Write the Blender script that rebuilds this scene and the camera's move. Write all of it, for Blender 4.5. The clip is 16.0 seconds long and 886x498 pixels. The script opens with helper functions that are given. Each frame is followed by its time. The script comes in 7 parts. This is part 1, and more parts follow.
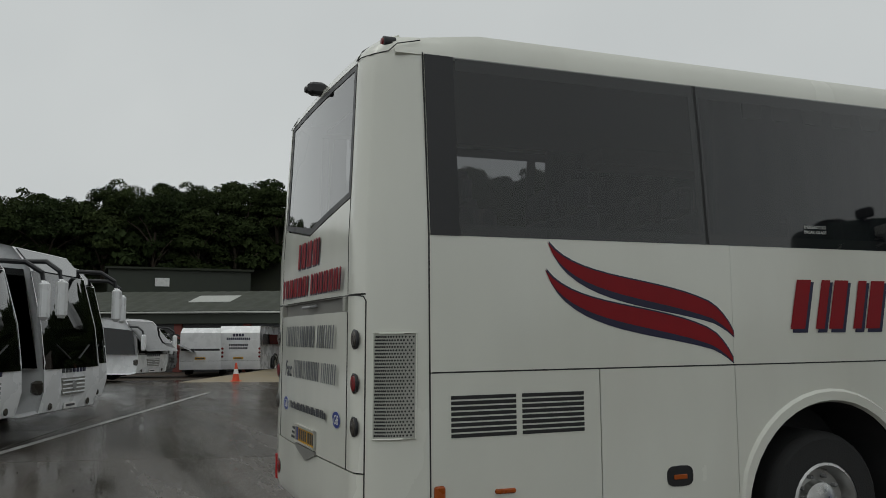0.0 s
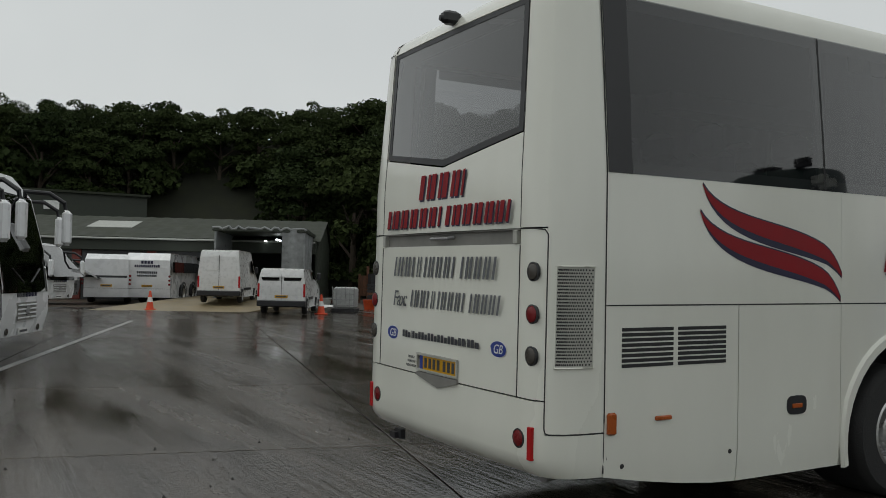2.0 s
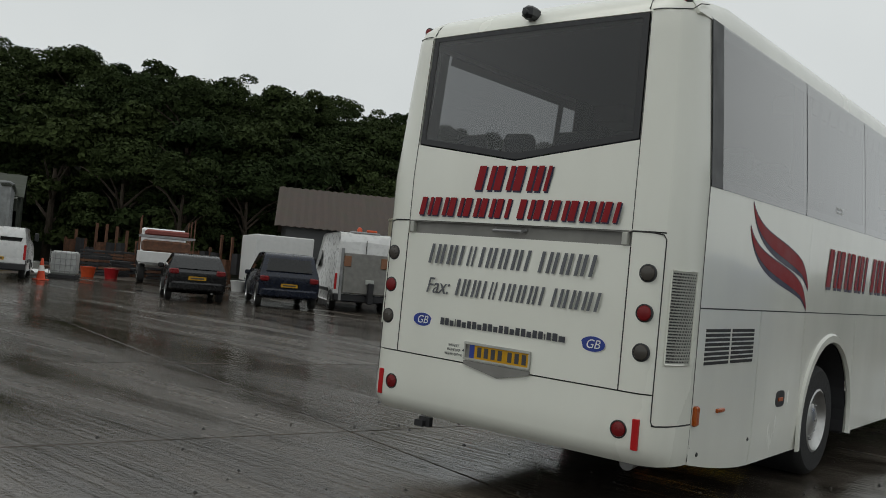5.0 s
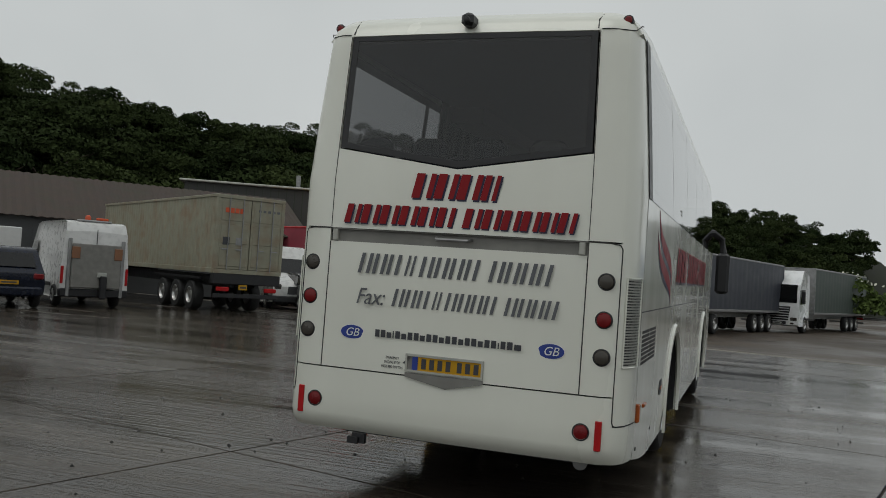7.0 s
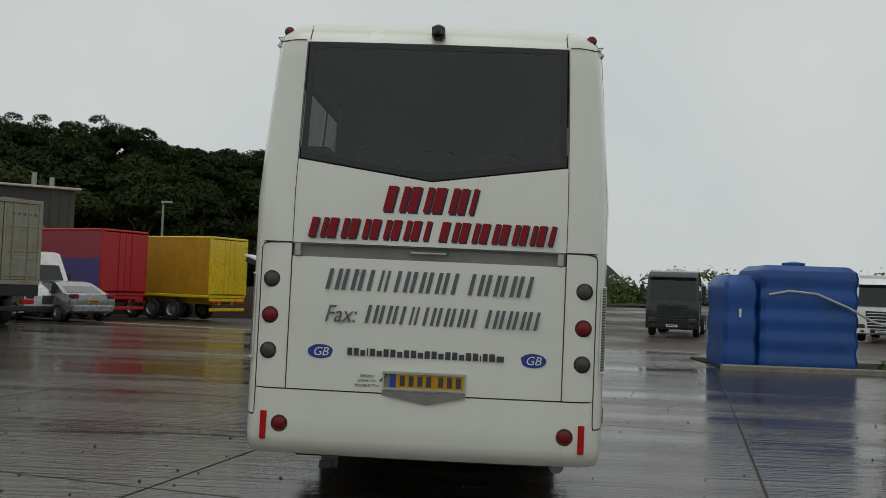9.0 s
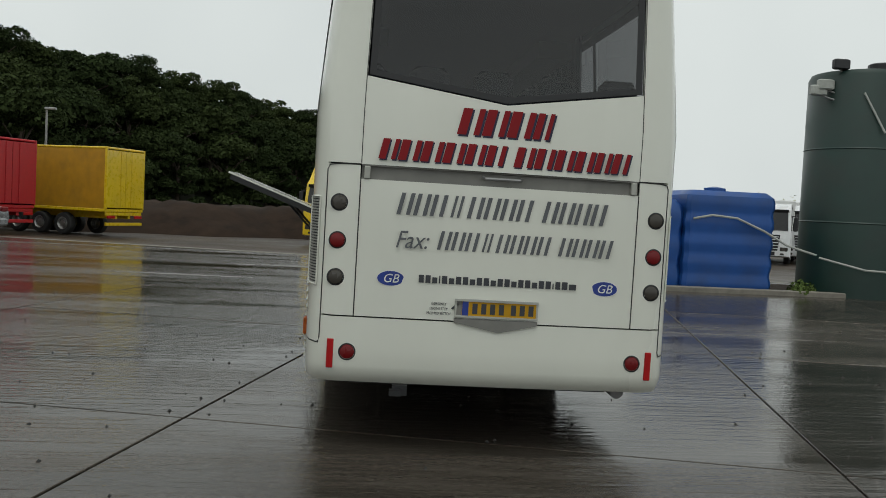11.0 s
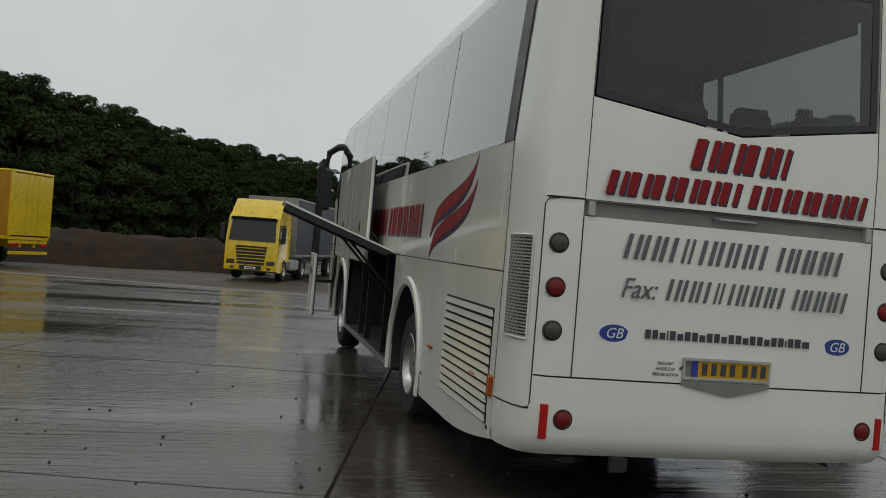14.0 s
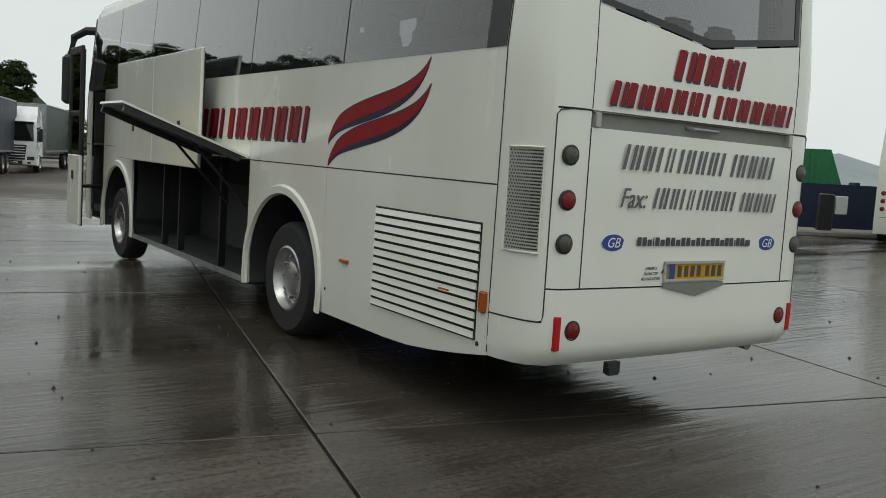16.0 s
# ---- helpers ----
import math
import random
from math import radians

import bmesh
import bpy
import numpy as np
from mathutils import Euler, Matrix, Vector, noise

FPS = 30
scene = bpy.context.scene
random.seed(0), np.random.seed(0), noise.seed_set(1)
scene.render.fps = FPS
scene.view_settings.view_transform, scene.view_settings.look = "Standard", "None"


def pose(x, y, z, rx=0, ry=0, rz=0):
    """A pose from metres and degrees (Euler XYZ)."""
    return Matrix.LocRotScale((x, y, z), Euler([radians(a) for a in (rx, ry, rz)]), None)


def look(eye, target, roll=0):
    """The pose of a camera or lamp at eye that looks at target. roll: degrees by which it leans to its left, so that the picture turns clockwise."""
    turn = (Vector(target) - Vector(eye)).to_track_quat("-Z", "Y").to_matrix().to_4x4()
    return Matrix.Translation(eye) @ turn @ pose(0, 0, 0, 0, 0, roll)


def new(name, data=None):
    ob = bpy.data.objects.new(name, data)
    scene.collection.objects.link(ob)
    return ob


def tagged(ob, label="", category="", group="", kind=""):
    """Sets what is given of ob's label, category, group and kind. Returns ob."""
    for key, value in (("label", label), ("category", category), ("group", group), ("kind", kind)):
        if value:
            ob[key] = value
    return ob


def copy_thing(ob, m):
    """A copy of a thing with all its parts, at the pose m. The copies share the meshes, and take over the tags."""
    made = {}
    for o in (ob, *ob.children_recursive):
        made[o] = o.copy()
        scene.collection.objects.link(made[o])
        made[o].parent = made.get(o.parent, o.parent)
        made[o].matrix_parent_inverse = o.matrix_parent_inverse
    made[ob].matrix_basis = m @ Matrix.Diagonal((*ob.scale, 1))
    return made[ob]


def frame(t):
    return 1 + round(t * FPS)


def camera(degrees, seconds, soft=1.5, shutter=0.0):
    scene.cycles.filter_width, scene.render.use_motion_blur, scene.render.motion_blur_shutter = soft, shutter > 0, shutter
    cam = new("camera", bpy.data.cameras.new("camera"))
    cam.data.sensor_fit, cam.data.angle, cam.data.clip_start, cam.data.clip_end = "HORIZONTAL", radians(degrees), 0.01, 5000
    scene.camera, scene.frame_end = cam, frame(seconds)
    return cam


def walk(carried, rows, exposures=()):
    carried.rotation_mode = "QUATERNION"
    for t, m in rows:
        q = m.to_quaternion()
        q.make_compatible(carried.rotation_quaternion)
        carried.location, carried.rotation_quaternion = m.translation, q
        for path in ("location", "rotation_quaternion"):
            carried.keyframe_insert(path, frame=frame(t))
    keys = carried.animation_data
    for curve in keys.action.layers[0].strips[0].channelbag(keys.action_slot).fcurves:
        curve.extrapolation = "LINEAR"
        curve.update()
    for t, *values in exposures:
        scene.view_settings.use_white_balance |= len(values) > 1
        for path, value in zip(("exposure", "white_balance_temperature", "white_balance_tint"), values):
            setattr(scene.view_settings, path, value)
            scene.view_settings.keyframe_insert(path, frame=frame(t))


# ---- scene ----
cam = camera(54.1, 16.0, soft=0.9)
PATH = [
    (0, (5.92, -1.377, 1.736), (4.073, -0.634, 1.928), -0.5),
    (0.5, (5.783, -1.721, 1.76), (3.938, -0.955, 1.853), -0.2),
    (1, (5.738, -2.213, 1.762), (3.92, -1.398, 1.927), -0.1),
    (1.5, (5.51, -2.601, 1.705), (3.71, -1.733, 1.779), 0.1),
    (2, (5.246, -2.959, 1.718), (3.507, -1.972, 1.76), 1.0),
    (2.5, (5.066, -3.386, 1.713), (3.392, -2.301, 1.856), 1.7),
    (3, (4.696, -3.62, 1.678), (3.071, -2.457, 1.767), 3.0),
    (3.5, (4.395, -3.905, 1.667), (2.802, -2.696, 1.659), 4.0),
    (3.7, (4.284, -4.072, 1.651), (2.739, -2.803, 1.629), 4.3),
    (5.8, (2.867, -5.149, 1.65), (1.723, -3.508, 1.649), 5.3),
    (6, (2.664, -5.122, 1.626), (1.564, -3.452, 1.564), 5.0),
    (6.5, (2.318, -5.429, 1.69), (1.428, -3.638, 1.732), 5.0),
    (7, (1.975, -5.686, 1.718), (1.3, -3.804, 1.762), 4.0),
    (7.5, (1.623, -5.793, 1.697), (0.964, -3.905, 1.72), 3.6),
    (8, (1.242, -5.903, 1.729), (0.773, -3.96, 1.796), 2.9),
    (8.2, (1.059, -5.899, 1.722), (0.718, -3.93, 1.801), 3.0),
    (10.3, (-0.572, -6.053, 1.784), (-0.529, -4.056, 1.677), 2.8),
    (10.5, (-0.675, -6.001, 1.735), (-0.589, -4.01, 1.573), 3.2),
    (11, (-0.954, -5.76, 1.738), (-0.754, -3.773, 1.632), 3.5),
    (11.5, (-1.323, -5.618, 1.752), (-1.143, -3.627, 1.792), 3.5),
    (12, (-1.595, -5.557, 1.744), (-1.4, -3.571, 1.877), 3.3),
    (12.5, (-1.835, -5.249, 1.743), (-1.669, -3.257, 1.821), 2.8),
    (13, (-2.111, -5.033, 1.69), (-1.842, -3.054, 1.794), 3.5),
    (13.5, (-2.486, -4.875, 1.7), (-2.132, -2.908, 1.78), 4.6),
    (14, (-2.809, -4.577, 1.62), (-2.357, -2.629, 1.616), 4.9),
    (14.5, (-3.141, -4.276, 1.63), (-2.481, -2.389, 1.553), 5.7),
    (15, (-3.687, -4.102, 1.675), (-2.765, -2.327, 1.654), 5.7),
    (15.5, (-3.997, -3.855, 1.585), (-2.99, -2.129, 1.514), 5.0),
    (16, (-4.393, -3.553, 1.628), (-3.253, -1.922, 1.424), 3.9),
]
# the coach leans a little on the camber of the yard, and the path was laid out from it
LEAN = Matrix.Translation((0, 0, -0.045)) @ Matrix.Rotation(radians(0.5), 4, "X") @ Matrix.Rotation(radians(0.55), 4, "Y")
walk(cam, [(t, LEAN @ look(eye, target, roll)) for t, eye, target, roll in PATH],
     [(t, stops, 6500, 5 if t < 10 or 11 < t < 14.5 else 2) for t, stops in [(0, -0.17), (0.5, -0.27), (1, -0.3), (1.5, -0.14), (2, -0.07), (2.5, -0.22), (3, -0.34), (3.5, -0.02), (5.8, 0.08), (6, 0.05), (6.5, -0.05), (7, -0.17), (7.5, -0.39), (8, -0.35), (8.3, -0.27), (10.3, 0.13), (11, 0.18), (11.5, -0.37), (12, -0.22), (12.5, -0.26), (13, -0.22), (13.5, -0.14), (14, -0.12), (14.5, -0.02), (15, -0.15), (15.5, 0.03), (16, 0.32)]])

# ---- light ----
world = bpy.data.worlds.new("overcast")
scene.world = world
world.use_nodes = True
wn = world.node_tree.nodes
wl = world.node_tree.links
bg = wn["Background"]
sky = wn.new("ShaderNodeTexSky")
sky.sky_type = "NISHITA"
sky.sun_disc = False
sky.sun_elevation = radians(66)
sky.sun_rotation = radians(207)
sky.dust_density = 6.0
hsv = wn.new("ShaderNodeHueSaturation")
hsv.inputs["Saturation"].default_value = 0.10
wl.new(sky.outputs[0], hsv.inputs["Color"])
cloud = wn.new("ShaderNodeTexNoise")
cloud.inputs["Scale"].default_value = 2.2
cloud.inputs["Detail"].default_value = 4
cr = wn.new("ShaderNodeValToRGB")
cr.color_ramp.elements[0].position, cr.color_ramp.elements[0].color = 0.3, (6.0, 6.15, 6.35, 1)
cr.color_ramp.elements[1].position, cr.color_ramp.elements[1].color = 0.75, (7.1, 7.2, 7.35, 1)
wl.new(cloud.outputs[0], cr.inputs[0])
mx = wn.new("ShaderNodeMix")
mx.data_type = "RGBA"
mx.inputs[0].default_value = 0.92
wl.new(hsv.outputs[0], mx.inputs[6])
wl.new(cr.outputs[0], mx.inputs[7])
wl.new(mx.outputs[2], bg.inputs["Color"])
bg.inputs["Strength"].default_value = 0.1
sun = new("sun", bpy.data.lights.new("sun", "SUN"))
sun.data.energy, sun.data.angle, sun.data.color = 0.5, radians(40), (1, 0.97, 0.93)
sun.matrix_world = look((-7, -14, 36), (0, 0, 0))


# ---- materials ----
def mat(name, color, rough=0.5, metal=0.0, var=0.12, scale=6.0, bump=0.0, bscale=60.0, spec=0.5, coat=0.0, coords="Object", rand=0.0, dirt=None, dirt_scale=1.2, dirt_amt=0.3, stretch=(1, 1, 1), emit=0.0, island=0.0):
    m = bpy.data.materials.new(name)
    m.use_nodes = True
    n, l = m.node_tree.nodes, m.node_tree.links
    p = n["Principled BSDF"]
    p.inputs["Metallic"].default_value = metal
    p.inputs["Specular IOR Level"].default_value = spec
    p.inputs["Coat Weight"].default_value = coat
    p.inputs["Coat Roughness"].default_value = 0.06
    tc = n.new("ShaderNodeTexCoord")
    mp = n.new("ShaderNodeMapping")
    mp.inputs["Scale"].default_value = stretch
    l.new(tc.outputs[coords], mp.inputs[0])
    nz = n.new("ShaderNodeTexNoise")
    nz.inputs["Scale"].default_value, nz.inputs["Detail"].default_value = scale, 6
    l.new(mp.outputs[0], nz.inputs["Vector"])
    hs = n.new("ShaderNodeHueSaturation")
    hs.inputs["Color"].default_value = (*color, 1)
    mr = n.new("ShaderNodeMapRange")
    mr.inputs[1].default_value, mr.inputs[2].default_value = 0.3, 0.7
    mr.inputs[3].default_value, mr.inputs[4].default_value = 1 - var, 1 + var
    l.new(nz.outputs[0], mr.inputs[0])
    val = mr.outputs[0]
    if rand or island:
        if island:
            oi = n.new("ShaderNodeNewGeometry").outputs["Random Per Island"]
        else:
            oi = n.new("ShaderNodeObjectInfo").outputs["Random"]
        r = rand or island
        m2 = n.new("ShaderNodeMapRange")
        m2.inputs[3].default_value, m2.inputs[4].default_value = 1 - r, 1 + r
        l.new(oi, m2.inputs[0])
        mu = n.new("ShaderNodeMath")
        mu.operation = "MULTIPLY"
        l.new(val, mu.inputs[0])
        l.new(m2.outputs[0], mu.inputs[1])
        val = mu.outputs[0]
    l.new(val, hs.inputs["Value"])
    out = hs.outputs[0]
    if dirt:
        dz = n.new("ShaderNodeTexNoise")
        dz.inputs["Scale"].default_value, dz.inputs["Detail"].default_value = dirt_scale, 8
        l.new(mp.outputs[0], dz.inputs["Vector"])
        dr = n.new("ShaderNodeMapRange")
        dr.inputs[1].default_value, dr.inputs[2].default_value = 0.45, 0.75
        dr.inputs[4].default_value = dirt_amt
        l.new(dz.outputs[0], dr.inputs[0])
        mix = n.new("ShaderNodeMix")
        mix.data_type = "RGBA"
        l.new(dr.outputs[0], mix.inputs[0])
        l.new(out, mix.inputs[6])
        mix.inputs[7].default_value = (*dirt, 1)
        out = mix.outputs[2]
    l.new(out, p.inputs["Base Color"])
    rr = n.new("ShaderNodeMapRange")
    rr.inputs[1].default_value, rr.inputs[2].default_value = 0.3, 0.7
    rr.inputs[3].default_value, rr.inputs[4].default_value = max(0.02, rough - 0.08), min(1, rough + 0.08)
    l.new(nz.outputs[0], rr.inputs[0])
    l.new(rr.outputs[0], p.inputs["Roughness"])
    if bump:
        bz = n.new("ShaderNodeTexNoise")
        bz.inputs["Scale"].default_value, bz.inputs["Detail"].default_value = bscale, 4
        l.new(mp.outputs[0], bz.inputs["Vector"])
        bp = n.new("ShaderNodeBump")
        bp.inputs["Strength"].default_value, bp.inputs["Distance"].default_value = bump, 0.02
        l.new(bz.outputs[0], bp.inputs["Height"])
        l.new(bp.outputs[0], p.inputs["Normal"])
    if emit:
        p.inputs["Emission Color"].default_value = (*color, 1)
        p.inputs["Emission Strength"].default_value = emit
    return m


def glass(name, tint, gloss_tint=1.0, rough=0.02, ior=1.5):
    m = bpy.data.materials.new(name)
    m.use_nodes = True
    n, l = m.node_tree.nodes, m.node_tree.links
    n.remove(n["Principled BSDF"])
    tr = n.new("ShaderNodeBsdfTransparent")
    tr.inputs[0].default_value = (*tint, 1)
    gl = n.new("ShaderNodeBsdfGlossy")
    gl.inputs["Color"].default_value = (gloss_tint, gloss_tint, gloss_tint, 1)
    gl.inputs["Roughness"].default_value = rough
    lw = n.new("ShaderNodeLayerWeight")
    lw.inputs["Blend"].default_value = 0.5
    pw = n.new("ShaderNodeMath")
    pw.operation = "POWER"
    pw.inputs[1].default_value = 2.9
    l.new(lw.outputs["Facing"], pw.inputs[0])
    fr = n.new("ShaderNodeMath")
    fr.operation = "MULTIPLY_ADD"
    r0 = 1.15 * ((ior - 1) / (ior + 1)) ** 2
    fr.inputs[1].default_value, fr.inputs[2].default_value = 1 - r0, r0
    l.new(pw.outputs[0], fr.inputs[0])
    mi = n.new("ShaderNodeMixShader")
    l.new(fr.outputs[0], mi.inputs[0])
    l.new(tr.outputs[0], mi.inputs[1])
    l.new(gl.outputs[0], mi.inputs[2])
    l.new(mi.outputs[0], n["Material Output"].inputs[0])
    return m


def wet(name, color, color2, scale, lo, hi, bump, bscale, rand=0.0, streak=(1, 1, 1)):
    """Wet paving: dark stains, a film of water that smooths it in patches, fine grit."""
    m = bpy.data.materials.new(name)
    m.use_nodes = True
    n, l = m.node_tree.nodes, m.node_tree.links
    p = n["Principled BSDF"]
    ge = n.new("ShaderNodeNewGeometry")
    mp = n.new("ShaderNodeMapping")
    mp.inputs["Rotation"].default_value = (0, 0, radians(13.5))
    mp.inputs["Scale"].default_value = streak
    l.new(ge.outputs["Position"], mp.inputs[0])
    a = n.new("ShaderNodeTexNoise")
    a.inputs["Scale"].default_value, a.inputs["Detail"].default_value, a.inputs["Roughness"].default_value = scale, 9, 0.65
    l.new(mp.outputs[0], a.inputs["Vector"])
    b = n.new("ShaderNodeTexNoise")
    b.inputs["Scale"].default_value, b.inputs["Detail"].default_value = scale * 0.35, 3
    l.new(mp.outputs[0], b.inputs["Vector"])
    c = n.new("ShaderNodeTexNoise")
    c.inputs["Scale"].default_value, c.inputs["Detail"].default_value = bscale, 5
    l.new(ge.outputs["Position"], c.inputs["Vector"])
    mx1 = n.new("ShaderNodeMix")
    mx1.data_type = "RGBA"
    r1 = n.new("ShaderNodeMapRange")
    r1.inputs[1].default_value, r1.inputs[2].default_value = 0.35, 0.65
    l.new(a.outputs[0], r1.inputs[0])
    l.new(r1.outputs[0], mx1.inputs[0])
    mx1.inputs[6].default_value, mx1.inputs[7].default_value = (*color, 1), (*color2, 1)
    hs = n.new("ShaderNodeHueSaturation")
    l.new(mx1.outputs[2], hs.inputs["Color"])
    r2 = n.new("ShaderNodeMapRange")
    r2.inputs[1].default_value, r2.inputs[2].default_value = 0.3, 0.7
    r2.inputs[3].default_value, r2.inputs[4].default_value = 0.7, 1.3
    l.new(c.outputs[0], r2.inputs[0])
    v = r2.outputs[0]
    if rand:
        oi = n.new("ShaderNodeObjectInfo")
        r3 = n.new("ShaderNodeMapRange")
        r3.inputs[3].default_value, r3.inputs[4].default_value = 1 - rand, 1 + rand
        l.new(oi.outputs["Random"], r3.inputs[0])
        mu = n.new("ShaderNodeMath")
        mu.operation = "MULTIPLY"
        l.new(v, mu.inputs[0])
        l.new(r3.outputs[0], mu.inputs[1])
        v = mu.outputs[0]
    l.new(v, hs.inputs["Value"])
    l.new(hs.outputs[0], p.inputs["Base Color"])
    r4 = n.new("ShaderNodeMapRange")
    r4.inputs[1].default_value, r4.inputs[2].default_value = 0.36, 0.62
    r4.inputs[3].default_value, r4.inputs[4].default_value = lo, hi
    ad = n.new("ShaderNodeMath")
    ad.operation = "MULTIPLY_ADD"
    ad.inputs[1].default_value = 0.6
    l.new(b.outputs[0], ad.inputs[0])
    m3 = n.new("ShaderNodeMath")
    m3.operation = "MULTIPLY"
    m3.inputs[1].default_value = 0.4
    l.new(a.outputs[0], m3.inputs[0])
    l.new(m3.outputs[0], ad.inputs[2])
    l.new(ad.outputs[0], r4.inputs[0])
    wr = n.new("ShaderNodeMath")
    wr.operation = "MULTIPLY"
    ws = n.new("ShaderNodeMapRange")
    ws.inputs[3].default_value, ws.inputs[4].default_value = 1 - rand, 1 + 1.2 * rand
    wo = n.new("ShaderNodeObjectInfo")
    l.new(wo.outputs["Random"], ws.inputs[0])
    l.new(r4.outputs[0], wr.inputs[0])
    l.new(ws.outputs[0], wr.inputs[1])
    l.new(wr.outputs[0], p.inputs["Roughness"])
    bp = n.new("ShaderNodeBump")
    bp.inputs["Distance"].default_value = 0.014
    r5 = n.new("ShaderNodeMapRange")
    r5.inputs[1].default_value, r5.inputs[2].default_value = 0.4, 0.65
    r5.inputs[3].default_value, r5.inputs[4].default_value = bump * 0.12, bump
    l.new(ad.outputs[0], r5.inputs[0])
    l.new(r5.outputs[0], bp.inputs["Strength"])
    mg = n.new("ShaderNodeMapping")
    mg.inputs["Rotation"].default_value = (0, 0, radians(13.5))
    mg.inputs["Scale"].default_value = (0.8, 14, 1)
    l.new(ge.outputs["Position"], mg.inputs[0])
    gv = n.new("ShaderNodeTexNoise")
    gv.inputs["Scale"].default_value, gv.inputs["Detail"].default_value = 1.0, 3
    l.new(mg.outputs[0], gv.inputs["Vector"])
    hsum = n.new("ShaderNodeMath")
    hsum.operation = "MULTIPLY_ADD"
    hsum.inputs[1].default_value = 3.0
    l.new(gv.outputs[0], hsum.inputs[0])
    l.new(c.outputs[0], hsum.inputs[2])
    l.new(hsum.outputs[0], bp.inputs["Height"])
    l.new(bp.outputs[0], p.inputs["Normal"])
    p.inputs["IOR"].default_value = 1.33
    return m


def leafy(name, color, color2):
    m = bpy.data.materials.new(name)
    m.use_nodes = True
    n, l = m.node_tree.nodes, m.node_tree.links
    p = n["Principled BSDF"]
    p.inputs["Roughness"].default_value = 0.9
    p.inputs["Specular IOR Level"].default_value = 0.1
    ge = n.new("ShaderNodeNewGeometry")
    oi = n.new("ShaderNodeObjectInfo")
    mx1 = n.new("ShaderNodeMix")
    mx1.data_type = "RGBA"
    mx1.inputs[6].default_value, mx1.inputs[7].default_value = (*color, 1), (*color2, 1)
    l.new(oi.outputs["Random"], mx1.inputs[0])
    hs = n.new("ShaderNodeHueSaturation")
    l.new(mx1.outputs[2], hs.inputs["Color"])
    r = n.new("ShaderNodeMapRange")
    r.inputs[3].default_value, r.inputs[4].default_value = 0.75, 1.3
    l.new(ge.outputs["Random Per Island"], r.inputs[0])
    l.new(r.outputs[0], hs.inputs["Value"])
    l.new(hs.outputs[0], p.inputs["Base Color"])
    return m


PAINT = mat("cream_white_paint", (0.75, 0.755, 0.68), 0.22, var=0.04, scale=1.5, coat=0.6, dirt=(0.52, 0.48, 0.4), dirt_scale=0.9, dirt_amt=0.22, stretch=(1, 1, 0.4))
WHITE = mat("white_paint", (0.78, 0.79, 0.8), 0.28, var=0.05, scale=2, coat=0.4, dirt=(0.45, 0.43, 0.4), dirt_scale=1.1, dirt_amt=0.25)
SEAM = mat("dark_seam", (0.02, 0.02, 0.02), 0.7)
RUBBER = mat("tyre_rubber", (0.018, 0.018, 0.018), 0.75, var=0.3, scale=30, bump=0.3, bscale=90)
BLACK = mat("black_plastic", (0.015, 0.015, 0.017), 0.42, var=0.2)
DARK = mat("dark_lining", (0.03, 0.03, 0.032), 0.8, var=0.3, scale=4)
RIM = mat("brushed_wheel_metal", (0.55, 0.55, 0.54), 0.32, metal=0.9, var=0.15, dirt=(0.1, 0.08, 0.06), dirt_scale=5, dirt_amt=0.5)
STEEL = mat("grey_steel", (0.3, 0.3, 0.3), 0.5, metal=0.6, var=0.2)
GREY = mat("grey_recess", (0.2, 0.195, 0.18), 0.55, var=0.15)
MESHGREY = mat("perforated_grey", (0.42, 0.42, 0.38), 0.5, metal=0.2)
RED_L = mat("red_lamp_lens", (0.16, 0.004, 0.006), 0.3, spec=0.4)
CLEAR_L = mat("smoked_lamp_lens", (0.055, 0.048, 0.04), 0.25, spec=0.5)
AMBER = mat("amber_lens", (0.36, 0.075, 0.008), 0.3, spec=0.4)
REFL = mat("red_reflector", (0.4, 0.008, 0.01), 0.35, spec=0.3)
MAROON = mat("maroon_vinyl", (0.24, 0.007, 0.012), 0.5, var=0.06, spec=0.25)
NAVY = mat("navy_vinyl", (0.012, 0.012, 0.045), 0.4)
SILVER = mat("silver_grey_vinyl", (0.12, 0.125, 0.135), 0.45, spec=0.3)
CHAR = mat("charcoal_vinyl", (0.045, 0.047, 0.055), 0.45)
BLUEV = mat("blue_vinyl", (0.02, 0.045, 0.26), 0.4)
WVIN = mat("white_vinyl", (0.75, 0.75, 0.73), 0.4)
YPLATE = mat("yellow_plate", (0.5, 0.27, 0.008), 0.5, spec=0.3)
GLASS = glass("tinted_glass", (0.40, 0.405, 0.41), 1.0, ior=1.53)
GLASS_D = glass("dark_tinted_glass", (0.05, 0.052, 0.055))
SEAT = mat("dark_seat_fabric", (0.025, 0.026, 0.035), 0.9, var=0.3, scale=20)
LINING = mat("grey_lining", (0.08, 0.08, 0.085), 0.8)
CONC = wet("wet_concrete", (0.03, 0.025, 0.02), (0.074, 0.063, 0.052), 0.7, 0.035, 0.26, 0.36, 26.0, rand=0.3, streak=(0.3, 2.2, 1))
EARTH = wet("wet_yard_ground", (0.04, 0.03, 0.022), (0.085, 0.066, 0.05), 0.25, 0.25, 0.75, 1.0, 6.0)
MUD = mat("brown_soil", (0.032, 0.021, 0.015), 0.95, spec=0.15, var=0.35, scale=1.2, bump=1.0, bscale=3, coords="Object")
LEAF = leafy("dark_oak_leaves", (0.019, 0.03, 0.01), (0.036, 0.049, 0.016))
LEAF2 = leafy("hedge_leaves", (0.085, 0.12, 0.035), (0.085, 0.12, 0.035))
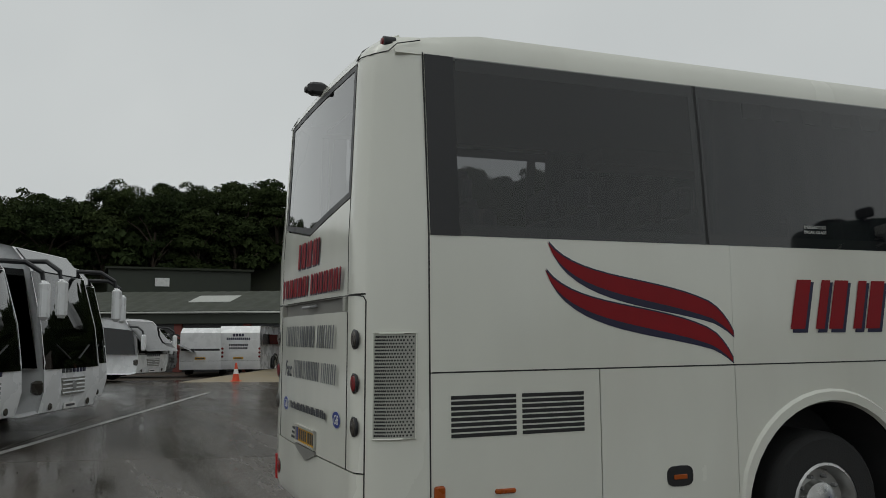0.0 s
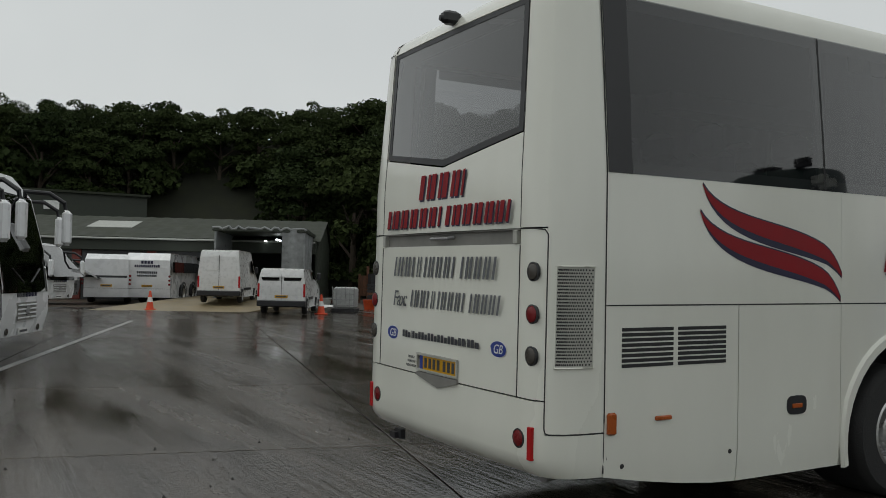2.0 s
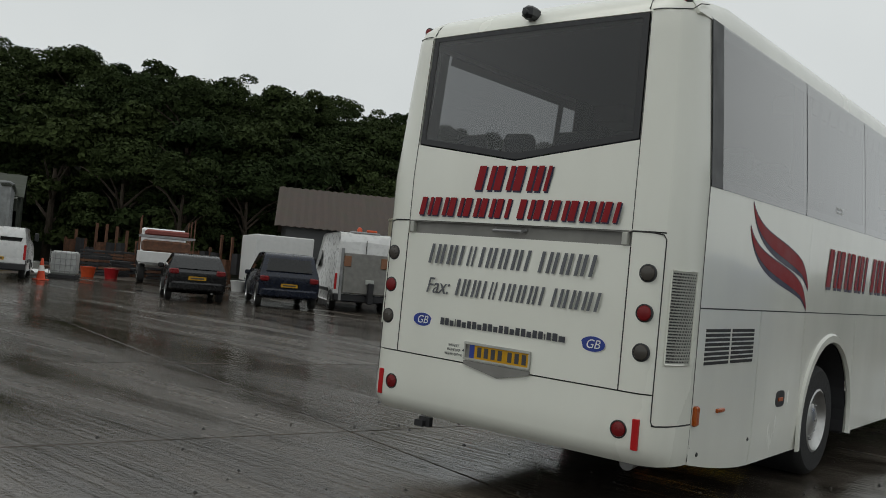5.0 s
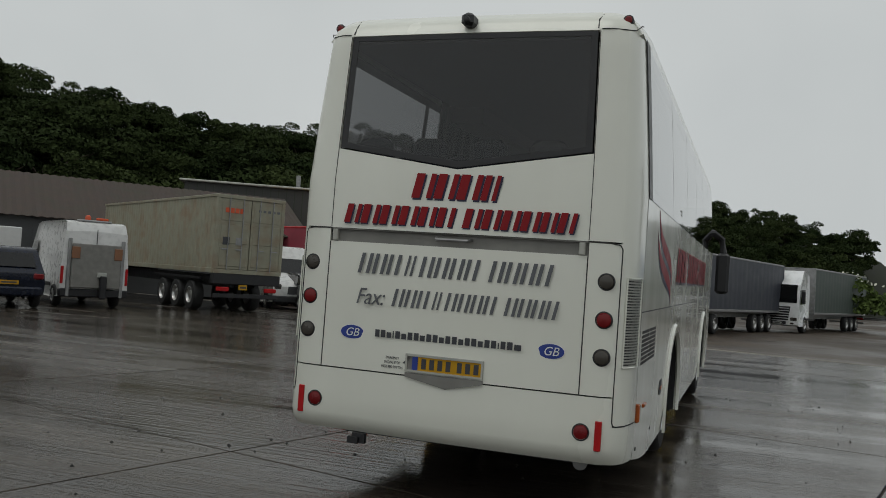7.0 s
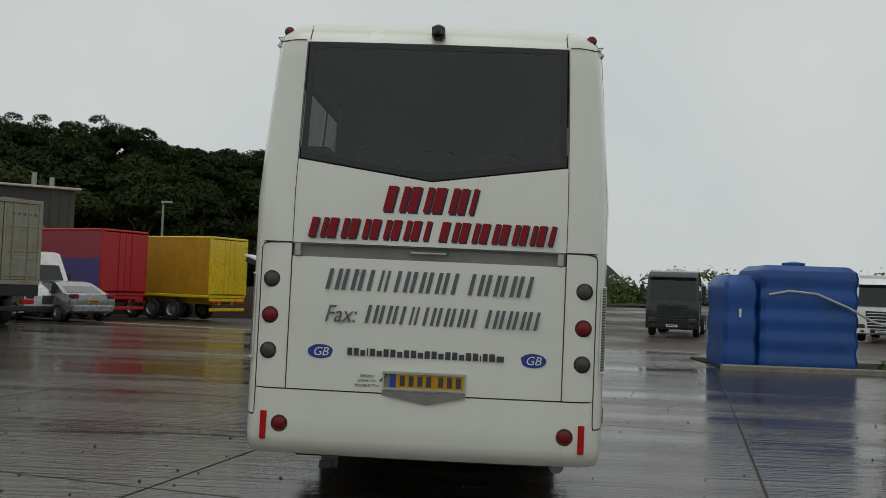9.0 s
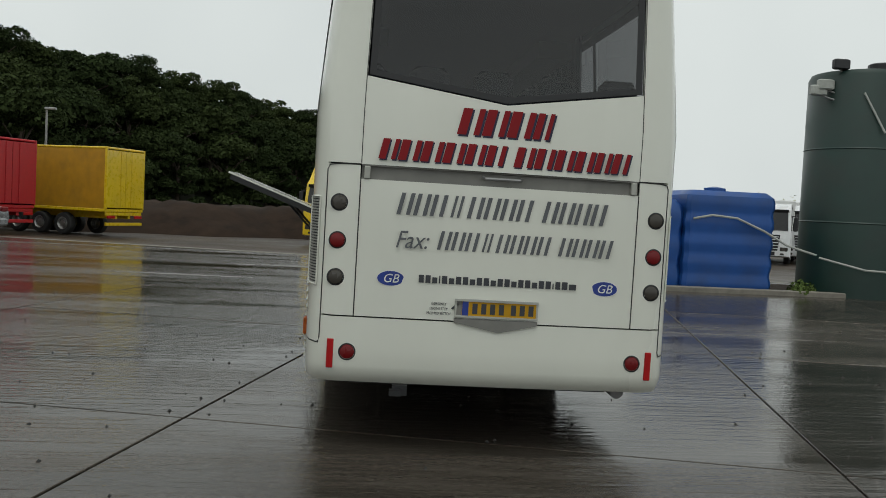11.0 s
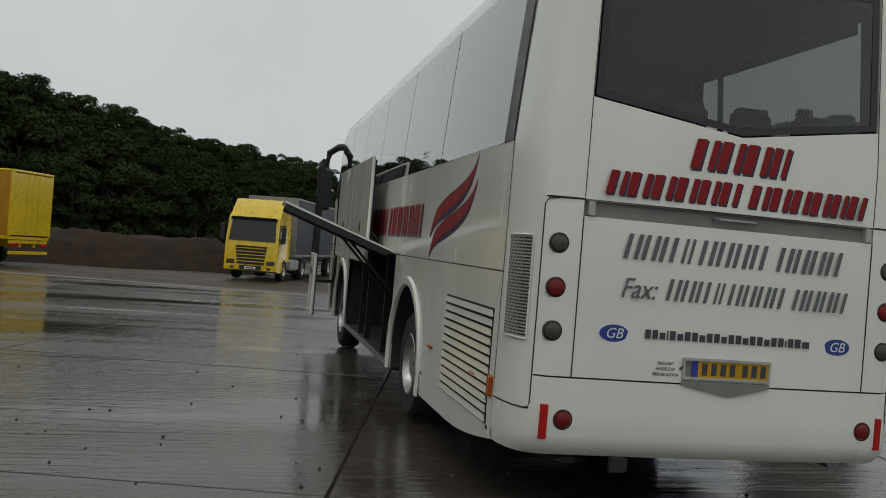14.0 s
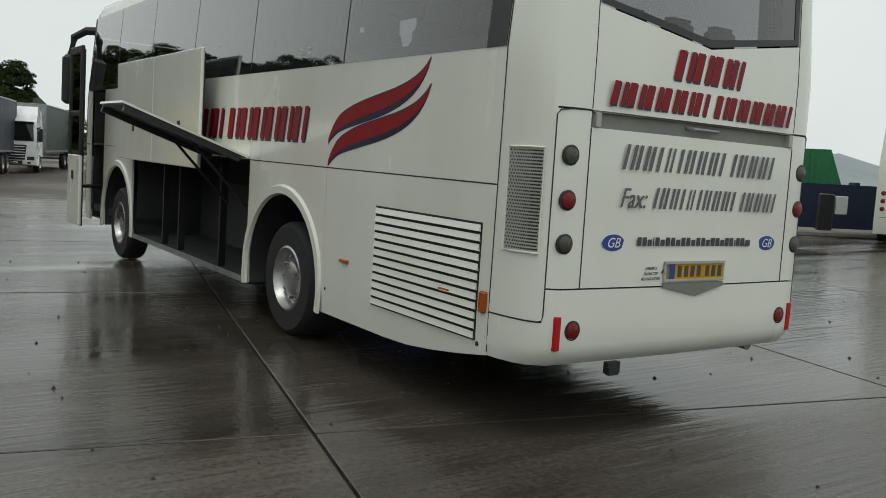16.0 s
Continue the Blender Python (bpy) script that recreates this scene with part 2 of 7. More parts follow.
BARK = mat("bark", (0.06, 0.045, 0.032), 0.9, var=0.3, bump=0.6, bscale=12)


# ---- mesh tools ----
class Mesh:
    """Faces gathered for one mesh."""

    def __init__(self):
        self.v, self.f = [], []

    def add(self, verts, faces):
        k = len(self.v)
        self.v += [tuple(p) for p in verts]
        self.f += [tuple(i + k for i in f) for f in faces]
        return self

    def box(self, x0, x1, y0, y1, z0, z1):
        return self.add([(x, y, z) for z in (z0, z1) for x, y in ((x0, y0), (x1, y0), (x1, y1), (x0, y1))],
                        [(3, 2, 1, 0), (4, 5, 6, 7), (0, 1, 5, 4), (1, 2, 6, 5), (2, 3, 7, 6), (3, 0, 4, 7)])

    def cbox(self, x0, x1, y0, y1, z0, z1, b=0.02):
        """A box with chamfered edges."""
        def loop(i, z):
            c = b
            a0, a1, c0, c1 = x0 + i, x1 - i, y0 + i, y1 - i
            return [(a0 + c, c0, z), (a1 - c, c0, z), (a1, c0 + c, z), (a1, c1 - c, z), (a1 - c, c1, z), (a0 + c, c1, z), (a0, c1 - c, z), (a0, c0 + c, z)]
        return self.loft([loop(b, z0), loop(0, z0 + b), loop(0, z1 - b), loop(b, z1)])

    def loft(self, loops, caps=True, closed=True):
        n = len(loops[0])
        faces = []
        for k in range(len(loops) - 1):
            for i in range(n if closed else n - 1):
                j = (i + 1) % n
                faces.append((k * n + i, k * n + j, (k + 1) * n + j, (k + 1) * n + i))
        if caps:
            faces.append(tuple(range(n - 1, -1, -1)))
            faces.append(tuple(range((len(loops) - 1) * n, len(loops) * n)))
        return self.add([p for lp in loops for p in lp], faces)

    def tube(self, pts, r, n=8, r2=None):
        pts = [Vector(p) for p in pts]
        loops = []
        for i, p in enumerate(pts):
            d = (pts[min(i + 1, len(pts) - 1)] - pts[max(i - 1, 0)]).normalized()
            a = d.cross(Vector((0, 0, 1)) if abs(d.z) < 0.9 else Vector((1, 0, 0))).normalized()
            b = d.cross(a)
            rr = r if r2 is None else r + (r2 - r) * i / (len(pts) - 1)
            loops.append([p + rr * (math.cos(t) * a + math.sin(t) * b) for t in (2 * math.pi * k / n for k in range(n))])
        return self.loft(loops)

    def lathe(self, prof, c, axis="x", n=24, caps=True):
        """prof: (radius, height along the axis)."""
        loops = []
        for r, h in prof:
            lp = []
            for k in range(n):
                t = 2 * math.pi * k / n
                a, b = r * math.cos(t), r * math.sin(t)
                lp.append({"x": (c[0] + h, c[1] + a, c[2] + b), "y": (c[0] + a, c[1] + h, c[2] + b), "z": (c[0] + a, c[1] + b, c[2] + h)}[axis])
            loops.append(lp)
        return self.loft(loops, caps)

    def grid(self, fn, us, vs, skip=None):
        n = len(us)
        faces = [(j * n + i, j * n + i + 1, (j + 1) * n + i + 1, (j + 1) * n + i) for j in range(len(vs) - 1) for i in range(n - 1) if not (skip and skip(i, j))]
        return self.add([fn(u, v) for v in vs for u in us], faces)

    def poly(self, pts):
        return self.add(pts, [tuple(range(len(pts)))])

    def plate(self, pts, d):
        """A flat polygon made solid by the offset d."""
        d = Vector(d)
        return self.loft([[Vector(p) for p in pts], [Vector(p) + d for p in pts]])


def part(name, m, material, parent=None, label="", smooth=False, solid=0.0):
    me = bpy.data.meshes.new(name)
    me.from_pydata(m.v, [], m.f)
    bm = bmesh.new()
    bm.from_mesh(me)
    bmesh.ops.recalc_face_normals(bm, faces=bm.faces)
    if solid:
        bmesh.ops.solidify(bm, geom=bm.faces[:], thickness=solid)
    bm.to_mesh(me)
    bm.free()
    if smooth:
        me.polygons.foreach_set("use_smooth", [True] * len(me.polygons))
        me.set_sharp_from_angle(angle=radians(35))
    me.materials.append(material)
    ob = new(name, me)
    if parent:
        ob.parent = parent
    if label:
        ob["label"] = label
    return ob


def thing(name, label, category, m=None, group="", kind=""):
    ob = new(name)
    ob.empty_display_size = 0.3
    if m is not None:
        ob.matrix_basis = Matrix.Translation((0, 0, fall(*m.translation.xy) if m.translation.z > -50 else 0)) @ m
    return tagged(ob, label, category, group, kind)


def heading(x, y, dx, dy, z=0):
    """A pose whose +y axis points along (dx, dy)."""
    return Matrix.Translation((x, y, z)) @ Matrix.Rotation(math.atan2(-dx, dy), 4, "Z")


def lettering(name, text, size, m, material, parent, shear=0.0, depth=0.002, width=None):
    cu = bpy.data.curves.new(name, "FONT")
    cu.body, cu.size, cu.extrude, cu.shear = text, size, depth, shear
    cu.align_x = "CENTER"
    ob = bpy.data.objects.new(name, cu)
    me = bpy.data.meshes.new_from_object(ob)
    bpy.data.objects.remove(ob)
    me.materials.clear()
    me.materials.append(material)
    if width:
        xs = [v.co.x for v in me.vertices]
        k = width / (max(xs) - min(xs))
        mid = (max(xs) + min(xs)) / 2
        for v in me.vertices:
            v.co.x = (v.co.x - mid) * k
    o = new(name, me)
    o.parent = parent
    o.matrix_basis = m
    return o


def bezier(p, n=16):
    a, b, c, d = [Vector(q) for q in p]
    return [a * (1 - t) ** 3 + 3 * b * t * (1 - t) ** 2 + 3 * c * t * t * (1 - t) + d * t ** 3 for t in (k / n for k in range(n + 1))]


def wheel(parent, x, y, r, w, side, rim=None, hub=0.58, n=28, nuts=False):
    """A wheel with a rounded tyre and a dished rim with nuts; side: -1 outer face towards -x."""
    rim = rim or RIM
    s = side
    ty = Mesh().lathe([(r * hub, 0), (r * 0.9, -s * 0.0), (r * 0.97, -s * 0.03), (r, -s * 0.07), (r, -s * (w - 0.07)), (r * 0.95, -s * (w - 0.02)), (r * hub, -s * w)], (x, y, r), "x", n, caps=False)
    wh = part("wheel", ty, RUBBER, parent, "black rubber tyre", smooth=True)
    h = r * hub
    rm = Mesh().lathe([(h, -s * w * 0.9), (h, -s * 0.005), (h * 0.93, s * 0.004), (h * 0.86, -s * 0.03), (h * 0.8, -s * 0.09), (h * 0.55, -s * 0.1), (h * 0.5, -s * 0.045), (h * 0.3, -s * 0.02), (0.01, -s * 0.015)], (x, y, r), "x", n, caps=False)
    part("rim", rm, rim, wh, "worn metal wheel rim", smooth=True)
    if nuts:
        for k in range(10):
            t = 2 * math.pi * k / 10
            nm = Mesh().lathe([(0.016, -s * 0.11), (0.016, -s * 0.06), (0.008, -s * 0.05)], (x, y + h * 0.66 * math.cos(t), r + h * 0.66 * math.sin(t)), "x", 6)
            part("wheel_nut", nm, STEEL, wh)
    return wh


# ---- ground ----
UX, UY = math.cos(radians(-13.5)), math.sin(radians(-13.5))


def slab_place(u, v):
    return (u * UX - v * UY, u * UY + v * UX)


gm = Mesh()
gs = [-3000, -600, -150, -90] + [-60 + 4 * k for k in range(31)] + [90, 150, 600, 3000]


def fall(x, y):
    """The unpaved ground lies lower beyond the edge of the concrete."""
    t = max(0.0, min(1.0, (-x * UY + y * UX - 21.5) / 7))
    return -0.32 * t * t * (3 - 2 * t)


gm.grid(lambda x, y: (x, y, -0.035 + fall(x, y)), gs, gs)
ground = tagged(part("ground", gm, EARTH), "wet brown-grey yard ground running to the horizon", "ground", kind="structure")


# ---- the coach in the middle ----
def hw(z):
    """Half the coach's width at a height."""
    if z < 0.7:
        return 1.27 - 0.035 * ((0.7 - z) / 0.35) ** 2 * 0.6
    if z < 2.3:
        return 1.27
    if z < 3.33:
        return 1.27 - 0.085 * ((z - 2.3) / 1.03) ** 1.15
    t = min(1, (z - 3.33) / 0.2)
    return 1.185 - 0.1 * t * t


def lean(z):
    """How far the rear face lies forward at a height."""
    if z < 0.62:
        return 0.07 * ((0.62 - z) / 0.12) ** 2
    if z < 2.3:
        return 0.012 * (z - 0.6)
    if z < 3.33:
        return 0.02 + 0.06 * ((z - 2.3) / 1.03)
    return 0.08 + 0.22 * min(1, (z - 3.33) / 0.2) ** 2


PLAN = [(0.0, -0.02), (0.3, -0.018), (0.6, -0.012), (0.93, 0.0), (1.0, 0.0), (1.09, 0.004), (1.14, 0.025), (1.19, 0.065), (1.232, 0.14), (1.258, 0.25), (1.27, 0.4)]


def rear_y(x, z):
    ax = abs(x) / (hw(z) / 1.27)
    for (a, ya), (b, yb) in zip(PLAN, PLAN[1:]):
        if ax <= b:
            return ya + (yb - ya) * (ax - a) / (b - a) + lean(z)
    return 0.4 + lean(z)


def on_rear(x, z, d=0.0):
    return (x, rear_y(x, z) - d, z)


coach = thing("coach", "cream-white luxury coach with red swooshes, side lockers open", "coach", LEAN.copy())
FRONT, REAR_W, FRONT_W = 12.0, 3.5, 9.68


def skirt_bottom(y):
    z = 0.36 if y > 1.5 else 0.36 + 0.14 * ((1.5 - y) / 1.1) ** 1.5
    for c in (REAR_W, FRONT_W):
        d = abs(y - c)
        if d < 0.74:
            z = max(z, 0.5 + math.sqrt(max(0, 0.75 ** 2 - d * d)))
    return z


def ys_between(a, b):
    marks = {a, b}
    for c in (REAR_W, FRONT_W):
        for k in range(-16, 17):
            y = c + 0.741 * math.sin(math.pi / 2 * k / 16)
            if a < y < b:
                marks.add(round(y, 4))
        for y in (c - 0.745, c + 0.745):
            if a < y < b:
                marks.add(y)
    k = a
    while k < b:
        marks.add(round(k, 3))
        k += 0.3
    return sorted(marks)


def side_skin(s, y0, y1, name="side_panel", zt=1.505):
    ys = ys_between(y0, y1)
    m = Mesh()
    m.grid(lambda y, t: (s * hw(skirt_bottom(y) + t * (zt - skirt_bottom(y))), y, skirt_bottom(y) + t * (zt - skirt_bottom(y))), ys, [0, 0.08, 0.2, 0.5, 1])
    return part(name, m, PAINT, coach, smooth=True, solid=0.025 * (1 if s > 0 else 1))


# lower skirt panels, split at their shut lines
for y0, y1 in ((0.41, 1.524), (1.532, 2.66), (2.668, 4.26), (4.268, 5.9), (5.908, 7.5), (7.508, 8.93), (8.938, 10.5), (10.508, 11.6)):
    side_skin(1, y0, y1)
for y0, y1 in ((0.41, 2.66), (2.668, 4.26), (8.938, 10.46)):
    side_skin(-1, y0, y1)
m = Mesh().grid(lambda y, z: (-hw(z), y, z), [11.36, 11.6], [0.36, 0.7, 1.2, 1.5])
part("side_panel", m, PAINT, coach, smooth=True, solid=0.025)

# waist band above the skirt, window line at 2.30
for s in (1, -1):
    ends = [0.41, 2.66, 5.9, 8.9, 11.6] if s > 0 else [0.41, 4.26, 7.3, 10.46]
    for a, b in zip(ends, ends[1:]):
        m = Mesh().grid(lambda y, z: (s * hw(z), y, z), [a, (a + b) / 2, b - 0.003], [1.51, 1.6, 2.0, 2.3])
        part("waist_panel", m, PAINT, coach, smooth=True, solid=0.025)
    m = Mesh()
    m.box(s * 1.243, s * 1.262, 0.4, 11.5 if s > 0 else 10.4, 1.497, 1.518)
    part("shut_line", m, SEAM, coach)
    m = Mesh().grid(lambda y, z: (s * 1.2712, y, z), [0.42, 11.4 if s > 0 else 10.3], [1.504, 1.513])
    part("waist_joint", m, SEAM, coach)
    # side glazing
    cuts = [0.45, 2.38, 4.35, 6.3, 8.2, 9.9, 11.45]
    for a, b in zip(cuts, cuts[1:]):
        m = Mesh().grid(lambda y, z: (s * (hw(z) + 0.004), y, z), [a + 0.01, b - 0.01], [2.3, 2.6, 2.9, 3.35])
        part("side_window", m, GLASS, coach, "dark tinted side window", smooth=True).visible_shadow = False
    # black painted border behind the glass
    m = Mesh()
    for a, b in ((0.415, 0.6), (11.3, 11.6)):
        m.grid(lambda y, z: (s * (hw(z) + (0.006 if b < 1 else -0.006)), y, z), [a, b], [2.3, 2.8, 3.35])
    for c in cuts[1:-1]:
        m.grid(lambda y, z: (s * (hw(z) - 0.006), y, z), [c - 0.05, c + 0.05], [2.3, 2.8, 3.35])
    m.grid(lambda y, z: (s * (hw(z) - 0.007), y, z), [0.62, 11.3], [2.3, 2.37])
    m.grid(lambda y, z: (s * (hw(z) - 0.007), y, z), [0.62, 11.3], [3.27, 3.35])
    part("window_surround", m, BLACK, coach, solid=0.004)
    # thin joints between panes
    for c in cuts[1:-1]:
        m = Mesh().grid(lambda y, z: (s * (hw(z) + 0.002), y, z), [c - 0.011, c + 0.011], [2.3, 2.8, 3.35])
        part("glass_joint", m, SEAM, coach, solid=0.004)
    # wheel arch lips
    for c in (REAR_W, FRONT_W):
        lo = []
        for k in range(25):
            t = math.pi * (-0.06 + 1.12 * k / 24)
            y, z = c + math.cos(t), math.sin(t)
            lo.append((math.cos(t), math.sin(t)))
        loops = []
        for cy, sz in lo:
            loops.append([(s * 1.262, c + 0.735 * cy, 0.5 + 0.735 * sz), (s * 1.292, c + 0.75 * cy, 0.5 + 0.75 * sz), (s * 1.292, c + 0.81 * cy, 0.5 + 0.81 * sz), (s * 1.268, c + 0.83 * cy, 0.5 + 0.83 * sz)])
        m = Mesh().loft(loops)
        part("wheel_arch", m, PAINT, coach, smooth=True)
        # dark housing over the wheel
        hl = [[(s * 1.24, c + 0.74 * cy, 0.5 + 0.74 * sz), (s * 0.7, c + 0.74 * cy, 0.5 + 0.74 * sz)] for cy, sz in lo]
        m = Mesh().loft(hl, caps=False, closed=False)
        m.poly([(s * 0.7, c - 0.74, 0.35), (s * 0.7, c + 0.74, 0.35), (s * 0.7, c + 0.74, 1.25), (s * 0.7, c - 0.74, 1.25)])
        part("wheel_housing", m, DARK, coach)
    wheel(coach, s * 1.2, REAR_W, 0.5, 0.56, s, nuts=True)
    wheel(coach, s * 1.22, FRONT_W, 0.5, 0.3, s, nuts=True)

# roof and its side coves
m = Mesh()
RY = [0.24, 0.45, 0.8, 3, 6, 9, 11.3, 11.75, 12.0]


def roof_z(y):
    return 0.0 if 0.8 <= y <= 11.3 else (-0.1 * ((0.8 - y) / 0.56) ** 1.5 if y < 0.8 else -0.12 * ((y - 11.3) / 0.7) ** 2)


loops = []
for y in RY:
    d = roof_z(y)
    f = max(0.0, (y - 11.3) / 0.7)
    k = 1 - 0.12 * f * f
    half = [(hw(3.34) - 0.002, 3.345), (1.172, 3.45), (1.12, 3.525), (0.98, 3.57), (0.6, 3.60), (0, 3.61)]
    loops.append([(x * k, y, z + d * (1 if z > 3.35 else 0)) for x, z in half] + [(-x * k, y, z + d * (1 if z > 3.35 else 0)) for x, z in half[-2::-1]])
m.loft(loops, caps=False, closed=False)
part("roof", m, PAINT, coach, "cream-white roof with rounded edges", smooth=True, solid=0.03)
m = Mesh()
m.cbox(-0.55, 0.55, 6.6, 8.4, 3.59, 3.76, 0.06)
part("roof_unit", m, PAINT, coach, "low white roof ventilation housing")

# rear shell: bumper, engine panel, corners, window frame
XS = [-1.27, -1.258, -1.232, -1.19, -1.169, -1.163, -1.09, -1.0, -0.95, -0.942, -0.6, -0.3, 0, 0.3, 0.6, 0.942, 0.95, 1.0, 1.09, 1.163, 1.169, 1.19, 1.232, 1.258, 1.27]


def scaled(x, z):
    """The rear narrows towards the roof, its corners more than its middle."""
    k = 0.4 + 0.6 * max(0.0, min(1.0, (abs(x) - 0.95) / 0.3))
    return x * (1 + (hw(z) / 1.27 - 1) * k)


def vline(x):
    return 2.41 + 0.135 * min(1, abs(x) / 0.942)


def shell(name, x_lo, x_hi, rows, label="", material=None, d=0.0):
    xs = [x for x in XS if x_lo - 1e-6 <= x <= x_hi + 1e-6]
    m = Mesh()

    def at(x, r):
        z = r(x) if callable(r) else r
        xx = scaled(x, z)
        return on_rear(xx, z, d)
    m.grid(at, xs, rows)
    return part(name, m, material or PAINT, coach, label, smooth=True, solid=0.02)


bumper = shell("rear_bumper", -1.27, 1.27, [0.5, 0.53, 0.57, 0.62, 0.75, lambda x: 0.945 if abs(x) < 1.166 else 0.755], "one-piece cream bumper")
engine = shell("engine_door", -0.942, 0.942, [0.955, 1.2, 1.5, 1.865], "flat engine door")
for s in (1, -1):
    shell("lamp_strip", *((0.95, 1.163) if s > 0 else (-1.163, -0.95)), [0.955, 1.3, 1.6, 1.955])
    shell("corner_panel", *((1.163, 1.27) if s > 0 else (-1.27, -1.163)), [0.765, 1.0, 1.5, 1.96, 2.3, 2.6, 2.9, 3.2, 3.33, 3.4, 3.44, 3.47])
    shell("upper_corner", *((0.942, 1.163) if s > 0 else (-1.163, -0.942)), [1.965, 2.3, 2.6, 2.9, 3.2, 3.33, 3.4, 3.46, 3.5])
shell("name_panel", -0.942, 0.942, [1.962, 2.1, 2.25, 2.35, lambda x: vline(x)], "panel below the rear window")
shell("rear_header", -0.942, 0.942, [3.335, 3.4, 3.44, 3.47, 3.51], "cream header over the rear window")
# rear window with a dark V-shaped lower edge
m = Mesh()
cols = [-0.93, -0.45, 0, 0.45, 0.93]


def rw(x, t):
    z = vline(x) + 0.012 + t * (3.33 - vline(x) - 0.012)
    return on_rear(scaled(x, z), z, -0.006)


m.grid(rw, cols, [0, 0.33, 0.66, 1])
part("rear_window", m, GLASS, coach, "dark tinted rear window with V-shaped sill", smooth=True).visible_shadow = False
m = Mesh()


def rim_ring(x, t, e):
    z = vline(x) + 0.012 + t * (3.33 - vline(x) - 0.012)
    return on_rear(scaled(x, z), z, -0.002)


for xs_, ts_ in ((cols, [0, 0.05]), (cols, [0.96, 1]), ([-0.93, -0.885], [0, 0.5, 1]), ([0.885, 0.93], [0, 0.5, 1])):
    m.grid(lambda x, t: rim_ring(x, t, 0), xs_, ts_)
part("rear_window_border", m, BLACK, coach, solid=0.004)

# recess with the grab handle under the name panel
m = Mesh()
m.box(-0.942, 0.942, 0.035, 0.05, 1.86, 1.97)
m.box(-0.942, 0.942, 0.012, 0.04, 1.952, 1.958)
part("handle_recess", m, GREY, coach, "shadowed grey recess")
m = Mesh().tube([(-0.13, 0.03, 1.925), (-0.12, -0.012, 1.915), (0.12, -0.012, 1.915), (0.13, 0.03, 1.925)], 0.011, 8)
part("engine_door_handle", m, STEEL, coach, "bent steel grab handle", smooth=True)
for s in (1, -1):
    m = Mesh().cbox(min(s * 0.885, s * 0.925), max(s * 0.885, s * 0.925), -0.002, 0.04, 1.868, 1.95, 0.004)
    part("hinge", m, MESHGREY, coach)

# fine shut lines of the rear corners
for s in (1, -1):
    pts = [on_rear(s * 0.95, 1.958, 0.0), on_rear(s * 1.0, 1.958, 0.001), on_rear(s * 1.09, 1.956, 0.001), on_rear(s * 1.15, 1.948, 0.001), on_rear(s * 1.165, 1.92, 0.001)] + [on_rear(s * 1.165, 1.92 - 0.09 * k, 0.001) for k in range(1, 13)]
    part("shut_line", Mesh().tube(pts, 0.0042, 5), SEAM, coach)
    pts = [on_rear(s * 1.165, 0.85, 0.001), on_rear(s * 1.166, 0.79, 0.001), on_rear(s * 1.172, 0.768, 0.001), on_rear(s * 1.19, 0.76, 0.001), on_rear(s * 1.232, 0.76, 0.001), on_rear(s * 1.265, 0.758, 0.001)]
    part("shut_line", Mesh().tube(pts, 0.0042, 5), SEAM, coach)
    pts = [on_rear(scaled(s * 0.946, z), z, 0.0005) for z in (1.97, 2.1, 2.3, 2.5, 2.8, 3.1, 3.33)]
    part("shut_line", Mesh().tube(pts, 0.003, 5), SEAM, coach)
    pts = [on_rear(s * 0.946, z, 0.0005) for z in (0.95, 1.2, 1.5, 1.86)]
    part("shut_line", Mesh().tube(pts, 0.004, 5), SEAM, coach)

# dark backing so that shut lines read dark
m = Mesh()
m.grid(lambda x, z: on_rear(scaled(x, z), z, -0.03), [x for x in XS], [0.6, 1.0, 1.5, 1.86])
m.grid(lambda x, z: on_rear(scaled(x, z), z, -0.055), [x for x in XS], [1.86, 2.0, 2.38])
for a, b in ((0.9, 1.27), (-1.27, -0.9)):
    m.grid(lambda x, z: on_rear(scaled(x, z), z, -0.03), [x for x in XS if a <= x <= b], [2.38, 2.9, 3.4])
part("rear_frame", m, SEAM, coach)
m = Mesh()
for s in (1, -1):
    m.grid(lambda y, z: (s * (hw(z) - 0.034), y, z), [0.36, 2.75], [0.6, 1.0, 1.5, 2.3])
    m.grid(lambda y, z: (s * (hw(z) - 0.03), y, z), [0.38, 0.44], [2.3, 2.8, 3.35])
m.grid(lambda y, z: (1 * (hw(z) - 0.034), y, z), [4.26, 8.95], [0.45, 1.0, 1.5, 2.3])
m.grid(lambda y, z: (1 * (hw(z) - 0.034), y, z), [2.7, 11.5], [1.3, 1.9, 2.3])
m.grid(lambda y, z: (-1 * (hw(z) - 0.034), y, z), [2.7, 10.4], [1.53, 1.9, 2.3])
part("side_frame", m, SEAM, coach)

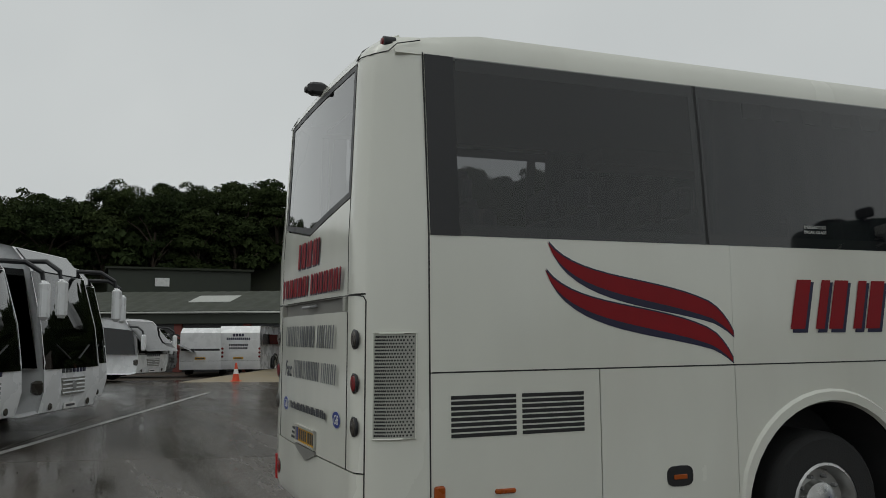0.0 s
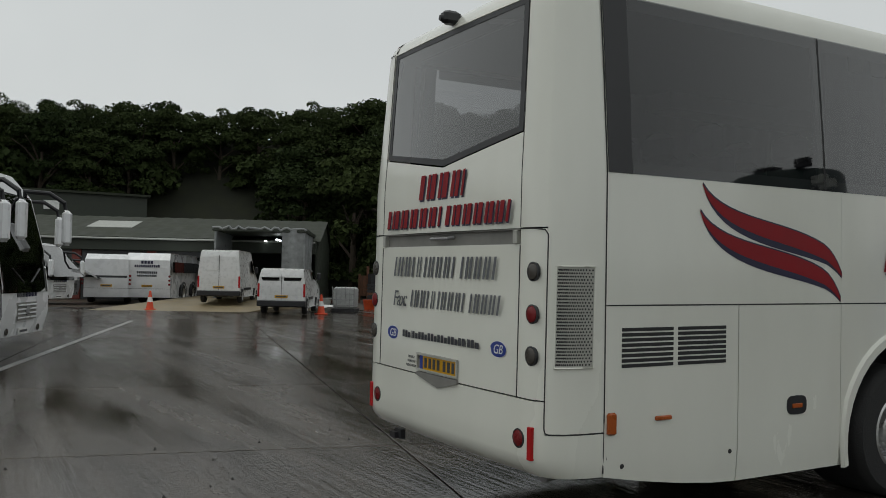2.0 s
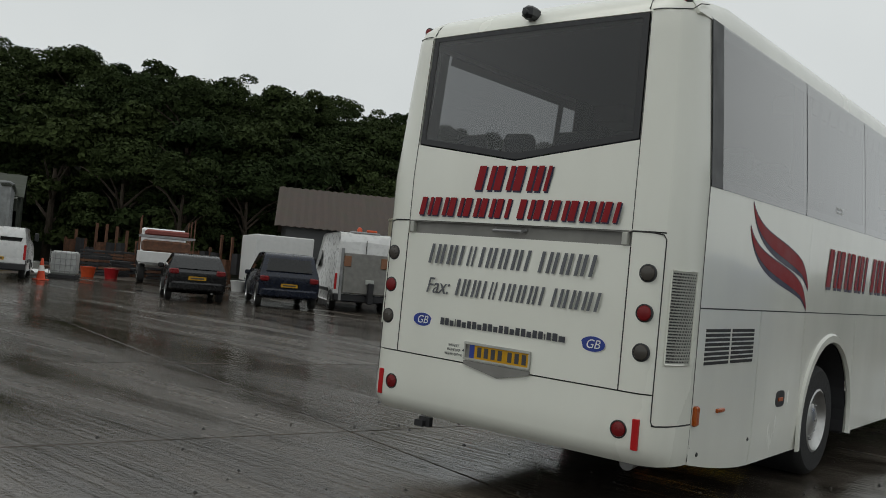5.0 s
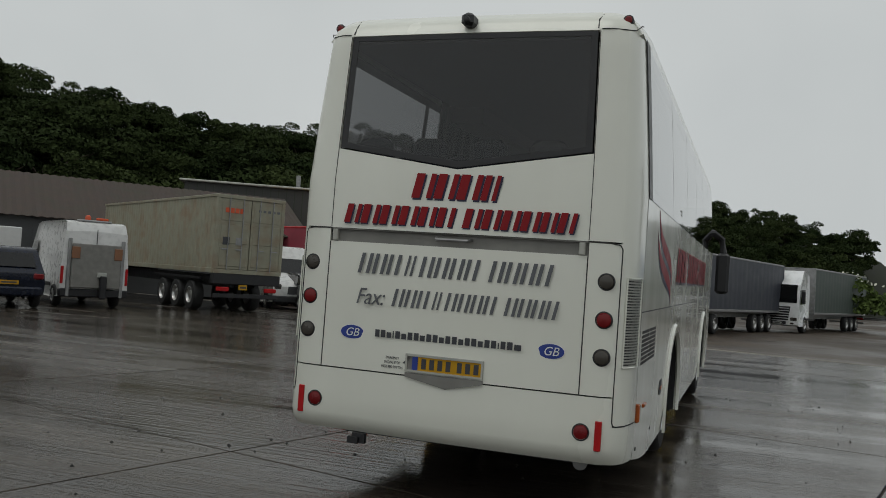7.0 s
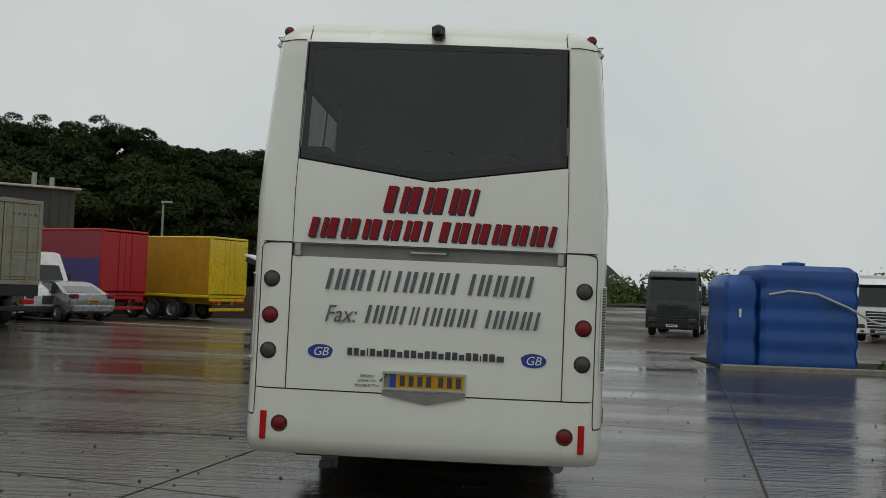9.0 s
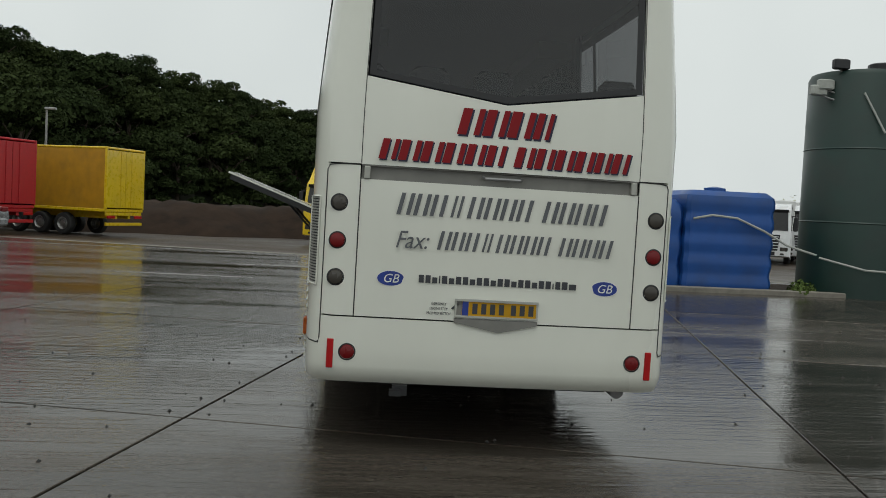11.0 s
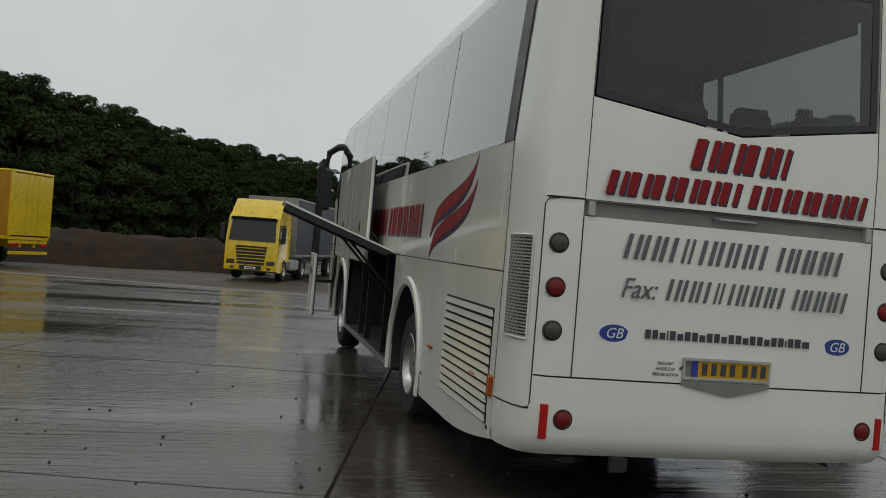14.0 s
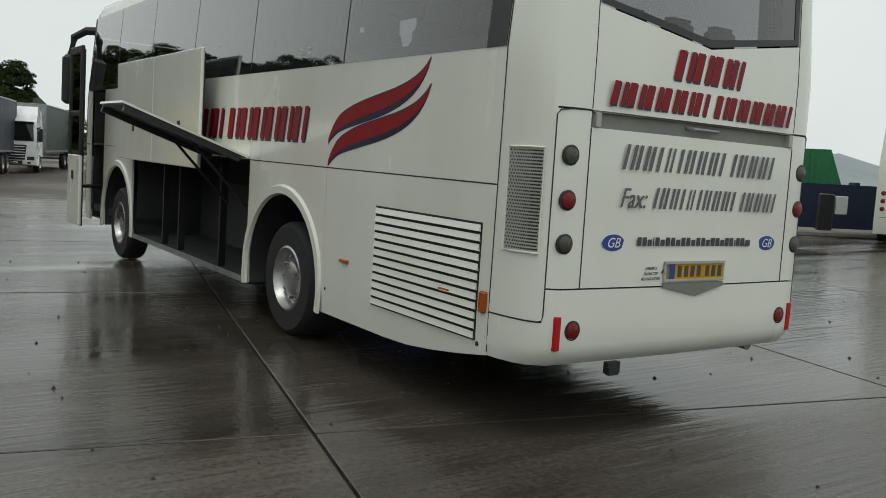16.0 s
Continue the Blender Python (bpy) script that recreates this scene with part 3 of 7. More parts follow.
# round lamps, reflectors, plate
for s in (1, -1):
    for z, mt, nm in ((1.702, CLEAR_L, "indicator_lamp"), (1.452, RED_L, "brake_lamp"), (1.207, CLEAR_L, "reversing_lamp")):
        x = s * 1.078
        y = rear_y(x, z)
        lamp = part(nm, Mesh().lathe([(0.058, 0.012), (0.058, -0.003), (0.05, -0.005), (0.048, 0.004)], (x, y, z), "y", 24, caps=False), BLACK, coach, smooth=True)
        part("lens", Mesh().lathe([(0.05, 0.0), (0.046, -0.008), (0.03, -0.013), (0.003, -0.015)], (x, y, z), "y", 24), mt, lamp, smooth=True)
    x, z = s * 0.975, 0.712
    y = rear_y(x, z)
    lamp = part("fog_lamp", Mesh().lathe([(0.058, 0.015), (0.058, -0.003), (0.05, -0.004), (0.047, 0.01)], (x, y, z), "y", 24, caps=False), BLACK, coach, smooth=True)
    part("lens", Mesh().lathe([(0.05, 0.004), (0.046, -0.006), (0.03, -0.011), (0.003, -0.013)], (x, y, z), "y", 24), RED_L, lamp, smooth=True)
    m = Mesh().cbox(s * 1.088 - 0.022, s * 1.088 + 0.022, rear_y(1.09, 0.7) - 0.009, rear_y(1.09, 0.7) + 0.03, 0.6, 0.795, 0.004)
    part("reflector", m, REFL, coach, "narrow red reflector")
    x, z = s * 1.083, 3.43
    y = rear_y(x, 3.435)
    lamp = part("marker_lamp", Mesh().lathe([(0.035, 0.06), (0.036, -0.012), (0.03, -0.016)], (x, y, z), "y", 16), BLACK, coach, smooth=True)
    part("lens", Mesh().lathe([(0.028, -0.014), (0.02, -0.024), (0.003, -0.027)], (x, y, z), "y", 16), RED_L, lamp, smooth=True)
    # top corner seam
    m = Mesh().tube([(s * 0.905, rear_y(0.9, 3.35) - 0.003, 3.35), (s * 0.9, rear_y(0.9, 3.42) - 0.004, 3.42), (s * 0.915, rear_y(0.9, 3.47) + 0.02, 3.478), (s * 0.96, 0.35, 3.512)], 0.004, 6)
    part("corner_seam", m, SEAM, coach)
    m = Mesh().tube([on_rear(s * a, 3.345, 0.002) for a in (0.93, 1.0, 1.09)] + [on_rear(s * 1.14 , 3.36, 0.002), (s * 1.172, 0.25, 3.4), (s * 1.16, 0.4, 3.44)], 0.0035, 6)
    part("corner_seam", m, SEAM, coach)

m = Mesh()
m.box(-0.275, 0.292, -0.034, -0.018, 1.09, 1.106)
m.box(-0.275, 0.292, -0.034, -0.014, 0.982, 0.995)
m.box(-0.275, -0.262, -0.03, -0.014, 0.99, 1.1)
m.box(0.279, 0.292, -0.03, -0.014, 0.99, 1.1)
holder = part("plate_holder", m, MESHGREY, coach)
part("backing", Mesh().box(-0.27, 0.288, -0.019, -0.012, 0.985, 1.1), GREY, holder)
part("number_plate", Mesh().cbox(-0.225, 0.285, -0.027, -0.019, 0.992, 1.093, 0.002), YPLATE, holder, "yellow plate with plain dark bars")
for k in range(7):
    x0 = -0.155 + k * 0.06 + (0.022 if k > 3 else 0)
    part("bar", Mesh().box(x0, x0 + 0.034, -0.0295, -0.0265, 1.008, 1.078), CHAR, holder)
part("blue_band", Mesh().box(-0.224, -0.182, -0.0285, -0.0265, 0.994, 1.091), BLUEV, holder)
m = Mesh().plate([(-0.275, -0.028, 0.972), (0.292, -0.028, 0.972), (0.292, -0.028, 0.945), (0.03, -0.028, 0.885), (-0.275, -0.028, 0.945)], (0, 0.02, 0))
part("handle_scoop", m, GREY, coach, "grey V-shaped grab below the plate")
m = Mesh()
m.box(-0.66, -0.56, -0.0, 0.04, 0.43, 0.5)
m.box(-0.68, -0.6, -0.03, -0.0, 0.43, 0.475)
part("towing_eye", m, BLACK, coach)
part("exhaust", Mesh().tube([(0.92, 0.6, 0.5), (0.95, 0.2, 0.47)], 0.05, 12), STEEL, coach, smooth=True)
m = Mesh()
m.box(-0.95, 0.95, 0.5, 2.6, 0.4, 0.5)
m.box(-1.2, 1.2, 0.35, 2.7, 0.5, 0.62)
m.box(-1.2, 1.2, 4.3, 8.9, 0.33, 0.37)
m.box(-1.2, 1.2, 8.9, 11.7, 0.5, 0.6)
m.box(-0.6, 0.6, 2.6, 4.4, 0.42, 0.75)
part("underside", m, DARK, coach)

# rear view camera on the header
m = Mesh().cbox(-0.045, 0.045, -0.02, 0.12, 3.37, 3.46, 0.02)
cam_pod = part("rear_camera", m, BLACK, coach)
part("lens", Mesh().lathe([(0.028, 0), (0.02, -0.02), (0.003, -0.024)], (0, -0.018, 3.405), "y", 12), BLACK, cam_pod, smooth=True)

# perforated corner grilles
for s in (1, -1):
    m = Mesh()
    th = [(1.2, 0.083), (1.216, 0.112), (1.232, 0.145), (1.246, 0.19), (1.256, 0.245), (1.264, 0.32)]
    m.grid(lambda i, z: (s * (th[i][0] + 0.004), th[i][1] + lean(z) - 0.004, z), [0, 1, 2, 3, 4, 5], [1.15, 1.4, 1.73])
    gr = part("corner_grille", m, MESHGREY, coach, "perforated pale metal grille", smooth=True)
    hm = Mesh()
    for j in range(30):
        for i in range(15):
            t = (i + 0.5 + (0.5 if j % 2 else 0)) / 15.5 * 5 * 0.94 + 0.15
            k = min(4, int(t))
            f = t - k
            a = Vector((th[k][0] + (th[k + 1][0] - th[k][0]) * f, th[k][1] + (th[k + 1][1] - th[k][1]) * f, 0))
            d = Vector((th[k + 1][0] - th[k][0], th[k + 1][1] - th[k][1], 0)).normalized()
            z = 1.165 + 0.55 * j / 29
            o = Vector((d.y, -d.x, 0)) * 0.0065
            c = Vector((s * (a.x + o.x), a.y + o.y + lean(z), z))
            e = Vector((s * d.x, d.y, 0))
            r = 0.0062
            hm.poly([c + e * (r * math.cos(q)) + Vector((0, 0, r * math.sin(q))) for q in (math.pi / 3 * w for w in range(6))])
    tagged(part("perforation", hm, SEAM, gr), kind="stuff")
    fr = Mesh()
    pts = [(s * (a + 0.006), b + lean(1.0) - 0.005, 1.145) for a, b in th] + [(s * (a + 0.006), b + lean(1.7) - 0.005, 1.735) for a, b in th[::-1]]
    fr.tube(pts + [pts[0]], 0.006, 5)
    part("grille_frame", fr, PAINT, gr, smooth=True)

# side fittings: louvres, handles, markers
m = Mesh()
for k in range(2):
    for j in range(8):
        z = 1.355 - j * 0.031
        m.box(1.262, 1.273, 0.535 + k * 0.455, 0.95 + k * 0.46, z - 0.002, z + 0.019)
part("engine_louvre", m, SEAM, coach, "black air slots in two rows")
m = Mesh()
m.box(-1.2735, -1.255, 0.52, 1.77, 0.565, 1.275)
lou = part("engine_louvre", m, SEAM, coach, "large slatted air intake")
for j in range(12):
    z = 0.575 + j * 0.0585
    sl = Mesh().add([(-1.273, 0.53, z), (-1.273, 1.76, z), (-1.289, 1.76, z + 0.004), (-1.289, 0.53, z + 0.004), (-1.279, 0.53, z + 0.043), (-1.279, 1.76, z + 0.043)],
                    [(0, 1, 2, 3), (3, 2, 5, 4), (4, 5, 1, 0), (0, 3, 4), (1, 5, 2)])
    part("slat", sl, PAINT, lou)
for s in (1, -1):
    part("corner_lamp", Mesh().cbox(min(s * 1.262, s * 1.295), max(s * 1.262, s * 1.295), 0.425, 0.49, 0.745, 0.875, 0.01), AMBER, coach, "amber corner lamp")
    for y in (0.86, 2.2) if s < 0 else (0.87,):
        part("side_marker", Mesh().cbox(min(s * 1.262, s * 1.288), max(s * 1.262, s * 1.288), y - 0.065, y + 0.065, 0.805, 0.832, 0.006), AMBER, coach, "slim amber side marker")
    for y in ((0.55, 1.46) if s > 0 else (0.5, 2.56)):
        part("drain_plug", Mesh().lathe([(0.016, 0), (0.012, s * 0.006)], (s * 1.266, y, 0.55 if y < 0.6 else 0.56), "x", 10), SEAM, coach)
m = Mesh()
pts = []
for k in range(16):
    t = 2 * math.pi * k / 16
    pts.append((1.268, 2.1 + 0.1 * math.copysign(abs(math.cos(t)) ** 0.5, math.cos(t)), 0.82 + 0.065 * math.copysign(abs(math.sin(t)) ** 0.7, math.sin(t))))
m.plate(pts, (0.006, 0, 0))
lh = part("locker_handle", m, BLACK, coach, "black recessed locker handle")
part("lever", Mesh().cbox(1.272, 1.281, 2.05, 2.15, 0.8, 0.83, 0.003), AMBER, lh)

# vertical shut lines at the rear corners stay open gaps; thin sealing strips elsewhere
for s in (1, -1):
    m = Mesh().grid(lambda y, z: (s * (hw(z) + 0.0012), y, z), [0.401, 0.411], [0.52, 0.9, 1.5, 2.3, 2.9, 3.36])
    part("corner_joint", m, SEAM, coach)


# painted swooshes and lettering blocks
def swoosh(s, dy, dz, h):
    top = bezier([(1.18, 2.28, 0), (1.42, 1.98, 0), (2.32, 2.13, 0), (2.66, 1.725, 0)], 18)
    bot = bezier([(1.18, 2.28, 0), (1.32, 1.88 - h, 0), (2.2, 1.98 - h, 0), (2.66, 1.70, 0)], 18)
    for nm, mt, o, off in (("swoosh_shadow", NAVY, 0.002, 0.034), ("swoosh", MAROON, 0.0035, 0.0)):
        m = Mesh()
        n = len(top)
        m.add([(s * (hw(p.y + dz) + o), p.x + dy + off * 0.3, p.y + dz + (0.008 if off else 0)) for p in top] + [(s * (hw(p.y + dz) + o), p.x + dy + off * 0.3, p.y + dz - off * (0.4 + math.sin(math.pi * i / 18))) for i, p in enumerate(bot)],
              [(i, i + 1, n + i + 1, n + i) for i in range(n - 1)])
        part(nm, m, mt, coach, solid=0.001)


for s in (1, -1):
    swoosh(s, 0.0, 0.0, 0.0)
    swoosh(s, -0.02, -0.17, 0.0)


def word_blocks(name, m4, widths, height, material, shadow, parent, gap=0.16, shear=0.22, hollow=False):
    """A row of leaning plain shapes, one for each character of a name or number that is not to be read."""
    total = sum(abs(w) for w in widths)
    x = -total / 2
    k = 0
    for w in widths:
        if w > 0:
            k += 1
            a, b = x + gap * height * 0.5, x + w - gap * height * 0.5
            sh = shear * height
            wd = b - a
            if height < 0.08:
                bars = [(a, b, 0, 1 if k % 3 else 0.75)]
            elif hollow:
                bars = [(a, a + 0.3 * wd, 0, 1), (b - 0.3 * wd, b, 0, 1)]
            else:
                bars = [(a, a + 0.42 * wd, 0, 1), (b - 0.26 * wd, b, 0, 1)]
            o = 0.075 * height
            face, under = Mesh(), Mesh()
            for q0, q1, r0, r1 in bars:
                under.poly([(q0 + sh * r0 + o - 0.02 * height, r0 * height - o, 0.0004), (q1 + sh * r0 + o, r0 * height - o, 0.0004), (q1 + sh * r1 + o, r1 * height - o * 0.6, 0.0004), (q0 + sh * r1 + o - 0.02 * height, r1 * height - o * 0.6, 0.0004)])
                face.poly([(q0 + sh * r0, r0 * height, 0.0025), (q1 + sh * r0, r0 * height, 0.0025), (q1 + sh * r1, r1 * height, 0.0025), (q0 + sh * r1, r1 * height, 0.0025)])
            fo = part(name, face, material, parent, solid=0.0006)
            fo.matrix_basis = m4
            if shadow:
                part("block_shadow", under, shadow, fo)
        x += abs(w)


REAR = Matrix(((1, 0, 0, 0), (0, 0, -1, 0), (0, 1, 0, 0), (0, 0, 0, 1)))


def rear_at(x, z, d=0.002):
    return Matrix.Translation((x, min(rear_y(x, z), rear_y(0, z)) - d, z)) @ REAR


L1 = [0.17, 0.17, 0.18, 0.13]
word_blocks("name_block", rear_at(-0.02, 2.2), [w * 0.98 for w in L1], 0.175, MAROON, NAVY, coach, gap=0.1)
L2 = [0.13, 0.15, 0.15, 0.15, 0.14, 0.14, -0.06, 0.14, 0.14, 0.14, 0.14, 0.12, 0.13]
word_blocks("name_block", rear_at(0.0, 2.005), [w * 0.98 for w in L2], 0.135, MAROON, NAVY, coach, gap=0.12)
DIG = [0.11, 0.11, 0.11, -0.03, 0.08, -0.03, 0.11, 0.11, 0.11, 0.11, -0.07, 0.11, 0.11, 0.11, 0.11]
word_blocks("number_block", rear_at(0.0, 1.645), DIG, 0.145, SILVER, None, coach, gap=0.14, hollow=True)
word_blocks("number_block", rear_at(0.17, 1.425), [w * 0.84 for w in DIG], 0.125, SILVER, None, coach, gap=0.14, hollow=True)
lettering("fax_word", "Fax:", 0.165, rear_at(-0.58, 1.425, 0.004), SILVER, coach, shear=0.3, width=0.22)
word_blocks("address_block", rear_at(0.01, 1.2), [0.045, 0.045, 0.045, 0.02] + [0.047] * 16 + [0.02, 0.045, 0.05, 0.06], 0.052, CHAR, None, coach, gap=0.22, shear=0.0)
for x in (-0.712, 0.745):
    y = rear_y(x, 1.215)
    for nm, a, b, o, mt in (("sticker_rim", 0.093, 0.052, 0.0015, WVIN), ("country_sticker", 0.09, 0.049, 0.003, BLUEV)):
        m = Mesh().plate([(x + a * math.cos(t), y - o, 1.217 + b * math.sin(t)) for t in (2 * math.pi * k / 28 for k in range(28))], (0, 0.001, 0))
        st = part(nm, m, mt, coach)
    lettering("country_letters", "GB", 0.082, Matrix.Translation((x, y - 0.005, 1.19)) @ REAR, WVIN, coach, shear=0.25, depth=0.0006)
for k, tx in enumerate(("EMERGENCY", "ENGINE STOP", "PRESS RED BUTTON")):
    lettering("notice", tx, 0.026, Matrix.Translation((-0.38, rear_y(-0.38, 1.0) - 0.003, 1.055 - k * 0.032)) @ REAR, CHAR, coach, depth=0.0005, width=(0.1, 0.12, 0.16)[k])
m = Mesh().poly([(-0.3, -0.019, 1.035), (-0.285, -0.019, 1.03), (-0.255, -0.019, 1.06), (-0.25, -0.019, 1.05), (-0.245, -0.019, 1.08), (-0.275, -0.019, 1.078), (-0.265, -0.019, 1.07)])
part("notice_arrow", m, CHAR, coach)
SIDE_R = Matrix(((0, 0, 1, 0), (1, 0, 0, 0), (0, 1, 0, 0), (0, 0, 0, 1)))
SIDE_L = Matrix(((0, 0, -1, 0), (-1, 0, 0, 0), (0, 1, 0, 0), (0, 0, 0, 1)))
L3 = [0.37, 0.37, 0.38, 0.3, -0.2] + [w * 2.35 for w in L2]
word_blocks("name_block", Matrix.Translation((1.274, 6.08, 1.74)) @ SIDE_R, [w * 0.93 for w in L3], 0.34, MAROON, NAVY, coach, gap=0.12)
word_blocks("name_block", Matrix.Translation((-1.274, 6.02, 1.71)) @ SIDE_L, [w * 0.93 for w in L3], 0.28, MAROON, NAVY, coach, gap=0.12)
for s, mm, y in ((1, SIDE_R, 3.45), (-1, SIDE_L, 3.2)):
    for k, tx in enumerate(("EMERGENCY EXIT", "BREAK GLASS")):
        lettering("window_notice", tx, 0.03, Matrix.Translation((s * (hw(2.42) + 0.006), y, 2.44 - k * 0.035)) @ mm, WVIN, coach, depth=0.0004, width=0.2)

# lockers on the door side: bay, lifted doors
for box in ((-0.35, -0.33, 4.29, 8.9, 0.37, 1.49), (-1.2, -0.33, 4.27, 4.29, 0.37, 1.49), (-1.2, -0.33, 8.9, 8.92, 0.37, 1.49)):
    part("bay_wall", Mesh().box(*box), DARK, coach, "dark luggage bay wall")
part("bay_ceiling", Mesh().box(-1.2, -0.33, 4.27, 8.93, 1.49, 1.505), DARK, coach)
m = Mesh().box(-1.235, -0.34, 4.28, 8.92, 0.37, 0.385)
part("bay_floor", m, DARK, coach, "scuffed grey bay floor")
m = Mesh().box(-1.262, -1.235, 4.27, 8.93, 0.345, 0.395)
part("bay_sill", m, STEEL, coach)
for y in (5.35, 6.9, 7.6):
    m = Mesh()
    m.box(-1.2, -1.13, y - 0.025, y + 0.025, 0.38, 1.5)
    part("bay_post", m, BLACK, coach)
m = Mesh().box(-0.75, -0.7, 5.5, 6.7, 0.5, 1.2)
part("bay_partition", m, DARK, coach)


def locker_door(name, pts, d, label):
    o = part(name, Mesh().plate(pts, d), PAINT, coach, label)
    return o


# first door swung up on its top hinge
a, b = Vector((-1.29, 0, 1.52)), Vector((-2.42, 0, 1.93))
n = Vector((-(b - a).z, 0, (b - a).x)).normalized()
if n.z < 0:
    n = -n
flap = part("locker_door", Mesh().plate([a + Vector((0, 4.27, 0)), b + Vector((0, 4.33, 0)), b + Vector((0, 5.26, 0)), a + Vector((0, 5.26, 0))], n * 0.02), PAINT, coach, "locker door swung out level")
fi = Mesh()
for y0, y1 in ((4.29, 4.36), (5.19, 5.25)):
    p, q = a * 0.95 + b * 0.05, a * 0.03 + b * 0.97
    fi.plate([p + Vector((0, y0, 0)), q + Vector((0, y0 + 0.05, 0)), q + Vector((0, y1 + 0.04, 0)), p + Vector((0, y1, 0))], n * -0.06)
p, q = a * 0.95 + b * 0.05, a * 0.03 + b * 0.97
fi.plate([p + Vector((0, 4.36, 0)), q + Vector((0, 4.42, 0)), q + Vector((0, 5.2, 0)), p + Vector((0, 5.2, 0))], n * -0.012)
part("inner_frame", fi, BLACK, flap, "black inner door frame")
for y in (4.5, 5.1):
    part("gas_strut", Mesh().tube([(-1.2, y, 1.05), (-1.75, y, 1.63)], 0.014, 8), BLACK, flap)
# two doors lifted parallel to the side
for y0, y1 in ((5.29, 7.16), (7.18, 9.0)):
    dr = part("locker_door", Mesh().cbox(-1.47, -1.435, y0, y1, 1.375, 2.57, 0.008), PAINT, coach, "locker door lifted flat against the side")
    part("door_lining", Mesh().cbox(-1.436, -1.41, y0 + 0.04, y1 - 0.04, 1.41, 2.53, 0.005), BLACK, dr)
    yk = y0 + (0.75 if y0 < 6 else 0.9)
    part("handle", Mesh().cbox(-1.478, -1.468, yk - 0.05, yk + 0.05, 1.72, 1.85, 0.004), BLACK, dr, "black recessed handle")
    for y in (y0 + 0.3, y1 - 0.3):
        part("lift_arm", Mesh().tube([(-1.15, y, 1.45), (-1.42, y + 0.15, 1.8)], 0.02, 6), BLACK, dr)
m = Mesh()
for k in range(4):
    m.box(-1.2755, -1.272, 9.18, 9.36, 1.42 + 0.04 * k, 1.435 + 0.04 * k)
part("notice_bars", m, CHAR, coach)

# front end, open passenger door, mirrors
FP = [(1.27, 11.6), (1.255, 11.75), (1.2, 11.87), (1.05, 11.95), (0.6, 12.02), (0, 12.05)]
fp = FP + [(-x, y) for x, y in FP[-2::-1]]


def front_skin(name, z0, z1, material, rows=4):
    m = Mesh()
    m.grid(lambda i, z: (fp[i][0] * hw(z) / 1.27, fp[i][1] - 0.18 * max(0, (z - 1.2) / 2.2) ** 2, z), list(range(len(fp))), [z0 + (z1 - z0) * k / rows for k in range(rows + 1)])
    return part(name, m, material, coach, smooth=True, solid=0.02)


front_skin("front_panel", 0.4, 1.3, PAINT)
front_skin("windscreen", 1.31, 3.1, GLASS_D).visible_shadow = False
front_skin("front_header", 3.11, 3.42, PAINT)
m = Mesh().grid(lambda y, z: (-hw(z), y, z), [11.38, 11.6], [1.51, 2.0, 2.3])
part("side_panel", m, PAINT, coach, solid=0.025)
m = Mesh()
m.box(-1.2, -0.5, 10.48, 11.36, 0.4, 0.42)
m.box(-0.9, -0.5, 10.48, 11.36, 0.42, 0.7)
m.box(-0.7, -0.5, 10.48, 11.36, 0.7, 0.98)
m.box(-1.22, -0.4, 10.46, 10.49, 0.4, 2.3)
m.box(-1.22, -0.4, 11.34, 11.37, 0.4, 2.3)
part("entrance_steps", m, DARK, coach, "dark entrance steps")
door = part("passenger_door", Mesh().cbox(-1.66, -1.61, 10.2, 10.98, 0.36, 1.35, 0.015), PAINT, coach, "opened passenger door with tall glass")
part("door_frame", Mesh().cbox(-1.66, -1.61, 10.2, 10.27, 1.35, 2.85, 0.012).cbox(-1.66, -1.61, 10.9, 10.98, 1.35, 2.85, 0.012).cbox(-1.66, -1.61, 10.27, 10.9, 2.75, 2.85, 0.012).cbox(-1.66, -1.61, 10.27, 10.9, 1.9, 1.97, 0.012), BLACK, door)
part("door_glass", Mesh().box(-1.64, -1.632, 10.27, 10.9, 1.35, 2.76), GLASS_D, door)
part("door_edge", Mesh().box(-1.615, -1.6, 10.195, 10.25, 0.36, 2.8), BLACK, door)
part("door_handle", Mesh().cbox(-1.675, -1.655, 10.55, 10.65, 1.0, 1.12, 0.005), BLACK, door)
part("door_arm", Mesh().tube([(-1.2, 10.7, 0.9), (-1.62, 10.6, 0.9)], 0.025, 8), BLACK, door)
for s in (-1, 1):
    d = 0.5 if s > 0 else 0.0
    arm = part("mirror_arm", Mesh().tube([(s * 1.0, 11.7, 3.2 - d), (s * 1.25, 11.95, 3.2 - d), (s * 1.4, 12.1, 3.1 - d), (s * 1.44, 12.1, 2.85 - d)], 0.06, 8), BLACK, coach, smooth=True)
    part("mirror", Mesh().cbox(s * 1.44 - 0.12, s * 1.44 + 0.12, 12.0, 12.2, 2.1 - d, 2.85 - d, 0.05), BLACK, arm, "long black mirror housing")

# inside: floor, ceiling, rows of seats
m = Mesh()
m.box(-1.22, 1.22, 0.35, 11.4, 1.5, 1.53)
part("cabin_floor", m, DARK, coach)
m = Mesh()
m.box(-1.1, 1.1, 0.4, 11.5, 3.36, 3.38)
for s in (-1, 1):
    m.box(min(s * 0.75, s * 1.1), max(s * 0.75, s * 1.1), 3.0, 11.0, 3.2, 3.36)
part("luggage_rack", m, LINING, coach, "pale grey racks and ceiling")
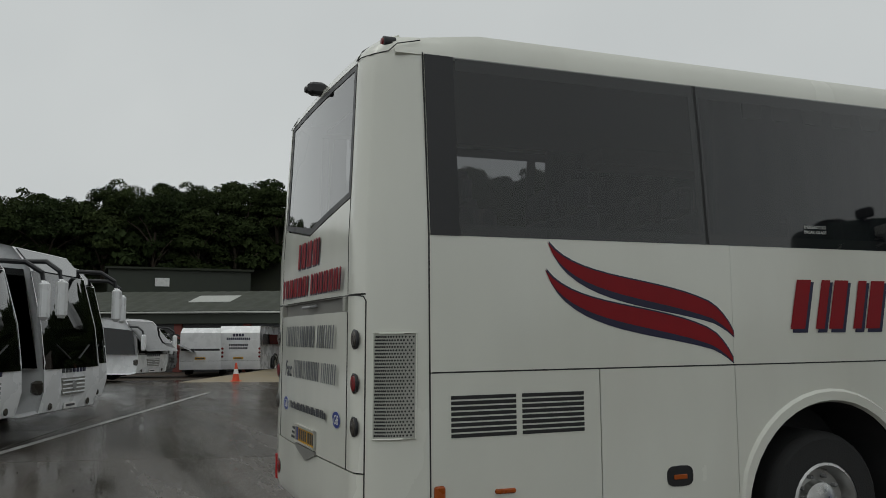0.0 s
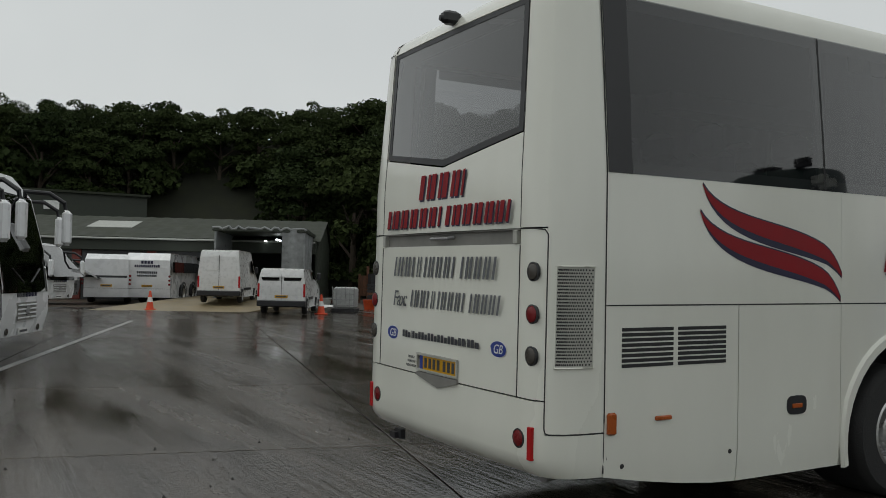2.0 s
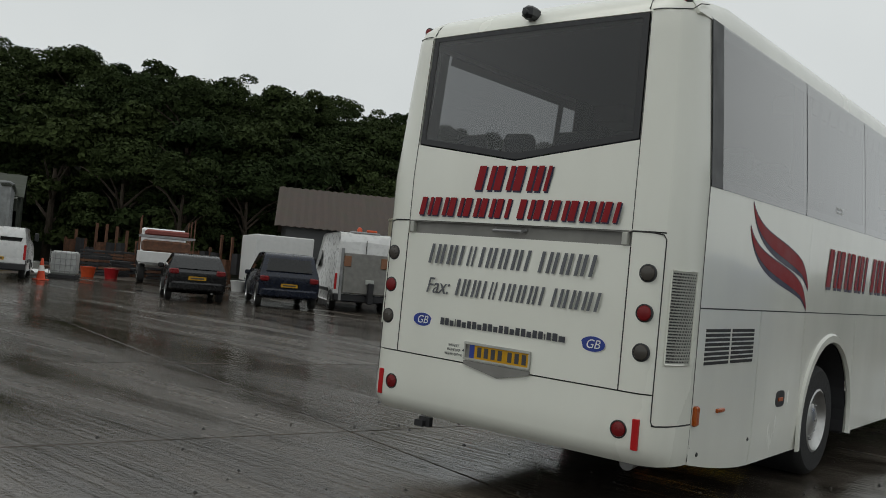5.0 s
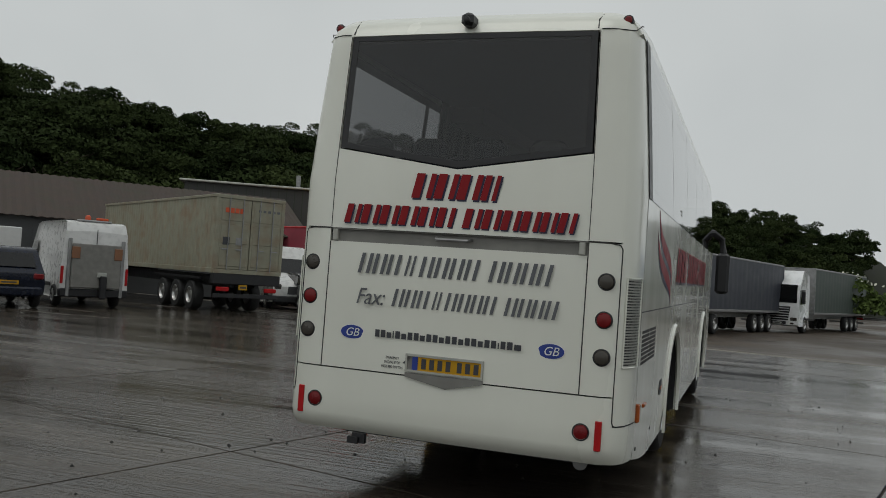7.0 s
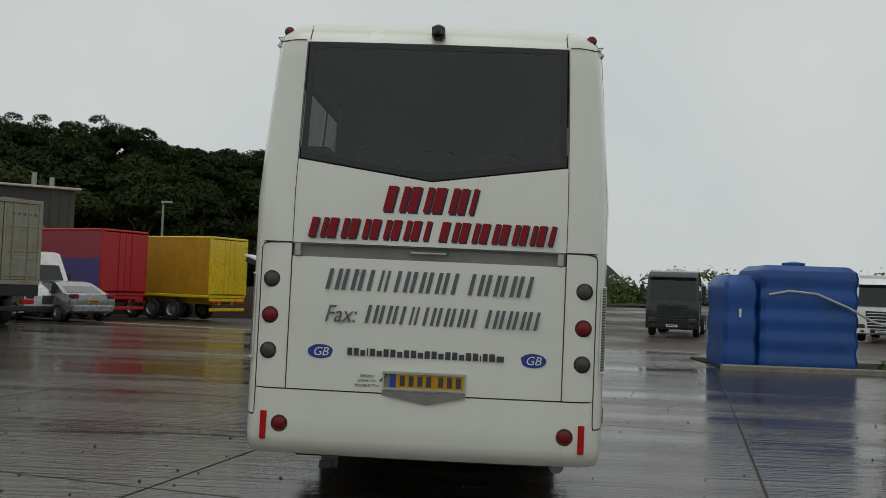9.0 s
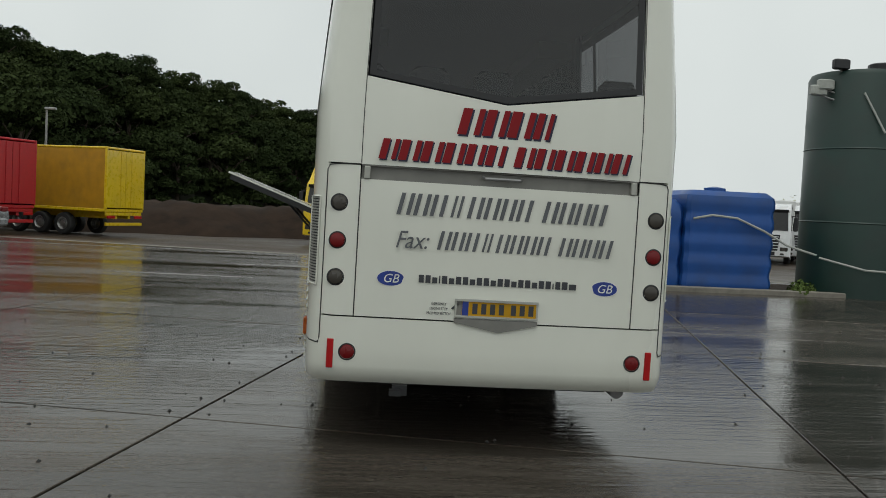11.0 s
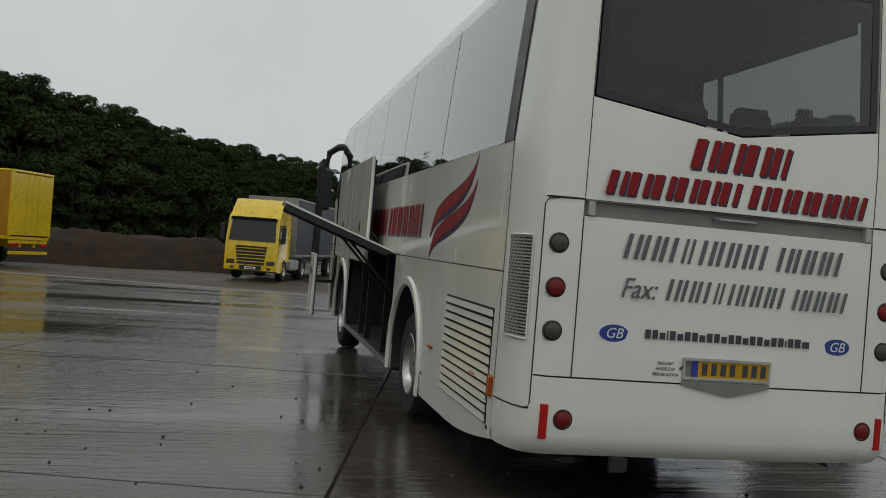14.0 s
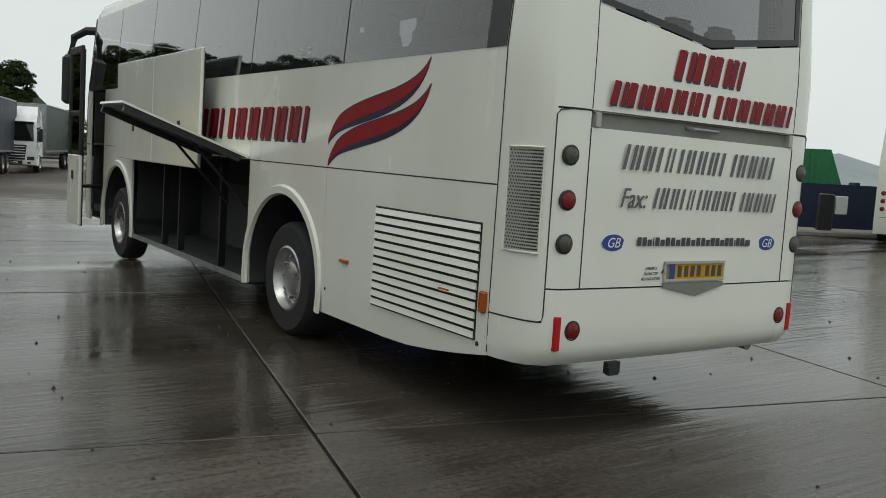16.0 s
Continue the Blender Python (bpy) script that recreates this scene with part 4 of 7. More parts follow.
# dark folded sheets added to keep daylight out of the forward panes
for s in (-1, 1):
    m = Mesh().grid(lambda y, z: (s * (1.13 - 0.06 * max(0, z - 2.6) + 0.02 * math.sin(y * 22)), y, z), [2.5 + 0.05 * k for k in range(61)], [2.25, 2.8, 3.36])
    part("curtain", m, SEAT, coach, "added dark sheet that blocks light through the forward side panes", smooth=True)
sm = Mesh()
sm.cbox(-0.22, 0.22, 0.0, 0.45, 0.38, 0.5, 0.05)
sm.cbox(-0.22, 0.22, -0.08, 0.06, 0.45, 1.02, 0.06)
sm.cbox(-0.15, 0.15, -0.1, 0.03, 0.98, 1.2, 0.05)
sm.box(-0.18, 0.18, 0.1, 0.35, 0.0, 0.4)
seat0 = part("seat", sm, SEAT, coach, "dark high-backed passenger seat")
seat0.matrix_basis = Matrix.Translation((-0.95, 0.75, 1.53))
for r in range(12):
    for x in (-0.95, -0.48, 0.48, 0.95) + ((0.0,) if r == 0 else ()):
        if r == 0 and x == -0.95:
            continue
        o = new("seat", seat0.data)
        o.parent = coach
        o.matrix_basis = Matrix.Translation((x, 0.75 + r * 0.85, 1.53))


# the window line's upper edge and the roof stand a little higher than the first outline,
# and the body ahead of the rear axle is shorter
LONG = ([0, 2.4, 2.75, 4.27, 8.9, 10.45, 12.5], [0, 2.4, 2.62, 4.14, 8.06, 9.61, 11.5])
for ob in list(coach.children) + [c for o in coach.children for c in o.children]:
    if ob.type != "MESH":
        continue
    place = ob.matrix_basis.translation
    if place.length > 0.01 and place.y < 1:
        continue
    if place.length > 0.01:
        ob.matrix_basis = Matrix.Translation((0, float(np.interp(place.y, *LONG)) - place.y, 0)) @ ob.matrix_basis
    elif ob.parent.matrix_basis.translation.length < 0.01 or ob.parent == coach:
        for vert in ob.data.vertices:
            vert.co.z += 0.05 * max(0.0, min(1.0, (vert.co.z - 2.6) / 0.7))
            if vert.co.y > 0:
                vert.co.y = float(np.interp(vert.co.y, *LONG))


# each wheel stands on the ground in spite of the lean
for ob in [o for o in coach.children if o.name.startswith("wheel") and not o.name.startswith(("wheel_arch", "wheel_housing"))]:
    low = min((LEAN @ vert.co for vert in ob.data.vertices), key=lambda p: p.z).z
    for piece in [ob] + list(ob.children):
        for vert in piece.data.vertices:
            vert.co.z -= low


# ---- more materials ----
CARGLASS = glass("car_glass", (0.035, 0.037, 0.04))
SKYGLASS = glass("pale_glass", (0.09, 0.1, 0.1))
VANW = mat("van_white_paint", (0.7, 0.7, 0.69), 0.3, var=0.05, coat=0.4, dirt=(0.4, 0.38, 0.35), dirt_scale=0.8, dirt_amt=0.18)
CARBLUE = mat("very_dark_blue_paint", (0.006, 0.009, 0.02), 0.25, coat=0.2, spec=0.35)
CARBLACK = mat("black_car_paint", (0.006, 0.006, 0.007), 0.25, coat=0.2, spec=0.35)
CARSILVER = mat("silver_car_paint", (0.25, 0.255, 0.26), 0.28, metal=0.5, coat=0.6)
LORRYYEL = mat("lorry_yellow_paint", (0.72, 0.5, 0.012), 0.3, var=0.06, coat=0.4, dirt=(0.3, 0.2, 0.05), dirt_amt=0.25)
TRYEL = mat("yellow_curtain", (0.44, 0.22, 0.01), 0.5, var=0.12, scale=3, dirt=(0.18, 0.1, 0.02), dirt_amt=0.35)
TRRED = mat("red_trailer_doors", (0.42, 0.012, 0.018), 0.4, var=0.08)
TRMAG = mat("faded_red_curtain", (0.26, 0.04, 0.06), 0.6, var=0.15, scale=2)
TRPUR = mat("purple_curtain", (0.07, 0.055, 0.18), 0.6, var=0.15, scale=2)
TRDARK = mat("slate_grey_curtain", (0.035, 0.04, 0.055), 0.55, var=0.15, scale=2)
TRGREEN = mat("grey_green_curtain", (0.07, 0.09, 0.08), 0.6, var=0.15, scale=2)
CONTAINER = mat("beige_container_paint", (0.27, 0.262, 0.195), 0.55, var=0.1, scale=3, dirt=(0.2, 0.1, 0.05), dirt_scale=2.2, dirt_amt=0.55)
RUST = mat("rusty_steel", (0.12, 0.055, 0.03), 0.8, var=0.35, scale=7)
ORANGE = mat("orange_vinyl", (0.6, 0.08, 0.02), 0.5)
SHEDROOF = mat("green_grey_sheet_roof", (0.024, 0.029, 0.017), 0.75, var=0.2, scale=1.5, dirt=(0.034, 0.04, 0.019), dirt_scale=0.6, dirt_amt=0.5)
SHEDWALL = mat("grey_shutter", (0.06, 0.062, 0.064), 0.55, var=0.12, scale=2)
SHEDDARK = mat("dark_green_cladding", (0.035, 0.042, 0.03), 0.6, var=0.15, scale=2)
OLDROOF = mat("brown_corrugated_roof", (0.055, 0.039, 0.032), 0.8, var=0.25, scale=2.5, dirt=(0.04, 0.045, 0.025), dirt_amt=0.5)
BRICKRED = mat("red_brown_post", (0.2, 0.05, 0.04), 0.7)
PALE = mat("pale_trim", (0.4, 0.41, 0.38), 0.6)
SHEET = mat("grey_plastic_sheeting", (0.24, 0.25, 0.25), 0.35, var=0.25, scale=3, bump=0.8, bscale=4)
CONE_O = mat("orange_cone_plastic", (0.65, 0.07, 0.02), 0.5)
TANKBLUE = mat("blue_tank_plastic", (0.012, 0.075, 0.3), 0.42, var=0.12, scale=2, dirt=(0.03, 0.05, 0.1), dirt_amt=0.4)
TANKGREEN = mat("dark_green_tank", (0.012, 0.035, 0.028), 0.4, var=0.15, scale=1.5, dirt=(0.03, 0.03, 0.025), dirt_amt=0.4)
SKIPGREEN = mat("green_skip_paint", (0.02, 0.16, 0.06), 0.5, var=0.15)
BOXWHITE = mat("white_box_body", (0.62, 0.62, 0.61), 0.5, var=0.05)
KERBM = mat("concrete_kerb", (0.22, 0.2, 0.17), 0.7, var=0.2, bump=0.4, bscale=20)
GRASS = mat("rough_grass", (0.06, 0.085, 0.025), 0.9, var=0.4, scale=5)
LINE = mat("worn_white_line", (0.3, 0.3, 0.29), 0.4, var=0.3, scale=8, dirt=(0.08, 0.075, 0.07), dirt_scale=3, dirt_amt=0.9)
SAND = mat("yellowish_wet_ramp", (0.24, 0.19, 0.11), 0.45, var=0.25, scale=1.5)


# ---- vehicle building blocks ----
def span(az, table):
    for (a, x), (b, y) in zip(table, table[1:]):
        if az <= b:
            return x + (y - x) * max(0, (az - a) / (b - a))
    return table[-1][1]


def shell_body(name, prof, w, parent, material, tum=0.1, zb=1.2, rnd=0.04, label=""):
    """A body from its side outline (y, z), drawn in towards the roof and rounded at its edges."""
    zt = max(z for _, z in prof)
    cy = sum(y for y, _ in prof) / len(prof)
    cz = sum(z for _, z in prof) / len(prof)

    def hx(z):
        return w - tum * max(0.0, (z - zb) / (zt - zb)) ** 1.3 if zt > zb else w
    loops = []
    for s, inset, k in ((-1, 1, 0.0), (-1, 0.62, 0.22), (-1, 0.3, 0.55), (-1, 0.08, 0.85), (-1, 0, 1.0), (1, 0, 1.0), (1, 0.08, 0.85), (1, 0.3, 0.55), (1, 0.62, 0.22), (1, 1, 0.0)):
        loop = []
        for y, z in prof:
            d = Vector((cy - y, cz - z))
            d = d.normalized() * rnd * inset if d.length else d
            loop.append((s * (hx(z) - rnd * (1 - k)), y + d.x, z + d.y))
        loops.append(loop)
    part(name, Mesh().loft(loops), material, parent, label, smooth=True)
    return hx


def side_glass(parent, hx, s, quad, name="side_window", material=None):
    part(name, Mesh().plate([(s * (hx(z) + 0.002), y, z) for y, z in quad], (s * 0.006, 0, 0)), material or CARGLASS, parent)


def end_plate(parent, name, quad, d, material, label=""):
    """A plate over the front or rear; quad of (x, y, z)."""
    return part(name, Mesh().plate(quad, (0, d, 0)), material, parent, label)


def plate_bars(parent, x0, x1, y, z0, z1, d, material=None):
    pl = part("number_plate", Mesh().box(x0, x1, min(y, y + d), max(y, y + d), z0, z1), material or YPLATE, parent, "yellow number plate with dark bars" if material is None else "")
    m = Mesh()
    w = (x1 - x0) / 9
    m.box(x0 + w, x1 - w, y + d if d > 0 else y + d - 0.003, y + d + 0.003 if d > 0 else y + d, z0 + 0.3 * (z1 - z0), z1 - 0.3 * (z1 - z0))
    part("bar", m, CHAR, pl)


def panel_van(m4, label, L=5.5, H=2.55, w=0.98, paint=None, beacon=False, tail_lift=False, windows=True, nose=1.2, name="panel_van"):
    v = thing(name, label, "van", m4)
    paint = paint or VANW
    prof = [(0.05, 0.36), (0.0, 0.6), (0.0, 1.2), (0.05, H - 0.3), (0.16, H - 0.06), (0.5, H), (L - 2.2, H), (L - 1.75, H - 0.08), (L - nose + 0.1, 1.42), (L - 0.25, 1.12), (L - 0.04, 0.9), (L, 0.6), (L - 0.05, 0.32), (L - 1, 0.28), (1, 0.28)]
    hx = shell_body("body", prof, w, v, paint, 0.13, 1.1, 0.06)
    part("lower_trim", Mesh().cbox(-w - 0.01, w + 0.01, -0.06, 0.2, 0.34, 0.58, 0.03), BLACK, v, "black rear bumper")
    part("front_bumper", Mesh().cbox(-w + 0.02, w - 0.02, L - 0.15, L + 0.05, 0.3, 0.55, 0.04), BLACK, v)
    part("door_gap", Mesh().box(-0.008, 0.008, -0.004, 0.02, 0.6, H - 0.25), SEAM, v)
    for s in (-1, 1):
        dr = part("rear_door", Mesh().plate([(s * 0.02, -0.006, 0.62), (s * (w - 0.06), -0.006, 0.62), (s * (w - 0.08), 0.03, H - 0.34), (s * 0.02, 0.03, H - 0.3)], (0, 0.02, 0)), paint, v)
        if windows:
            part("door_window", Mesh().plate([(s * 0.09, 0.0, 1.5), (s * (w - 0.15), 0.0, 1.5), (s * (w - 0.2), 0.018, H - 0.5), (s * 0.09, 0.018, H - 0.5)], (0, 0.012, 0)), paint if H > 2.4 else SKYGLASS, dr, "window pressing")
        part("tail_lamp", Mesh().cbox(s * (w - 0.045) - 0.04, s * (w - 0.045) + 0.04, -0.012, 0.05, 0.72, 1.25, 0.01), REFL, v, "red tail lamp")
        part("headlamp", Mesh().cbox(s * (w - 0.2) - 0.15, s * (w - 0.2) + 0.15, L - 0.3, L - 0.02, 0.78, 1.0, 0.03), CLEAR_L, v, "clear headlamp")
        side_glass(v, hx, s, [(L - 2.2, 1.45), (L - 1.25, 1.35), (L - 1.65, 2.0 if H > 2.4 else 1.75), (L - 2.2, 2.02 if H > 2.4 else 1.78)])
        part("side_moulding", Mesh().cbox(min(s * (w - 0.01), s * (w + 0.015)), max(s * (w - 0.01), s * (w + 0.015)), 1.2, L - 2.4, 0.6, 0.72, 0.008), BLACK, v)
        mr = part("mirror", Mesh().cbox(s * (w + 0.12) - 0.08, s * (w + 0.12) + 0.08, L - 1.5, L - 1.38, 1.4, 1.72, 0.03), BLACK, v)
        for y in (0.95, L - 0.95):
            wheel(v, s * (w - 0.02), y, 0.34, 0.22, s, n=18)
    xw = 0.78
    end_plate(v, "windscreen", [(-xw, L - nose + 0.08, 1.45), (xw, L - nose + 0.08, 1.45), (xw - 0.06, L - 1.76, H - 0.14), (-xw + 0.06, L - 1.76, H - 0.14)], 0.03, CARGLASS)
    end_plate(v, "grille", [(-0.4, L - 0.0, 0.62), (0.4, L - 0.0, 0.62), (0.36, L - 0.06, 0.92), (-0.36, L - 0.06, 0.92)], 0.02, BLACK)
    plate_bars(v, -0.26, 0.26, -0.014, 0.68, 0.79, -0.006)
    if beacon:
        b = part("light_bar", Mesh().cbox(-0.5, 0.5, 0.35, 0.6, H - 0.01, H + 0.05, 0.02), STEEL, v)
        part("beacon", Mesh().lathe([(0.09, 0), (0.09, 0.08), (0.05, 0.14), (0.01, 0.15)], (-0.2, 0.47, H + 0.05), "z", 14), ORANGE, b, "amber beacon", smooth=True)
        part("beacon", Mesh().cbox(0.05, 0.4, 0.4, 0.54, H + 0.05, H + 0.13, 0.02), ORANGE, b, "amber beacon bar")
    if tail_lift:
        tl = part("tail_lift", Mesh().cbox(-0.72, 0.72, -0.14, -0.05, 0.62, 1.95, 0.02), GREY, v, "raised grey tail-lift platform")
        part("lift_motor", Mesh().cbox(0.1, 0.3, -0.3, -0.13, 0.3, 1.0, 0.03), BLACK, tl)
        part("control_box", Mesh().cbox(0.02, 0.3, -0.2, -0.13, 0.95, 1.1, 0.01), PALE, tl)
        for s in (-1, 1):
            part("chevron_board", Mesh().cbox(s * 0.62 - 0.12, s * 0.62 + 0.12, -0.17, -0.14, 1.5, 1.85, 0.01), mat("faded_hazard_orange", (0.22, 0.1, 0.05), 0.6), tl, "faded hazard board")
            part("lift_post", Mesh().cbox(s * 0.78 - 0.05, s * 0.78 + 0.05, -0.08, 0.0, 0.35, 2.1, 0.01), STEEL, tl)
    return v


def car(m4, label, paint, kind="hatch", name="car"):
    v = thing(name, label, "car", m4)
    if kind == "suv":
        L, H, w = 4.7, 1.74, 0.94
        prof = [(0.1, 0.42), (0.02, 0.7), (0.05, 1.0), (0.2, 1.15), (0.42, 1.6), (0.6, 1.7), (1.4, H), (2.6, 1.7), (3.5, 1.12), (4.4, 0.98), (4.68, 0.75), (4.65, 0.4), (4.2, 0.3), (0.6, 0.3)]
        win = [(0.55, 1.17), (3.1, 1.16), (2.55, 1.6), (0.72, 1.6)]
        rw_ = ((0.2, 1.17), (0.41, 1.56))
        r = 0.37
    elif kind == "saloon":
        L, H, w = 4.6, 1.44, 0.89
        prof = [(0.08, 0.4), (0.0, 0.6), (0.06, 0.95), (0.5, 1.02), (1.2, 1.36), (1.7, H), (2.5, 1.42), (3.3, 1.0), (4.3, 0.85), (4.58, 0.65), (4.55, 0.35), (4.1, 0.25), (0.5, 0.25)]
        win = [(0.85, 1.0), (3.05, 0.98), (2.42, 1.33), (1.25, 1.32)]
        rw_ = ((0.56, 1.04), (1.2, 1.34))
        r = 0.32
    else:
        L, H, w = 4.0, 1.46, 0.86
        prof = [(0.1, 0.38), (0.0, 0.6), (0.03, 0.9), (0.18, 1.0), (0.55, 1.36), (0.8, 1.43), (1.5, H), (2.2, 1.42), (2.95, 1.0), (3.7, 0.86), (3.96, 0.65), (3.95, 0.35), (3.5, 0.25), (0.5, 0.25)]
        win = [(0.62, 1.0), (2.7, 0.98), (2.1, 1.34), (0.85, 1.34)]
        rw_ = ((0.2, 1.02), (0.54, 1.34))
        r = 0.31
    hx = shell_body("body", prof, w, v, paint, 0.2, 0.9, 0.07)
    for s in (-1, 1):
        side_glass(v, hx, s, win)
        part("tail_lamp", Mesh().cbox(s * (w - 0.17) - 0.14, s * (w - 0.17) + 0.14, -0.01, 0.22, 0.84, 1.0, 0.03), RED_L, v, "red tail lamp")
        part("mirror", Mesh().cbox(s * (w + 0.08) - 0.09, s * (w + 0.08) + 0.09, L * 0.66, L * 0.66 + 0.12, 0.95, 1.1, 0.03), paint, v)
        part("headlamp", Mesh().cbox(s * (w - 0.22) - 0.15, s * (w - 0.22) + 0.15, L - 0.25, L - 0.05, 0.62, 0.78, 0.03), CLEAR_L, v)
        for y in (0.75, L - 0.8):
            wheel(v, s * (w + 0.005), y, r, 0.2, s, n=18)
    (ya, za), (yb, zb) = rw_
    end_plate(v, "rear_window", [(-w + 0.22, ya, za), (w - 0.22, ya, za), (w - 0.3, yb, zb), (-w + 0.3, yb, zb)], -0.035, CARGLASS)
    part("rear_bumper", Mesh().cbox(-w + 0.05, w - 0.05, -0.05, 0.15, 0.36, 0.62, 0.05), paint, v)
    plate_bars(v, -0.26, 0.26, 0.0, 0.68, 0.79, -0.012)
    part("exhaust", Mesh().tube([(0.45, 0.3, 0.3), (0.45, -0.06, 0.3)], 0.03, 8), STEEL, v)
    return v


def lorry_cab(parent, x, y, paint, dark=BLACK, H=3.75, w=1.22):
    """A forward cab whose front lies at y, reaching back to y - 2.2."""
    prof = [(y - 2.1, 0.9), (y - 2.15, 2.6), (y - 2.1, H - 0.25), (y - 1.6, H), (y - 1.0, H - 0.05), (y - 0.55, 3.1), (y - 0.25, 2.85), (y - 0.02, 1.7), (y, 1.0), (y - 0.02, 0.45), (y - 0.3, 0.38), (y - 0.9, 0.4), (y - 1.0, 0.9)]
    hx = shell_body("cab", prof, w, parent, paint, 0.1, 2.2, 0.06)
    end_plate(parent, "windscreen", [(-1.08, y - 0.03, 1.78), (1.08, y - 0.03, 1.78), (1.02, y - 0.24, 2.72), (-1.02, y - 0.24, 2.72)], 0.03, CARGLASS)
    end_plate(parent, "sun_visor", [(-1.08, y - 0.2, 2.72), (1.08, y - 0.2, 2.72), (1.04, y - 0.12, 2.86), (-1.04, y - 0.12, 2.86)], 0.03, dark)
    gr = end_plate(parent, "grille", [(-0.62, y + 0.0, 0.72), (0.62, y + 0.0, 0.72), (0.72, y - 0.01, 1.55), (-0.72, y - 0.01, 1.55)], 0.02, dark, "black radiator grille")
    for k in range(5):
        part("grille_bar", Mesh().cbox(-0.66, 0.66, y + 0.018, y + 0.04, 0.82 + 0.15 * k, 0.86 + 0.15 * k, 0.008), paint, gr)
    end_plate(parent, "lower_grille", [(-0.5, y, 0.48), (0.5, y, 0.48), (0.5, y, 0.66), (-0.5, y, 0.66)], 0.02, dark)
    for s in (-1, 1):
        part("headlamp", Mesh().cbox(s * 0.93 - 0.2, s * 0.93 + 0.2, y - 0.15, y + 0.012, 0.7, 0.92, 0.03), CLEAR_L, parent, "clear headlamp")
        part("fog_lamp", Mesh().cbox(s * 0.85 - 0.1, s * 0.85 + 0.1, y - 0.1, y + 0.01, 0.5, 0.6, 0.02), CLEAR_L, parent)
        side_glass(parent, hx, s, [(y - 1.25, 1.75), (y - 0.2, 1.7), (y - 0.42, 2.55), (y - 1.25, 2.6)])
        part("mirror", Mesh().cbox(s * 1.42 - 0.1, s * 1.42 + 0.1, y - 0.2, y - 0.05, 1.75, 2.5, 0.04), BLACK, parent)
        part("mirror_arm", Mesh().tube([(s * 1.15, y - 0.3, 2.5), (s * 1.42, y - 0.15, 2.55)], 0.03, 6), BLACK, parent)
        wheel(parent, s * 1.2, y - 1.4, 0.5, 0.32, s)
    plate_bars(parent, -0.26, 0.26, y + 0.02, 0.5, 0.61, 0.006, WVIN)
    return hx


def trailer_box(parent, y0, y1, side_mat, rear_mat, H=4.0, z0=1.25, w=1.26, rear_name="rear_doors", frame=None, lower=None):
    """A curtain-sided trailer body from its rear y0 to its front y1, with bogie and underride bar."""
    frame = frame or STEEL
    part("front_wall", Mesh().box(-w + 0.01, w - 0.01, y1 - 0.06, y1, z0, H - 0.02), frame, parent)
    part("roof", Mesh().cbox(-w, w, y0, y1, H - 0.1, H, 0.03), frame, parent)
    part("chassis", Mesh().cbox(-w, w, y0, y1, z0 - 0.14, z0, 0.02).box(-0.5, -0.38, y0 + 0.1, y1 - 0.4, z0 - 0.45, z0 - 0.14).box(0.38, 0.5, y0 + 0.1, y1 - 0.4, z0 - 0.45, z0 - 0.14), frame, parent)
    n = 26
    for s in (-1, 1):
        ys = [y0 + 0.1 + (y1 - y0 - 0.2) * k / (n * 2) for k in range(n * 2 + 1)]
        zs = [z0, z0 + 0.9, z0 + 1.3, H - 0.1]
        for nm, za, zb, mt in (("curtain", z0, H - 0.1, side_mat),) if lower is None else (("curtain", z0 + 1.45, H - 0.1, side_mat), ("lower_curtain", z0, z0 + 1.45, lower)):
            m = Mesh().grid(lambda y, z: (s * (w - 0.015 + 0.012 * math.sin((y - y0) * 9.0) + 0.008 * math.sin(y * 3.1 + z * 2)), y, z), ys, [za, (za + zb) / 2, zb])
            part(nm, m, mt, parent, smooth=True)
    for s in (-1, 1):
        d = part("rear_door", Mesh().cbox(min(s * 0.01, s * (w - 0.05)), max(s * 0.01, s * (w - 0.05)), y0 - 0.02, y0 + 0.05, z0 + 0.05, H - 0.14, 0.012), rear_mat, parent)
        part("lock_bar", Mesh().tube([(s * 0.35, y0 - 0.04, z0 + 0.05), (s * 0.35, y0 - 0.04, H - 0.15)], 0.018, 6), rear_mat, d)
        part("corner_post", Mesh().cbox(s * (w - 0.03) - 0.04, s * (w - 0.03) + 0.04, y0 - 0.03, y0 + 0.1, z0, H, 0.01), rear_mat, parent)
        part("tail_lamp", Mesh().cbox(s * 0.9 - 0.25, s * 0.9 + 0.25, y0 - 0.04, y0 + 0.02, 0.82, 0.95, 0.02), REFL, parent, "red tail lamp")
        for k in range(3):
            wheel(parent, s * 1.22, y0 + 2.4 + 1.32 * k, 0.5, 0.36, s, n=20)
    part("underride_bar", Mesh().cbox(-1.2, 1.2, y0 - 0.02, y0 + 0.08, 0.5, 0.64, 0.015), frame, parent)
    part("mudflap_rail", Mesh().cbox(-1.2, 1.2, y0 + 0.02, y0 + 0.12, 0.95, 1.1, 0.02), frame, parent)


